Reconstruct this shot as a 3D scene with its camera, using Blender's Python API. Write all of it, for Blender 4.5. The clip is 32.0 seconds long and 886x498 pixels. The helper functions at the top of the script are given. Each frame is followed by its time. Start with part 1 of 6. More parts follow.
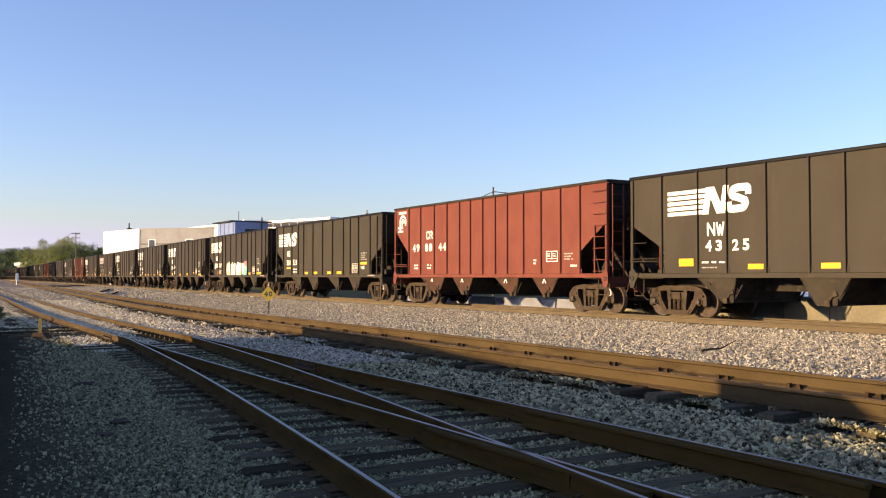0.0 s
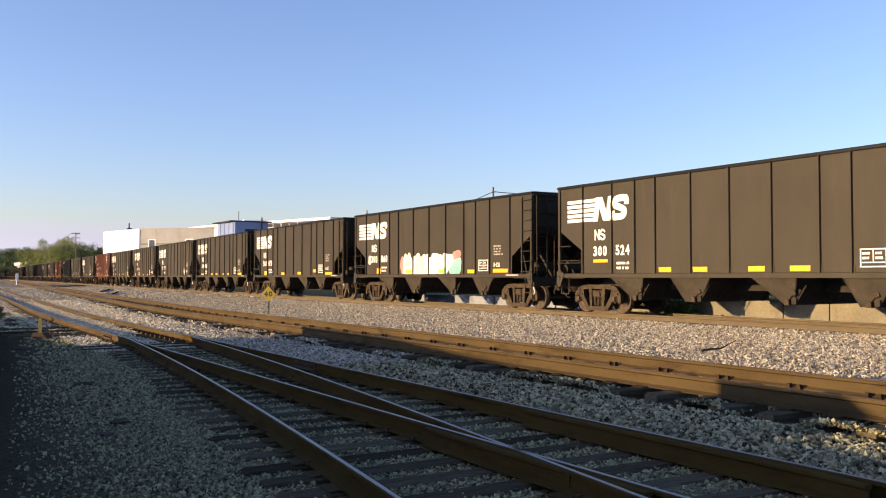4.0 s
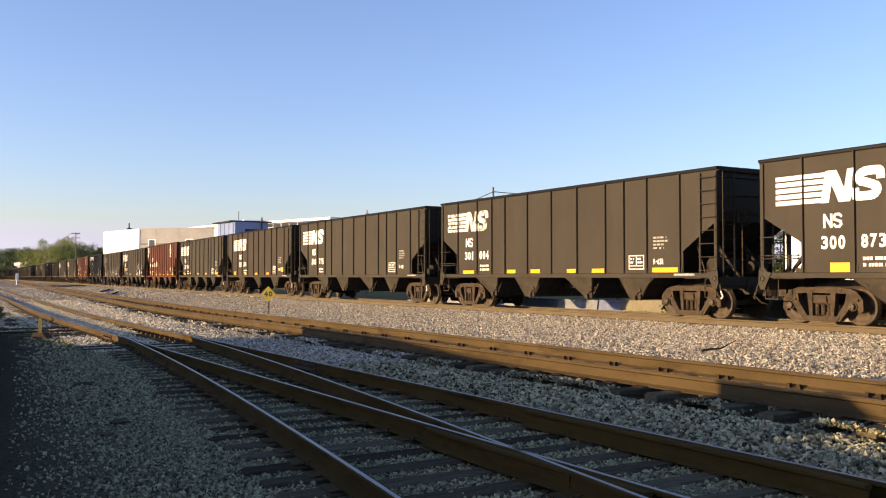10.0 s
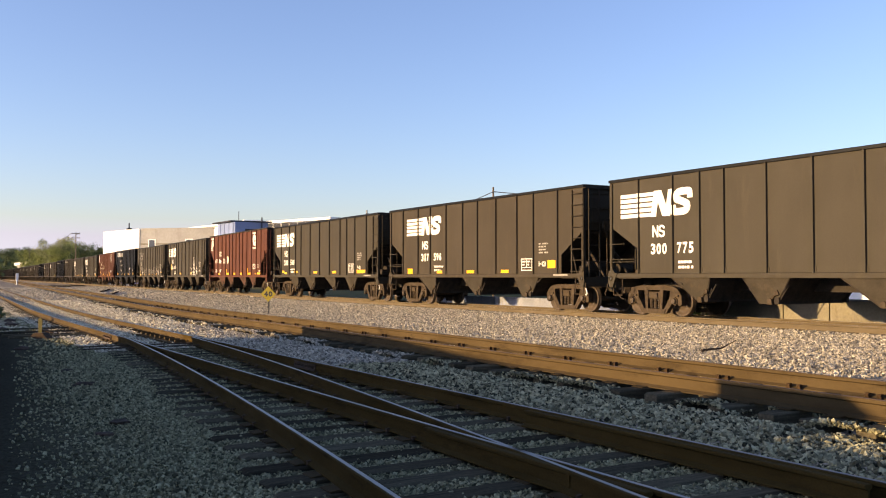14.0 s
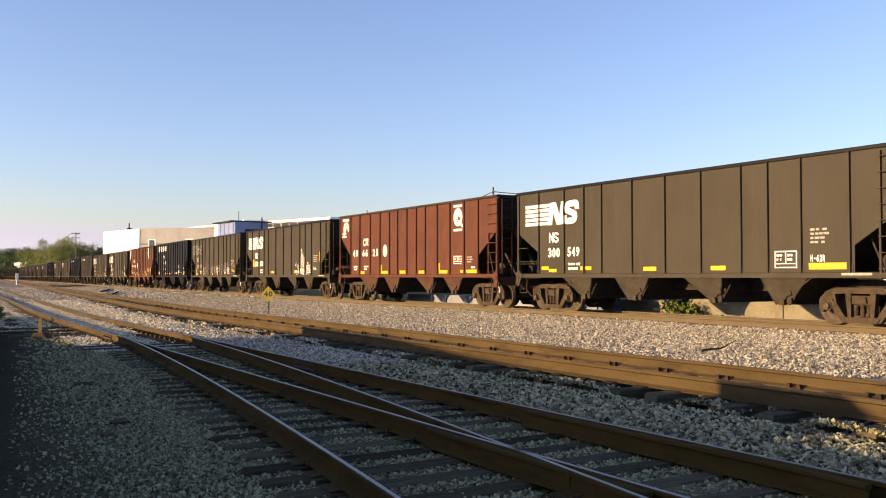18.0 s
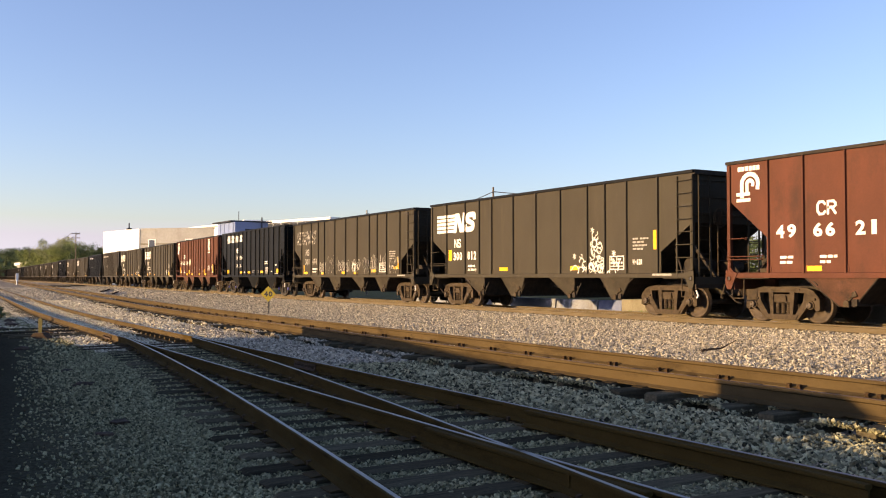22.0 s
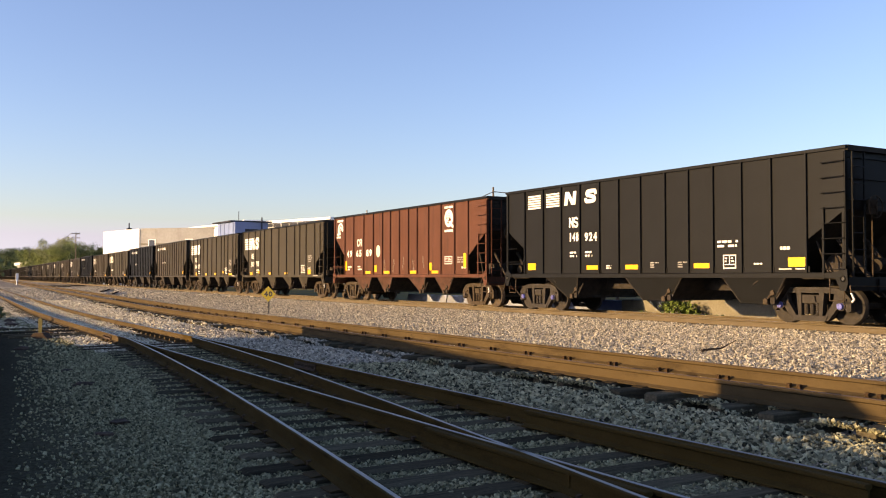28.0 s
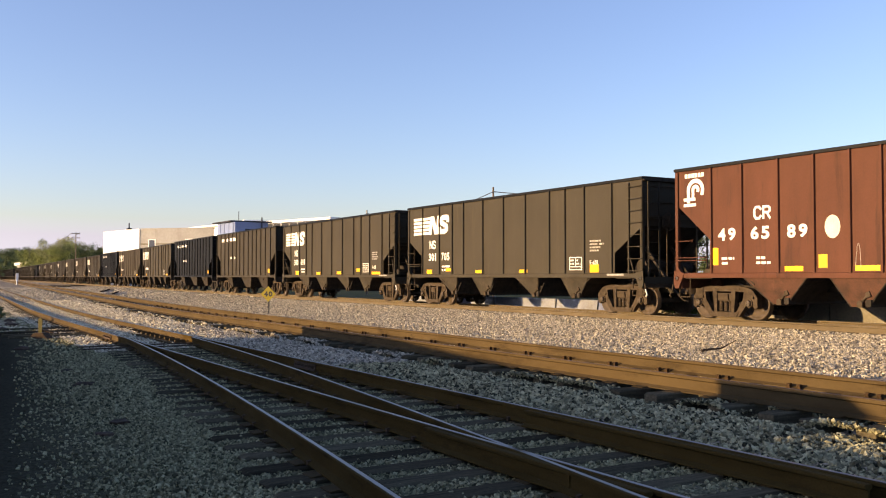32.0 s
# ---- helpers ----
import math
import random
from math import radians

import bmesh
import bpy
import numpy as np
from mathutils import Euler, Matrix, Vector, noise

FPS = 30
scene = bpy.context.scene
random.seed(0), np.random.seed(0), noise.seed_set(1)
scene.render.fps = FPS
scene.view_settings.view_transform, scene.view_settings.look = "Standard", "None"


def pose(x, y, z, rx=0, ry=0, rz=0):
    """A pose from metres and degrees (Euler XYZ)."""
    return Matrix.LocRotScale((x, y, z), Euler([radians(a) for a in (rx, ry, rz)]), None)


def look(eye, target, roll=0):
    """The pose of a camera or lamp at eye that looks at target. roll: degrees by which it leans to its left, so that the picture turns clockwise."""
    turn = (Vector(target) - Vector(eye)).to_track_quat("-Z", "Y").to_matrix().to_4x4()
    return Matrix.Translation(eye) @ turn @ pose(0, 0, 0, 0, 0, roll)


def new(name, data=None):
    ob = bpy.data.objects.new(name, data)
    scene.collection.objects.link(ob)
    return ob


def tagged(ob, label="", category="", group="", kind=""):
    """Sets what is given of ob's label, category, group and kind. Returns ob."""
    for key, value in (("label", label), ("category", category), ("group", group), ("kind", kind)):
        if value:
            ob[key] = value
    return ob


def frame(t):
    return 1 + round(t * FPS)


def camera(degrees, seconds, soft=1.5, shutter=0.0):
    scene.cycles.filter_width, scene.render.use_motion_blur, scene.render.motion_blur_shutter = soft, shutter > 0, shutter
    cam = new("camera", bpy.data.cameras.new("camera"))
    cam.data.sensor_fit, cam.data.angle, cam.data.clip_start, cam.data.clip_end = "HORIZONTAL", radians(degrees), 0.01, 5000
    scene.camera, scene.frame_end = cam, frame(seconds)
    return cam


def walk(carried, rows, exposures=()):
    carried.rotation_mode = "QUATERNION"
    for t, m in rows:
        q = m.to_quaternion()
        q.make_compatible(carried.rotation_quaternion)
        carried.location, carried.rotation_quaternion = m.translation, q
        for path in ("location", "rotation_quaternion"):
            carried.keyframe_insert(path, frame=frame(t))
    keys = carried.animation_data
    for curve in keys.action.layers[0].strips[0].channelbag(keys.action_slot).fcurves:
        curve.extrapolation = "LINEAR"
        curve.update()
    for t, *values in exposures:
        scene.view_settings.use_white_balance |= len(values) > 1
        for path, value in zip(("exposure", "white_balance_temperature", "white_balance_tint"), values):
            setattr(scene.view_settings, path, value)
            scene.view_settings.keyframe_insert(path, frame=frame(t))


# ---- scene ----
# The camera stands still beside the yard and looks down the line.
CAM = (0.0, 0.0, 1.60)
YAW, PITCH = radians(30.476), radians(1.754)
AIM = (-math.cos(YAW) * math.cos(PITCH), math.sin(YAW) * math.cos(PITCH), 1.60 + math.sin(PITCH))
cam = camera(52.21, 32.0, soft=1.1)
walk(cam, [(0.0, look(CAM, AIM)), (32.0, look(CAM, AIM))], exposures=[(0.0, 1.44, 8250, 25), (4.0, 1.42, 8250, 25), (8.0, 1.46, 8350, 25), (12.0, 1.48, 8600, 25), (18.0, 1.48, 9050, 26), (32.0, 1.48, 9100, 26)])

# ---- light: a low evening sun behind the camera, from up the line ----
SUN_EL, SUN_DIR = radians(8.3), Vector((0.25, 0.968, 0.0)).normalized()
world = bpy.data.worlds.new("sky")
scene.world = world
world.use_nodes = True
wn = world.node_tree
sky = wn.nodes.new("ShaderNodeTexSky")
sky.sky_type, sky.sun_disc = "NISHITA", False
sky.sun_elevation = SUN_EL
sky.sun_rotation = math.atan2(-SUN_DIR.x, -SUN_DIR.y)
sky.altitude, sky.air_density, sky.dust_density, sky.ozone_density = 100, 1.0, 0.8, 5.0
hazy = wn.nodes.new("ShaderNodeMix")                  # a little lilac evening haze in the air
hazy.data_type, hazy.blend_type = "RGBA", "MULTIPLY"
hazy.inputs[0].default_value, hazy.inputs[7].default_value = 1.0, (1.27, 1.0, 1.0, 1)
wn.links.new(sky.outputs[0], hazy.inputs[6])
parted = wn.nodes.new("ShaderNodeSeparateColor")
joined = wn.nodes.new("ShaderNodeCombineColor")
wn.links.new(hazy.outputs[2], parted.inputs[0])
wn.links.new(parted.outputs[0], joined.inputs[0])
for k, share in ((1, 1.21), (2, 1.62)):                 # the low air stays grey, not orange
    part_of_red, most = wn.nodes.new("ShaderNodeMath"), wn.nodes.new("ShaderNodeMath")
    part_of_red.operation, most.operation = "MULTIPLY", "MAXIMUM"
    part_of_red.inputs[1].default_value = share
    wn.links.new(parted.outputs[0], part_of_red.inputs[0])
    wn.links.new(part_of_red.outputs[0], most.inputs[0])
    wn.links.new(parted.outputs[k], most.inputs[1])
    wn.links.new(most.outputs[0], joined.inputs[k])
wn.links.new(joined.outputs[0], wn.nodes["Background"].inputs[0])
wn.nodes["Background"].inputs[1].default_value = 0.15
sun = new("sun", bpy.data.lights.new("sun", "SUN"))
sun.data.energy, sun.data.angle, sun.data.color = 3.35, radians(0.6), (1.0, 0.83, 0.50)
down = Vector((SUN_DIR.x * math.cos(SUN_EL), SUN_DIR.y * math.cos(SUN_EL), -math.sin(SUN_EL)))
sun.matrix_world = look((-20, -40, 30), Vector((-20, -40, 30)) + down)


# ---- materials ----
def ramp(nt, fac, stops):
    r = nt.nodes.new("ShaderNodeValToRGB")
    while len(r.color_ramp.elements) < len(stops):
        r.color_ramp.elements.new(0.5)
    for e, (p, c) in zip(r.color_ramp.elements, stops):
        e.position, e.color = p, (*c, 1)
    nt.links.new(fac, r.inputs[0])
    return r.outputs[0]


def noise_tex(nt, scale, detail=4.0, stretch=(1, 1, 1), rough=0.55, world_space=False):
    co = nt.nodes.new("ShaderNodeNewGeometry").outputs["Position"] if world_space else nt.nodes.new("ShaderNodeTexCoord").outputs["Object"]
    mp = nt.nodes.new("ShaderNodeMapping")
    mp.inputs["Scale"].default_value = stretch
    nt.links.new(co, mp.inputs[0])
    n = nt.nodes.new("ShaderNodeTexNoise")
    n.inputs["Scale"].default_value, n.inputs["Detail"].default_value, n.inputs["Roughness"].default_value = scale, detail, rough
    nt.links.new(mp.outputs[0], n.inputs[0])
    return n.outputs["Fac"]


def mixc(nt, fac, a, b, mode="MIX"):
    m = nt.nodes.new("ShaderNodeMix")
    m.data_type, m.blend_type = "RGBA", mode
    for sock, v in ((m.inputs[0], fac), (m.inputs[6], a), (m.inputs[7], b)):
        if isinstance(v, (int, float)):
            sock.default_value = v
        elif isinstance(v, tuple):
            sock.default_value = (*v, 1)
        else:
            nt.links.new(v, sock)
    return m.outputs[2]


def material(name, stops, scale=3.0, rough=0.75, metal=0.0, stretch=(1, 1, 1), fine=40.0, fine_amount=0.35, bump=0.15,
             dist=0.01, random_amount=0.0, island=False, world_space=False, stain=None, spec=0.3):
    """A surface: colours over a broad noise, a fine grain over them, a small relief."""
    m = bpy.data.materials.new(name)
    m.use_nodes = True
    nt = m.node_tree
    b = nt.nodes["Principled BSDF"]
    col = ramp(nt, noise_tex(nt, scale, 5.0, stretch, world_space=world_space), stops)
    if stain:
        colour, sscale, sstretch, lo, hi = stain
        f = ramp(nt, noise_tex(nt, sscale, 6.0, sstretch, 0.65, world_space), [(lo, (0, 0, 0)), (hi, (1, 1, 1))])
        col = mixc(nt, f, col, colour)
    grain = noise_tex(nt, fine, 6.0, (1, 1, 1), 0.65, world_space)
    col = mixc(nt, fine_amount, col, ramp(nt, grain, [(0.25, (0.25, 0.25, 0.25)), (0.75, (0.85, 0.85, 0.85))]), "OVERLAY")
    if random_amount:
        src = nt.nodes.new("ShaderNodeNewGeometry").outputs["Random Per Island"] if island else nt.nodes.new("ShaderNodeObjectInfo").outputs["Random"]
        lo, hi = 0.5 - random_amount / 2, 0.5 + random_amount / 2
        col = mixc(nt, 1.0, col, ramp(nt, src, [(0.0, (lo, lo, lo)), (1.0, (hi, hi, hi * 0.97))]), "OVERLAY")
    nt.links.new(col, b.inputs["Base Color"])
    b.inputs["Roughness"].default_value, b.inputs["Metallic"].default_value = rough, metal
    b.inputs["Specular IOR Level"].default_value = spec
    if bump:
        bp = nt.nodes.new("ShaderNodeBump")
        bp.inputs["Strength"].default_value, bp.inputs["Distance"].default_value = bump, dist
        nt.links.new(grain, bp.inputs["Height"])
        nt.links.new(bp.outputs[0], b.inputs["Normal"])
    return m


RUST = (0.15, 0.075, 0.035)
M = {
    "olive": material("weathered_black_paint", [(0.3, (0.0378, 0.0319, 0.0228)), (0.7, (0.0480, 0.0406, 0.0290))], 0.9, 0.62, stretch=(1, 1, 0.5), fine=25, fine_amount=0.10, bump=0.03, stain=((0.058, 0.0468, 0.0315), 1.6, (1.6, 1, 0.3), 0.56, 0.82), spec=0.08),
    "dark": material("dusty_black_paint", [(0.3, (0.0344, 0.02866, 0.02093)), (0.7, (0.04368, 0.03658, 0.02675))], 0.9, 0.6, stretch=(1, 1, 0.5), fine=25, fine_amount=0.10, bump=0.03, stain=((0.0546, 0.0435, 0.03003), 1.6, (1.6, 1, 0.3), 0.56, 0.82), spec=0.08),
    "brownish": material("brown_dusted_paint", [(0.3, (0.0375, 0.0302, 0.0212)), (0.7, (0.0490, 0.0392, 0.0275))], 0.9, 0.65, stretch=(1, 1, 0.5), fine=25, fine_amount=0.10, bump=0.03, stain=((0.060, 0.0450, 0.0300), 1.6, (1.6, 1, 0.3), 0.56, 0.82), spec=0.08),
    "black": material("fresh_black_paint", [(0.3, (0.0066, 0.0068, 0.0066)), (0.7, (0.0086, 0.0088, 0.0086))], 1.2, 0.5, fine=25, fine_amount=0.1, bump=0.03, stain=((0.0108, 0.0106, 0.0100), 2.0, (1.6, 1, 0.22), 0.6, 0.85), spec=0.08),
    "red": material("faded_red_paint", [(0.3, (0.1301, 0.03782, 0.02654)), (0.7, (0.1641, 0.05111, 0.03576))], 1.4, 0.7, stretch=(1, 1, 0.6), fine=25, fine_amount=0.12, bump=0.03, stain=((0.0455, 0.01638, 0.01183), 2.6, (1.3, 1, 0.6), 0.66, 0.80), spec=0.08),
    "oxide": material("oxide_brown_paint", [(0.3, (0.072, 0.0280, 0.0182)), (0.7, (0.1020, 0.0365, 0.0230))], 1.0, 0.7, stretch=(1, 1, 0.6), fine=25, fine_amount=0.12, bump=0.03, stain=((0.040, 0.0225, 0.0165), 0.9, (1.2, 1, 0.6), 0.50, 0.78), spec=0.08),
    "rusty": material("rust_red_paint", [(0.3, (0.07322, 0.03026, 0.01915)), (0.7, (0.09564, 0.03837, 0.02437))], 1.4, 0.7, stretch=(1, 1, 0.35), fine=25, fine_amount=0.12, bump=0.03, stain=((0.04098, 0.02139, 0.01566), 1.5, (1.8, 1, 0.22), 0.55, 0.75), spec=0.08),
    "bay": material("sooty_hopper_steel", [(0.3, (0.03003, 0.0253, 0.01866)), (0.7, (0.04732, 0.03913, 0.02821))], 2.5, 0.75, fine=25, fine_amount=0.3, bump=0.1, stain=((0.06552, 0.04823, 0.03185), 3, (1, 1, 1), 0.56, 0.76), spec=0.08),
    "redbay": material("sooty_red_hopper_steel", [(0.3, (0.05642, 0.02821, 0.01911)), (0.7, (0.08372, 0.03913, 0.02639))], 2.5, 0.75, fine=25, fine_amount=0.3, bump=0.1, stain=((0.03276, 0.02184, 0.01638), 2, (1, 1, 1), 0.50, 0.70), spec=0.08),
    "under": material("sooty_and_shaded_steel", [(0.3, (0.022, 0.019, 0.016)), (0.7, (0.045, 0.036, 0.028))], 5, 0.85, bump=0.2, spec=0.08),
    "cast": material("dusty_cast_steel", [(0.3, (0.04368, 0.03185, 0.02139)), (0.7, (0.06916, 0.05051, 0.03413))], 6, 0.85, fine=60, bump=0.3, stain=((0.02366, 0.0182, 0.0132), 5, (1, 1, 1), 0.48, 0.70), spec=0.08),
    "darkcast": material("sooty_cast_steel", [(0.3, (0.026, 0.023, 0.02)), (0.7, (0.045, 0.039, 0.033))], 6, 0.8, fine=60, bump=0.3, stain=((0.06, 0.045, 0.033), 9, (1, 1, 1), 0.55, 0.75), spec=0.1),
    "grease": material("greasy_wheel_steel", [(0.3, (0.03822, 0.0273, 0.01866)), (0.7, (0.07735, 0.05369, 0.03549))], 7, 0.7, metal=0.1, fine=60, bump=0.15),
    "bearing": material("worn_bearing_cap", [(0.3, (0.045, 0.034, 0.025)), (0.7, (0.085, 0.063, 0.045))], 12, 0.65, metal=0.2),
    "bluecap": material("blue_bearing_cap", [(0.3, (0.08, 0.09, 0.30)), (0.7, (0.14, 0.15, 0.42))], 12, 0.5),
    "white": material("stencil_white_paint", [(0.3, (0.60, 0.565, 0.495)), (0.7, (0.72, 0.685, 0.61))], 6, 0.7, fine=50, fine_amount=0.3, bump=0),
    "worn_white": material("worn_stencil_paint", [(0.38, (0.10, 0.09, 0.075)), (0.5, (0.50, 0.47, 0.42)), (0.65, (0.68, 0.66, 0.62))], 7, 0.75, stretch=(1, 1, 0.6), fine=50, fine_amount=0.3, bump=0),
    "ghost_white": material("flaked_stencil_paint", [(0.46, (0.022, 0.019, 0.015)), (0.56, (0.20, 0.18, 0.15)), (0.72, (0.50, 0.47, 0.43))], 6, 0.75, stretch=(1, 1, 0.7), fine=50, fine_amount=0.3, bump=0),
    "dim_white": material("dirty_stencil_paint", [(0.3, (0.20, 0.185, 0.16)), (0.7, (0.34, 0.32, 0.28))], 9, 0.75, bump=0),
    "yellow": material("yellow_reflector", [(0.3, (0.66, 0.31, 0.008)), (0.7, (0.76, 0.38, 0.012))], 9, 0.4, fine=60, fine_amount=0.2, bump=0),
    "cream": material("cream_spray_paint", [(0.35, (0.54, 0.51, 0.35)), (0.65, (0.64, 0.61, 0.46))], 3, 0.6, bump=0),
    "teal": material("teal_spray_paint", [(0.3, (0.10, 0.33, 0.27)), (0.7, (0.22, 0.48, 0.40))], 3, 0.6, bump=0),
    "pink": material("red_spray_paint", [(0.3, (0.42, 0.13, 0.11)), (0.7, (0.52, 0.20, 0.17))], 3, 0.6, bump=0),
    "rail": material("rusty_rail_steel", [(0.3, (0.0546, 0.03731, 0.0182)), (0.7, (0.07826, 0.0546, 0.02776))], 2.2, 0.85, stretch=(0.5, 1, 1.6), fine=70, bump=0.15, world_space=True, stain=((0.0364, 0.02457, 0.01274), 2.2, (0.7, 1, 2.5), 0.54, 0.72), spec=0.06),
    "dustrail": material("dust_coated_rail_steel", [(0.3, (0.08918, 0.06825, 0.04277)), (0.7, (0.121, 0.09464, 0.06097))], 4, 0.88, stretch=(0.3, 1, 1), fine=70, bump=0.12, world_space=True, stain=((0.06188, 0.04732, 0.02912), 3, (0.5, 1, 2), 0.6, 0.8), spec=0.06),
    # darker copy of the rail steel for the shaded turnout
    "yardrail": material("shade_darkened_rail_steel", [(0.3, (0.044, 0.0275, 0.0085)), (0.7, (0.066, 0.0420, 0.0140))], 4, 0.85, stretch=(0.3, 1, 1), fine=70, bump=0.15, world_space=True, stain=((0.024, 0.0150, 0.0060), 3, (0.5, 1, 2), 0.55, 0.72), spec=0.03),
    "railhead": material("polished_rail_head", [(0.3, (0.20, 0.187, 0.170)), (0.7, (0.30, 0.282, 0.260))], 5, 0.40, metal=0.9, stretch=(0.2, 3, 1), bump=0.03, world_space=True),
    "dullhead": material("dull_brown_rail_head", [(0.3, (0.10, 0.066, 0.042)), (0.7, (0.16, 0.105, 0.066))], 5, 0.6, metal=0.3, stretch=(0.2, 3, 1), bump=0.05, world_space=True),
    "rustspike": material("rusty_spike_steel", [(0.3, (0.034, 0.021, 0.012)), (0.7, (0.070, 0.043, 0.024))], 20, 0.85, spec=0.05),
    "spike": material("dark_spike_steel", [(0.3, (0.035, 0.022, 0.014)), (0.7, (0.07, 0.042, 0.025))], 20, 0.85),
    "tie": material("weathered_creosote_timber", [(0.3, (0.0440, 0.0380, 0.0265)), (0.7, (0.0980, 0.0840, 0.0580))], 4, 0.92, stretch=(6, 0.6, 6), fine=30, fine_amount=0.5, bump=0.5, random_amount=0.4, spec=0.0),
    "stone": material("crushed_limestone", [(0.3, (0.256, 0.230, 0.184)), (0.7, (0.390, 0.353, 0.287))], 30, 0.9, fine=90, fine_amount=0.3, bump=0.2, random_amount=0.66, island=True, spec=0.08),
    "palestone": material("pale_limestone", [(0.3, (0.40, 0.356, 0.268)), (0.7, (0.57, 0.512, 0.392))], 30, 0.9, fine=90, fine_amount=0.25, bump=0.2, random_amount=0.6, island=True, spec=0.08),
    # darkened copy of stone for ballast that lies in shade
    "shade_stone": material("darkened_crushed_stone", [(0.3, (0.171, 0.1613, 0.1032)), (0.7, (0.2755, 0.2592, 0.1677))], 30, 0.9, fine=90, fine_amount=0.3, bump=0.2, random_amount=0.95, island=True, spec=0.08),
    "shaded_gravel": material("dark_gravel_with_shade", [(0.3, (0.149, 0.143, 0.088)), (0.7, (0.268, 0.258, 0.160))], 30, 0.9, fine=90, fine_amount=0.3, bump=0.2, random_amount=0.75, island=True, spec=0.0),
    "steel": material("galvanised_steel", [(0.3, (0.32, 0.32, 0.31)), (0.7, (0.44, 0.43, 0.42))], 8, 0.5, metal=0.6),
    "signyellow": material("yellow_sign_enamel", [(0.3, (0.2138, 0.1638, 0.01274)), (0.7, (0.2593, 0.2048, 0.02002))], 5, 0.5, bump=0.03),
    "bushgreen": material("bright_weed_leaves", [(0.3, (0.060, 0.095, 0.022)), (0.7, (0.125, 0.160, 0.045))], 3, 0.6, fine=9, bump=0, random_amount=0.5, island=True, spec=0.1),
    "faded_target": material("faded_yellow_target", [(0.3, (0.075, 0.066, 0.020)), (0.7, (0.115, 0.100, 0.032))], 9, 0.7),
    "signblack": material("black_sign_paint", [(0.3, (0.02, 0.02, 0.02)), (0.7, (0.03, 0.03, 0.03))], 5, 0.6, bump=0),
    "poletimber": material("grey_pole_timber", [(0.3, (0.10, 0.08, 0.06)), (0.7, (0.17, 0.14, 0.11))], 4, 0.9, stretch=(5, 5, 0.4)),
    "wire": material("black_cable", [(0.3, (0.02, 0.02, 0.02)), (0.7, (0.03, 0.03, 0.03))], 5, 0.6, bump=0),
    "whitewall": material("white_metal_cladding", [(0.3, (0.76, 0.75, 0.72)), (0.7, (0.84, 0.83, 0.80))], 0.25, 0.55, fine=4, fine_amount=0.12, bump=0.05, stain=((0.62, 0.58, 0.52), 0.6, (1, 1, 0.15), 0.6, 0.85)),
    "tanwall": material("tan_block_wall", [(0.3, (0.273, 0.2685, 0.2503)), (0.7, (0.3458, 0.3412, 0.3185))], 0.25, 0.85, fine=3, fine_amount=0.2, bump=0.1, stain=((0.1865, 0.1638, 0.1365), 0.5, (1, 1, 0.2), 0.55, 0.8)),
    "bluewall": material("blue_metal_cladding", [(0.3, (0.150, 0.205, 0.345)), (0.7, (0.185, 0.245, 0.40))], 0.4, 0.6, fine=5, fine_amount=0.15, bump=0.05, spec=0.08),
    "darkroof": material("dark_roof_sheet", [(0.3, (0.025, 0.028, 0.036)), (0.7, (0.045, 0.048, 0.058))], 0.5, 0.7, bump=0.05, spec=0.1),
    "glass": material("dark_window_glass", [(0.3, (0.03, 0.035, 0.04)), (0.7, (0.05, 0.055, 0.06))], 0.5, 0.12, bump=0),
    "concrete": material("stained_concrete", [(0.3, (0.145, 0.130, 0.095)), (0.7, (0.196, 0.176, 0.130))], 1.2, 0.9, fine=14, bump=0.25, stain=((0.1138, 0.08782, 0.05965), 1.6, (1, 1, 0.5), 0.55, 0.75)),
    "bluepaint": material("faded_blue_concrete", [(0.3, (0.155, 0.170, 0.205)), (0.7, (0.225, 0.240, 0.272))], 1.4, 0.85, fine=14, bump=0.2, stain=((0.13, 0.13, 0.135), 1.6, (1, 1, 1), 0.54, 0.72)),
    "deepblue": material("blue_painted_concrete", [(0.3, (0.075, 0.105, 0.20)), (0.7, (0.14, 0.165, 0.26))], 3, 0.6, fine=14, bump=0.2),
    "leaf": material("spring_leaves", [(0.3, (0.145, 0.180, 0.048)), (0.7, (0.240, 0.262, 0.085))], 2, 0.6, fine=9, bump=0, random_amount=0.3, island=True, spec=0.1),
    "leafdark": material("dark_leaves", [(0.3, (0.04732, 0.07462, 0.03276)), (0.7, (0.08918, 0.1183, 0.0546))], 2, 0.65, fine=9, bump=0, random_amount=0.35, island=True, spec=0.1),
    "leafpale": material("pale_new_leaves", [(0.3, (0.1956, 0.2166, 0.09555)), (0.7, (0.2821, 0.2867, 0.1456))], 2, 0.6, fine=9, bump=0, random_amount=0.3, island=True, spec=0.1),
    "bark": material("grey_bark", [(0.3, (0.07, 0.055, 0.04)), (0.7, (0.13, 0.10, 0.08))], 6, 0.9, stretch=(3, 3, 0.6), bump=0.4),
    "brickwall": material("plain_brick_wall", [(0.3, (0.22, 0.12, 0.08)), (0.7, (0.30, 0.17, 0.12))], 1.0, 0.9, fine=12),
}


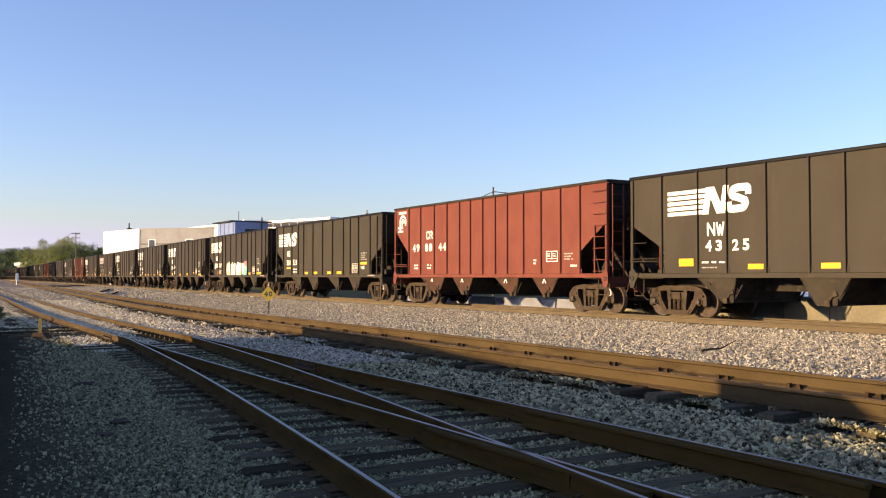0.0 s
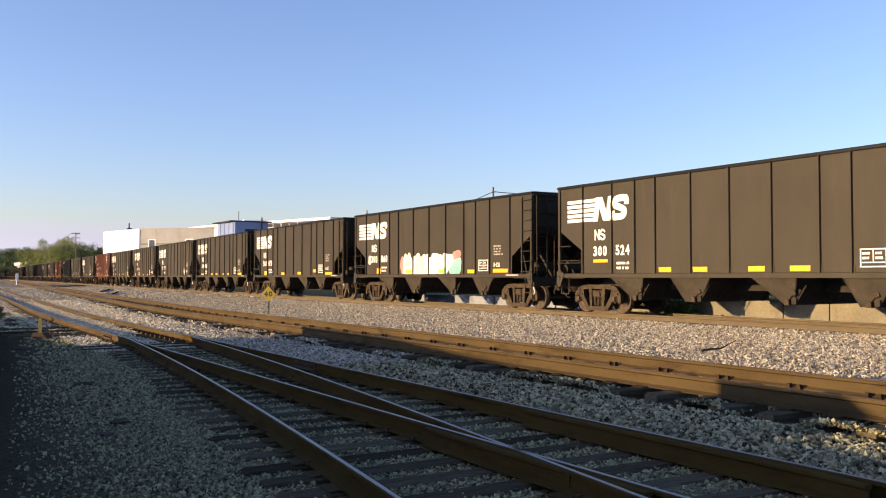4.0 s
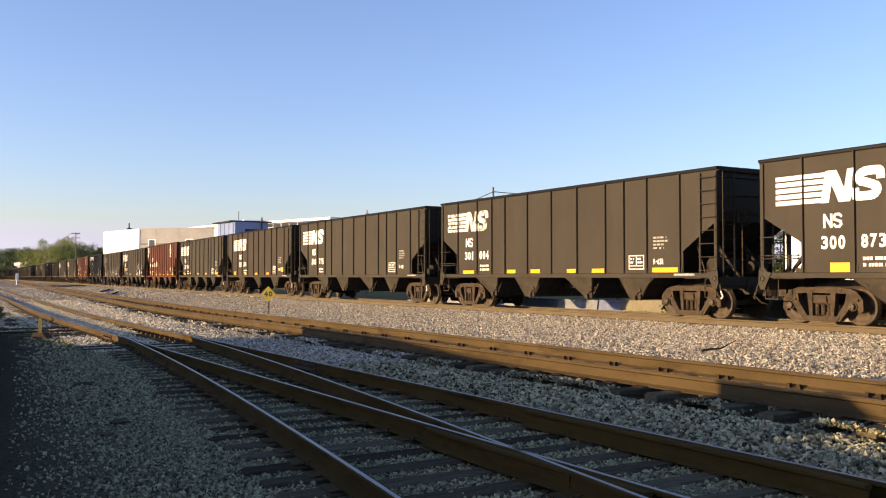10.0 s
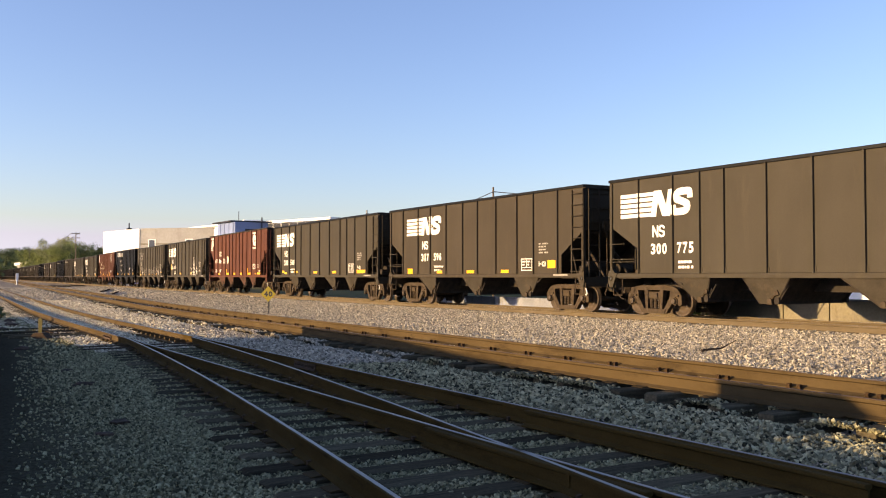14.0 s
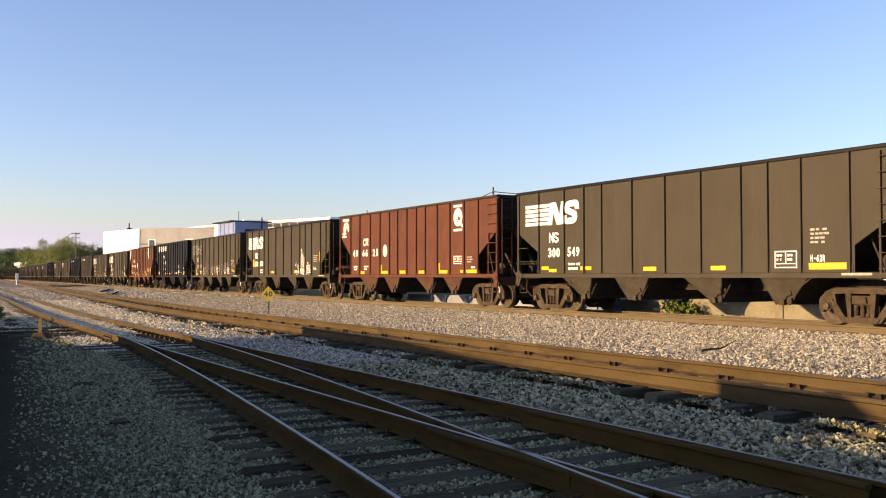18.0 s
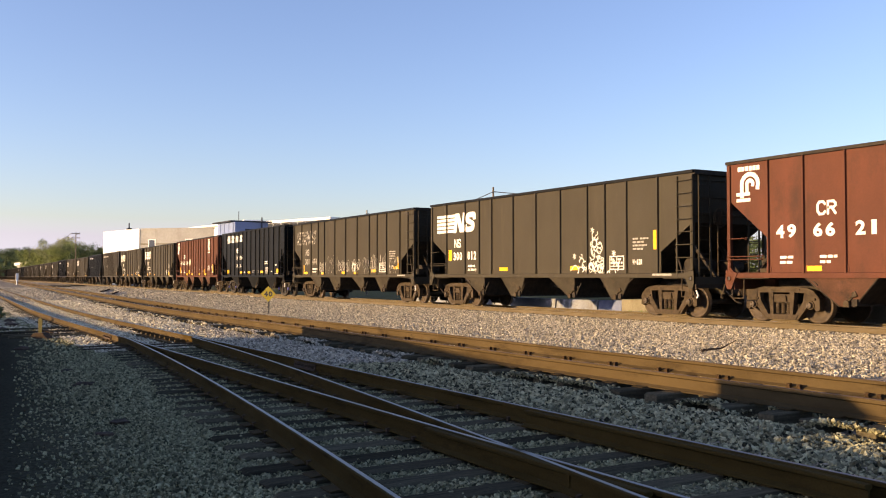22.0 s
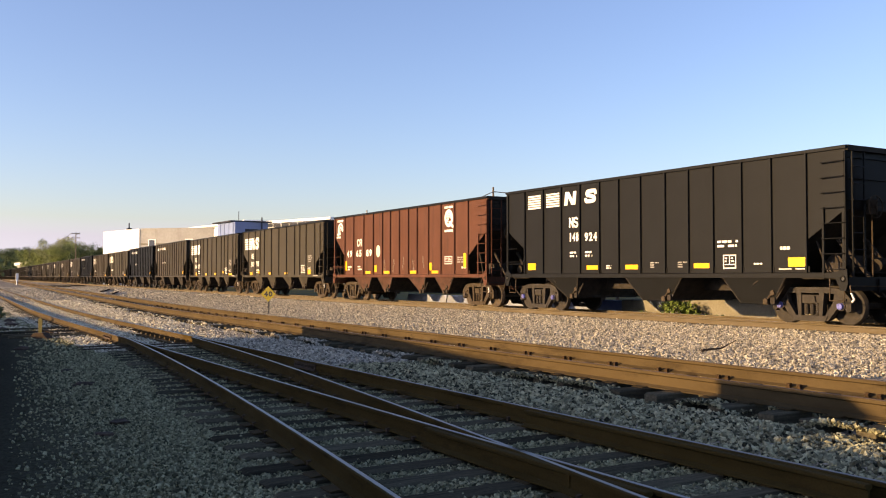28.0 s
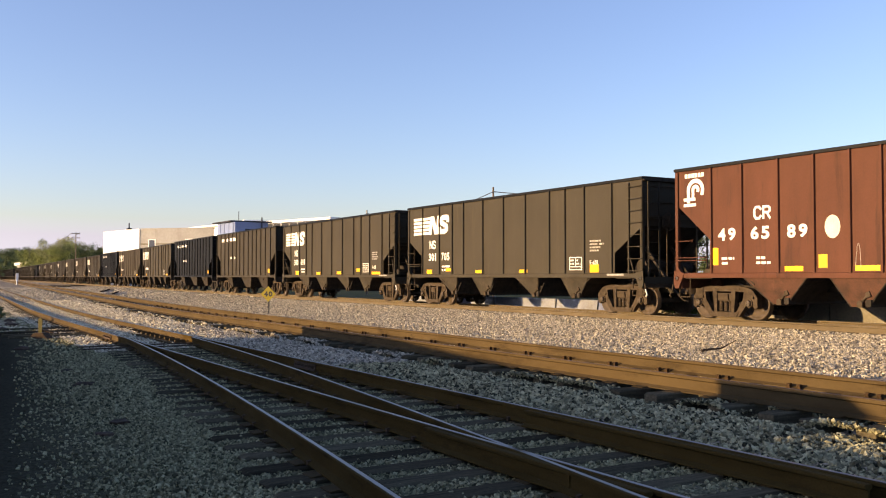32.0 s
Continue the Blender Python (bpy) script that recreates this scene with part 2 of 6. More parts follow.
def ground_material():
    m = bpy.data.materials.new("gravel_and_dirt")
    m.use_nodes = True
    nt = m.node_tree
    b = nt.nodes["Principled BSDF"]
    pos = nt.nodes.new("ShaderNodeNewGeometry").outputs["Position"]
    vor = nt.nodes.new("ShaderNodeTexVoronoi")
    vor.inputs["Scale"].default_value = 20.0
    nt.links.new(pos, vor.inputs[0])
    stone = ramp(nt, vor.outputs["Color"], [(0.15, (0.28, 0.245, 0.195)), (0.5, (0.42, 0.37, 0.30)), (0.9, (0.50, 0.45, 0.37))])
    gaps = ramp(nt, vor.outputs["Distance"], [(0.35, (1, 1, 1)), (0.75, (0.45, 0.41, 0.35))])
    stone = mixc(nt, 1.0, stone, gaps, "MULTIPLY")
    broad = noise_tex(nt, 0.35, 6.0, (1, 1, 1), 0.6, True)
    stone = mixc(nt, ramp(nt, broad, [(0.45, (0, 0, 0)), (0.75, (0.5, 0.5, 0.5))]), stone, (0.24, 0.20, 0.155))
    grass = ramp(nt, noise_tex(nt, 0.8, 8.0, (1, 1, 1), 0.7, True), [(0.35, (0.16, 0.13, 0.09)), (0.55, (0.13, 0.125, 0.06)), (0.75, (0.08, 0.10, 0.035))])
    at = nt.nodes.new("ShaderNodeAttribute")
    at.attribute_name = "across"
    sep = nt.nodes.new("ShaderNodeSeparateXYZ")
    nt.links.new(at.outputs["Vector"], sep.inputs[0])
    wide = ramp(nt, sep.outputs["X"], [(0.0, (0, 0, 0)), (1.0, (1, 1, 1))])
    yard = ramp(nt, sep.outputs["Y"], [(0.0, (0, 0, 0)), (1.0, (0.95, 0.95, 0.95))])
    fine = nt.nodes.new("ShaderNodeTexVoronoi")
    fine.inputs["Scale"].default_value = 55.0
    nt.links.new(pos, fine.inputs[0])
    # yard grit, its colour deepened to paint in the shade
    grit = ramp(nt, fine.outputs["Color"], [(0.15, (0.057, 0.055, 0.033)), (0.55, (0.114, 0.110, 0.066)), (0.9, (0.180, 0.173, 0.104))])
    # Z: soil strip, dimmed further to mimic lens falloff at the corner
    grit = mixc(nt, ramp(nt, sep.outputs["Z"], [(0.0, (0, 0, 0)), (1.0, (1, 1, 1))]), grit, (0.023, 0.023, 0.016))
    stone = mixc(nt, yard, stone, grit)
    col = mixc(nt, wide, stone, grass)
    nt.links.new(col, b.inputs["Base Color"])
    b.inputs["Roughness"].default_value, b.inputs["Specular IOR Level"].default_value = 0.95, 0.0
    bp = nt.nodes.new("ShaderNodeBump")
    bp.inputs["Strength"].default_value, bp.inputs["Distance"].default_value, bp.invert = 0.9, 0.03, True
    nt.links.new(vor.outputs["Distance"], bp.inputs["Height"])
    nt.links.new(bp.outputs[0], b.inputs["Normal"])
    return m


M["ground"] = ground_material()


# ---- mesh helpers ----
def box(bm, x0, x1, y0, y1, z0, z1):
    v = [bm.verts.new((x, y, z)) for x in (x0, x1) for y in (y0, y1) for z in (z0, z1)]
    for f in ((0, 1, 3, 2), (4, 6, 7, 5), (0, 4, 5, 1), (2, 3, 7, 6), (0, 2, 6, 4), (1, 5, 7, 3)):
        bm.faces.new([v[i] for i in f])


def prism(bm, pts, a, b, axis="y"):
    """A polygon in the plane across axis, drawn out from a to b."""
    def at(p, t):
        return {"y": (p[0], t, p[1]), "x": (t, p[0], p[1]), "z": (p[0], p[1], t)}[axis]
    lo, hi = [bm.verts.new(at(p, a)) for p in pts], [bm.verts.new(at(p, b)) for p in pts]
    n = len(pts)
    bm.faces.new(lo)
    bm.faces.new(hi[::-1])
    for i in range(n):
        bm.faces.new((lo[i], hi[i], hi[(i + 1) % n], lo[(i + 1) % n]))


def rod(bm, p, q, r, n=8, r2=None):
    p, q = Vector(p), Vector(q)
    d = (q - p).normalized()
    u = d.cross(Vector((0, 0, 1)) if abs(d.z) < 0.9 else Vector((1, 0, 0))).normalized()
    w = d.cross(u)
    r2 = r if r2 is None else r2
    ra = [bm.verts.new(p + (u * math.cos(a) + w * math.sin(a)) * r) for a in (2 * math.pi * i / n for i in range(n))]
    rb = [bm.verts.new(q + (u * math.cos(a) + w * math.sin(a)) * r2) for a in (2 * math.pi * i / n for i in range(n))]
    bm.faces.new(ra[::-1])
    bm.faces.new(rb)
    for i in range(n):
        bm.faces.new((ra[i], ra[(i + 1) % n], rb[(i + 1) % n], rb[i]))


def lathe(bm, prof, n=24, close=True):
    """Radius and height pairs turned about the y axis."""
    rings = [[bm.verts.new((r * math.cos(2 * math.pi * i / n), y, r * math.sin(2 * math.pi * i / n))) for i in range(n)] for r, y in prof]
    pairs = list(zip(rings, rings[1:])) + ([(rings[-1], rings[0])] if close else [])
    for a, b in pairs:
        for i in range(n):
            bm.faces.new((a[i], a[(i + 1) % n], b[(i + 1) % n], b[i]))


RIBS = []                                      # ribs that painted marks run over, as x positions
RIB_DEPTH, RIB_HALF = 0.058, 0.022


def clipped(pts, x, keep_right):
    """A convex outline in x and z, cut at x."""
    out = []
    for p, q in zip(pts, pts[1:] + pts[:1]):
        a, b = (p[0] >= x) == keep_right, (q[0] >= x) == keep_right
        if a:
            out.append(p)
        if a != b:
            k = (x - p[0]) / (q[0] - p[0])
            out.append((x, p[1] + k * (q[1] - p[1])))
    return out


def lay(bm, pts, y, depth=0.004):
    """A patch of paint on the side sheet, and again on the faces of the ribs it crosses."""
    pts = list(pts)
    prism(bm, pts, y, y + depth)
    for rx in RIBS:
        cut = clipped(pts, rx - RIB_HALF, True)
        cut = clipped(cut, rx + RIB_HALF, False) if len(cut) > 2 else []
        if len(cut) > 2 and max(p[0] for p in cut) - min(p[0] for p in cut) > 0.004:
            prism(bm, cut, y - RIB_DEPTH, y + depth - RIB_DEPTH)


def stroke(bm, pts, width, y, depth=0.004):
    """A painted line on a car's side, in x and z, laid as thin overlapping pieces."""
    for i, (p, q) in enumerate(zip(pts, pts[1:])):
        dx, dz = q[0] - p[0], q[1] - p[1]
        n = math.hypot(dx, dz) or 1
        ex, ez = dx / n * width * 0.35, dz / n * width * 0.35
        nx, nz = -dz / n * width / 2, dx / n * width / 2
        yy = y - 0.0006 * (i % 5)
        lay(bm, [(p[0] - ex + nx, p[1] - ez + nz), (p[0] - ex - nx, p[1] - ez - nz), (q[0] + ex - nx, q[1] + ez - nz), (q[0] + ex + nx, q[1] + ez + nz)], yy, depth)


MESHES = {}


def mesh_of(bm, name, smooth=False):
    bmesh.ops.recalc_face_normals(bm, faces=bm.faces)
    me = bpy.data.meshes.new(name)
    bm.to_mesh(me)
    bm.free()
    if smooth:
        for p in me.polygons:
            p.use_smooth = True
    me.materials.append(None)
    return me


def cached(key, draw, smooth=False):
    """The mesh under that key, drawn once."""
    if key not in MESHES:
        bm = bmesh.new()
        draw(bm)
        MESHES[key] = mesh_of(bm, key if isinstance(key, str) else key[0], smooth)
    return MESHES[key]


def part(name, me, mat, parent=None, label="", at=None, smooth=False):
    """One mesh object under a thing or under a part. me: a mesh or a bmesh."""
    if isinstance(me, bmesh.types.BMesh):
        me = mesh_of(me, name, smooth)
    ob = new(name, me)
    ob.material_slots[0].link = "OBJECT"
    ob.material_slots[0].material = M[mat] if isinstance(mat, str) else mat
    if parent is not None:
        ob.parent = parent
    if at is not None:
        ob.matrix_basis = at
    if label:
        ob["label"] = label
    return ob


def thing(name, label, category, at=None, group="", kind=""):
    ob = new(name)
    ob.empty_display_size = 0.2
    if at is not None:
        ob.matrix_basis = at
    return tagged(ob, label, category, group, kind)


def lettering(text, x, z, size, width, y, mat, parent, name="numeral", bold=0.035, fill=0.80):
    """Characters that can be read, on a car's side; x, z is their lower left corner, each one in a cell of its own."""
    key = ("text", text, size, width)
    if key not in MESHES:
        verts, faces = [], []
        cell = width / (len(text) - 1 + fill)
        for i, ch in enumerate(text):
            cu = bpy.data.curves.new("lettering", "FONT")
            cu.body, cu.size, cu.extrude, cu.offset, cu.resolution_u = ch, 1.0, 0.0, bold, 4
            ob = bpy.data.objects.new("lettering", cu)
            me = bpy.data.meshes.new_from_object(ob)
            bpy.data.objects.remove(ob)
            co = np.array([v.co[:] for v in me.vertices])
            lo, hi = co.min(0), co.max(0)
            thin = {"1": 0.5, "I": 0.4, "-": 0.6}.get(ch, 1.0)
            w, h = cell * fill * thin, size * (0.2 if ch == "-" else 1.0)
            x0, z0 = i * cell + cell * fill * (1 - thin) / 2, size * 0.4 if ch == "-" else 0.0
            faces += [[k + len(verts) for k in p.vertices] for p in me.polygons]
            verts += [(x0 + (v[0] - lo[0]) / (hi[0] - lo[0]) * w, 0, z0 + (v[1] - lo[1]) / (hi[1] - lo[1]) * h) for v in co]
        me = bpy.data.meshes.new("lettering")
        me.from_pydata(verts, [], faces)
        me.materials.append(None)
        MESHES[key] = me
    return part(name, MESHES[key], mat, parent, at=pose(x, y, z))


# ---- the plan: three tracks that bend gently away up the line ----
def bend(x, a, b, slope):
    u = -x
    return 0.0 if u < a else slope * (u - a) ** 2 / (2 * (b - a)) if u < b else slope * (u - (a + b) / 2)


def yard_bend(x):
    return bend(x, 28, 48, 0.040)


def siding_bend(x):
    return bend(x, 25, 45, 0.062)


def main_bend(x):
    return bend(x, 35, 65, 0.043)


YARD_Y, SIDING_Y, MAIN_Y = 5.08, 9.05, 20.75
YARD_Z, SIDING_Z, MAIN_Z = 0.18, 0.38, 0.40          # tops of the rails
HALF = 0.7525


def across(x, w):
    """The true y of the strip that lies at w beside the straight."""
    a, b, c = yard_bend(x), siding_bend(x), main_bend(x)
    if w < 5.8:
        off = a
    elif w < 8:
        off = a + (b - a) * (w - 5.8) / 2.2
    elif w < 10.5:
        off = b
    elif w < 19:
        off = b + (c - b) * (w - 10.5) / 8.5
    else:
        off = c
    return w + off


LEVELS = ((-400, -0.10), (-6, -0.06), (2.3, -0.05), (2.9, -0.042), (5.86, -0.040), (5.95, 0.085), (6.6, 0.110), (7.3, 0.095), (7.62, 0.088), (7.76, 0.030), (8.2, 0.020), (8.45, 0.108), (10.0, 0.125),
          (10.8, 0.17), (13, 0.15), (17.5, 0.16), (18.9, 0.19), (19.6, 0.20), (22.2, 0.20), (23.2, 0.05), (25, -0.05), (60, -0.10), (3000, -0.5))


def level(w):
    for (a, za), (b, zb) in zip(LEVELS, LEVELS[1:]):
        if w <= b:
            return za + (zb - za) * (w - a) / (b - a)
    return LEVELS[-1][1]


def filled(x, w):
    """Stone heaped to the rails of the yard track beyond the points."""
    far = min(1.0, max(0.0, (-25.0 - x) / 3.0))
    between = min(1.0, max(0.0, (w - 4.45) / 0.15)) * min(1.0, max(0.0, (7.6 - w) / 0.5))
    return far * between * (0.07 if w < 5.72 else 0.04)


def build_ground():
    xs = [-2500, -1500, -900, -600, -420, -320, -250, -200, -165, -140, -120, -105] + [-95 + 5 * i for i in range(9)] + [-50 + i for i in range(21)] + [-29.5 + 0.5 * i for i in range(63)] + [3, 5, 9, 15, 25, 40, 70, 120, 250, 600, 1500]
    ws = [-2000, -800, -300, -120, -50, -25, -12, -7, -4, -2, 0] + [0.5 + 0.5 * i for i in range(6)] + [3.25 + 0.125 * i for i in range(40)] + [8.25 + 0.25 * i for i in range(61)] + [24, 25, 27, 30, 35, 45, 60, 90, 150, 300, 800, 2000]
    verts, faces, share, dark, soil_falloff = [], [], [], [], []
    for x in xs:
        for w in ws:
            near = abs(x) < 60 and -6 < w < 26
            bumpy = 0.018 * noise.noise(Vector((x * 0.9, w * 0.9, 0))) + 0.012 * noise.noise(Vector((x * 2.7, w * 2.7, 5))) if near else 0.0
            verts.append((x, across(x, w) if -300 < w < 300 else w, level(w) + filled(x, w) + bumpy))
            # fine dark gravel, bounded like the shade that is painted into it
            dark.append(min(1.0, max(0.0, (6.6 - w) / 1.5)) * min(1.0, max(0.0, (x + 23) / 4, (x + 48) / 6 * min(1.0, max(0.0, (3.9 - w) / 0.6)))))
            # real soil strip plus painted corner falloff
            soil_falloff.append(min(1.0, max(0.0, (1.25 - 0.097 * x - w) / 1.6)))
            share.append(0.0 if -3 < w < 23.5 else min(1.0, max((-3 - w) / 6, (w - 23.5) / 3)))
    n = len(ws)
    for i in range(len(xs) - 1):
        for j in range(n - 1):
            faces.append((i * n + j, (i + 1) * n + j, (i + 1) * n + j + 1, i * n + j + 1))
    me = bpy.data.meshes.new("ground")
    me.from_pydata(verts, [], faces)
    at = me.attributes.new("across", "FLOAT_VECTOR", "POINT")
    at.data.foreach_set("vector", np.array(list(zip(share, dark, soil_falloff)), np.float32).ravel())
    for p in me.polygons:
        p.use_smooth = True
    me.materials.append(M["ground"])
    tagged(new("ground", me), "grey crushed-stone yard ground running out to rough dirt and grass", "ground", kind="structure")


build_ground()


# ---- tracks ----
RAIL = ((-0.07, 0.0), (-0.07, 0.012), (-0.012, 0.035), (-0.009, 0.125), (-0.036, 0.137), (-0.036, 0.160), (-0.029, 0.167), (0.029, 0.167), (0.036, 0.160), (0.036, 0.137), (0.009, 0.125), (0.012, 0.035), (0.07, 0.012), (0.07, 0.0))


def swept(bm, line, prof, z):
    """A profile (across, up) drawn along a line of x, y points."""
    rings = []
    for i, (x, y) in enumerate(line):
        a, b = line[max(i - 1, 0)], line[min(i + 1, len(line) - 1)]
        d = Vector((b[0] - a[0], b[1] - a[1], 0)).normalized()
        rings.append([bm.verts.new((x - d.y * p, y + d.x * p, z + q)) for p, q in prof])
    n = len(prof)
    for a, b in zip(rings, rings[1:]):
        for i in range(n):
            bm.faces.new((a[i], a[(i + 1) % n], b[(i + 1) % n], b[i]))
    bm.faces.new(rings[0])
    bm.faces.new(rings[-1][::-1])


HEAVY = tuple((p * 1.05, q * 1.235) for p, q in RAIL)


def rail(track, line, top, head="railhead", label="", heavy=False, steel="yardrail"):
    bm = bmesh.new()
    swept(bm, line, HEAVY if heavy else RAIL, top - (0.2092 if heavy else 0.170))
    r = part("rail", bm, steel, track, label)
    w = 0.021 if heavy else 0.018
    bm = bmesh.new()
    swept(bm, line, ((-w, 0.0), (0.003 - w, 0.003), (w - 0.003, 0.003), (w, 0.0)), top - 0.0028)
    part("running_surface", bm, head, r)
    return r


def steps(a, b, d):
    n = max(1, round(abs(b - a) / d))
    return [a + (b - a) * i / n for i in range(n + 1)]


def tie_draw(length, seed):
    def draw(bm):
        rng = random.Random(seed)
        h = length / 2
        w = 0.115
        ys = [-h, -h * 0.97, -h * 0.4, h * 0.35, h * 0.96, h]
        rings = []
        for y in ys:
            j = 0.006
            tw = w - (0.012 if abs(y) == h else 0)
            top = -0.012 if abs(y) == h else 0.0
            rings.append([bm.verts.new((sx * tw + rng.uniform(-j, j), y, z + rng.uniform(-j, j) * (z > -0.1))) for sx, z in ((-1, -0.18), (-1, top - 0.014), (-0.86, top), (0.86, top), (1, top - 0.014), (1, -0.18))])
        for a, b in zip(rings, rings[1:]):
            for i in range(6):
                bm.faces.new((a[i], a[(i + 1) % 6], b[(i + 1) % 6], b[i]))
        bm.faces.new(rings[0])
        bm.faces.new(rings[-1][::-1])
    return draw


def plate_draw(bm):
    """A tie plate with its spikes, under a rail that runs along x."""
    prism(bm, [(-0.17, 0.0), (0.17, 0.0), (0.17, 0.008), (0.075, 0.016), (-0.075, 0.016), (-0.17, 0.008)], -0.095, 0.095, "x")


def spike_draw(bm):
    """A cut spike with its hooked head over the rail's foot, towards +y."""
    prism(bm, [(-0.018, 0.0), (0.018, 0.0), (0.022, 0.034), (0.040, 0.044), (0.030, 0.060), (-0.018, 0.062), (-0.032, 0.042)], -0.023, 0.023, "x")


def anchor_draw(bm):
    prism(bm, [(-0.09, -0.012), (0.09, -0.012), (0.095, 0.03), (0.06, 0.035), (0.05, 0.012), (-0.05, 0.012), (-0.06, 0.035), (-0.095, 0.03)], -0.018, 0.018, "x")


def joint_bar(parent, x, y, z, ang=0.0, side=-1):
    bm = bmesh.new()
    prism(bm, [(side * 0.012, 0.03), (side * 0.052, 0.022), (side * 0.05, 0.05), (side * 0.03, 0.07), (side * 0.03, 0.10), (side * 0.042, 0.125), (side * 0.014, 0.13)], -0.46, 0.46, "x")
    for i in range(6):
        rod(bm, (-0.38 + 0.152 * i, side * 0.025, 0.083), (-0.38 + 0.152 * i, side * 0.075, 0.083), 0.017, 6)
    part("joint_bar", bm, "spike", parent, at=pose(x, y, z - 0.17, 0, 0, math.degrees(ang)))


TIE_X = []                                     # where the ties lie, track by track


def lay_ties(track, centre, slope, top, x0, x1, pitch, seed, length=2.59, plates=None, wide=None, foot=0.187, spikes=False):
    rng = random.Random(seed)
    x = x1
    TIE_X.append([])
    while x > x0:
        TIE_X[-1].append(x)
        y = centre(x)
        L = length if wide is None else wide(x)[0]
        yc = y if wide is None else wide(x)[1]
        Lq = round(L * 5) / 5 if wide else L
        me = cached(("tie", Lq, rng.randrange(3)), tie_draw(Lq, rng.randrange(99)))
        ang = math.degrees(-math.atan(slope(x))) if slope else 0.0
        part("tie", me, "tie", track, at=pose(x, yc + rng.uniform(-0.05, 0.05), top - foot + 0.001 + rng.uniform(-0.012, 0.004), 0, 0, ang + rng.uniform(-1.6, 1.6)))
        if plates:
            for py in plates(x):
                part("tie_plate", cached("tie_plate", plate_draw), "rail", track, at=pose(x + rng.uniform(-0.02, 0.02), py, top - foot, 0, 0, ang))
                for dx, dy in ((-0.08, -0.095), (0.08, -0.095)) if spikes and len(TIE_X[-1]) % 2 and py > SIDING_Y + siding_bend(x) else ():
                    part("spike", cached("spike", spike_draw), "rustspike", track, at=pose(x + dx + rng.uniform(-0.01, 0.01), py + dy, top - foot + 0.008, 0, 0, ang + rng.uniform(-12, 12)))
                if rng.random() < 0.85 and not spikes:
                    part("rail_anchor", cached("rail_anchor", anchor_draw), "spike", track, at=pose(x + 0.15, py, top - foot + 0.017, 0, 0, ang))
        x -= pitch * rng.uniform(0.94, 1.06)


# the turnout: the diverging line leaves the straight at TURN and swings towards the camera
TURN = -22.0


def swing(x):
    d = x - TURN
    return 0.0 if d < 0 else 0.06 * d + 0.0022 * d * d


def build_yard():
    t = thing("yard_track", "rusty yard track with a turnout and weathered timber ties", "railway track", kind="structure")
    far = [(x, YARD_Y - HALF + yard_bend(x)) for x in steps(-150, TURN, 3.0)]
    # outer rails; the near lengths change to a darker colour that paints in shade
    rail(t, far[:-1] + [(TURN - 0.52, YARD_Y - HALF)], YARD_Z, steel="rail")
    rail(t, [(TURN - 0.51, YARD_Y - HALF)] + [(x, YARD_Y - HALF + 0.03 - swing(x)) for x in steps(TURN, 5, 0.9)], YARD_Z, label="stock rail darkened for the shade, with a bright worn head")
    rail(t, [(x, YARD_Y + HALF + yard_bend(x)) for x in steps(-150, TURN - 0.52, 2.0)], YARD_Z, steel="rail")
    rail(t, [(x, YARD_Y + HALF) for x in steps(TURN - 0.51, 8, 2.0)], YARD_Z)
    # inner rails, cut open at the frog
    rail(t, [(x, YARD_Y - HALF + (0.055 if x < -21 else 0.0)) for x in steps(TURN + 0.6, 8, 1.5)], YARD_Z, label="straight closure rail with a bright worn head")
    rail(t, [(x, YARD_Y + HALF - 0.06 + 0.03 * min(1, max(0, (x + 22) / 4)) * 2 - swing(x)) for x in steps(TURN + 0.6, 5, 0.9)], YARD_Z, label="curved closure rail of the turnout")
    frog = -5.9
    # wing and guard rails beside the frog
    for dy, x0, x1 in ((-0.11, frog - 1.6, frog + 1.4),):
        bm = bmesh.new()
        swept(bm, [(x, YARD_Y - HALF + dy + 0.05 * abs(x - frog) ** 2 * 0.12) for x in steps(x0, x1, 0.3)], RAIL, YARD_Z - 0.170)
        part("wing_rail", bm, "yardrail", t)
    bm = bmesh.new()
    swept(bm, [(x, YARD_Y + HALF - 0.12 - 0.05 * max(0, abs(x - frog) - 1.2) ** 2) for x in steps(frog - 2.0, frog + 2.0, 0.3)], RAIL, YARD_Z - 0.170)
    part("guard_rail", bm, "yardrail", t)

    bm = bmesh.new()
    xs = steps(frog - 1.2, frog + 0.6, 0.2)
    for a, b in zip(xs, xs[1:]):
        pts = []
        for x in (a, b):
            lo, hi = sorted((YARD_Y - HALF, YARD_Y + HALF - swing(x)))
            pts.append((x, lo - 0.02, hi + 0.02))
        prism(bm, [(pts[0][0], pts[0][1]), (pts[1][0], pts[1][1]), (pts[1][0], pts[1][2]), (pts[0][0], pts[0][2])], YARD_Z - 0.16, YARD_Z - 0.035, "z")
    part("frog", bm, "yardrail", t, "worn steel frog casting")

    def slope(x):
        return (yard_bend(x - 0.5) - yard_bend(x + 0.5))

    def wide(x):
        s = swing(x) if x < 3 else swing(3)
        L = 2.6 + max(0.0, s)
        return L, YARD_Y + yard_bend(x) - max(0.0, s) / 2

    def plates(x):
        if x < -32:
            return ()
        ys = [YARD_Y - HALF - swing(x) + 0.03 * (x > TURN), YARD_Y + HALF]
        if x > TURN + 3:
            ys += [YARD_Y - HALF, YARD_Y + HALF - swing(x)]
        return [y + yard_bend(x) for y in ys]
    lay_ties(t, lambda x: YARD_Y, slope, YARD_Z, -75, 4.0, 0.55, 3, plates=plates, wide=wide)
    joint_bar(t, -6.15, YARD_Y + HALF, YARD_Z)
    joint_bar(t, -14.5, YARD_Y + HALF, YARD_Z)
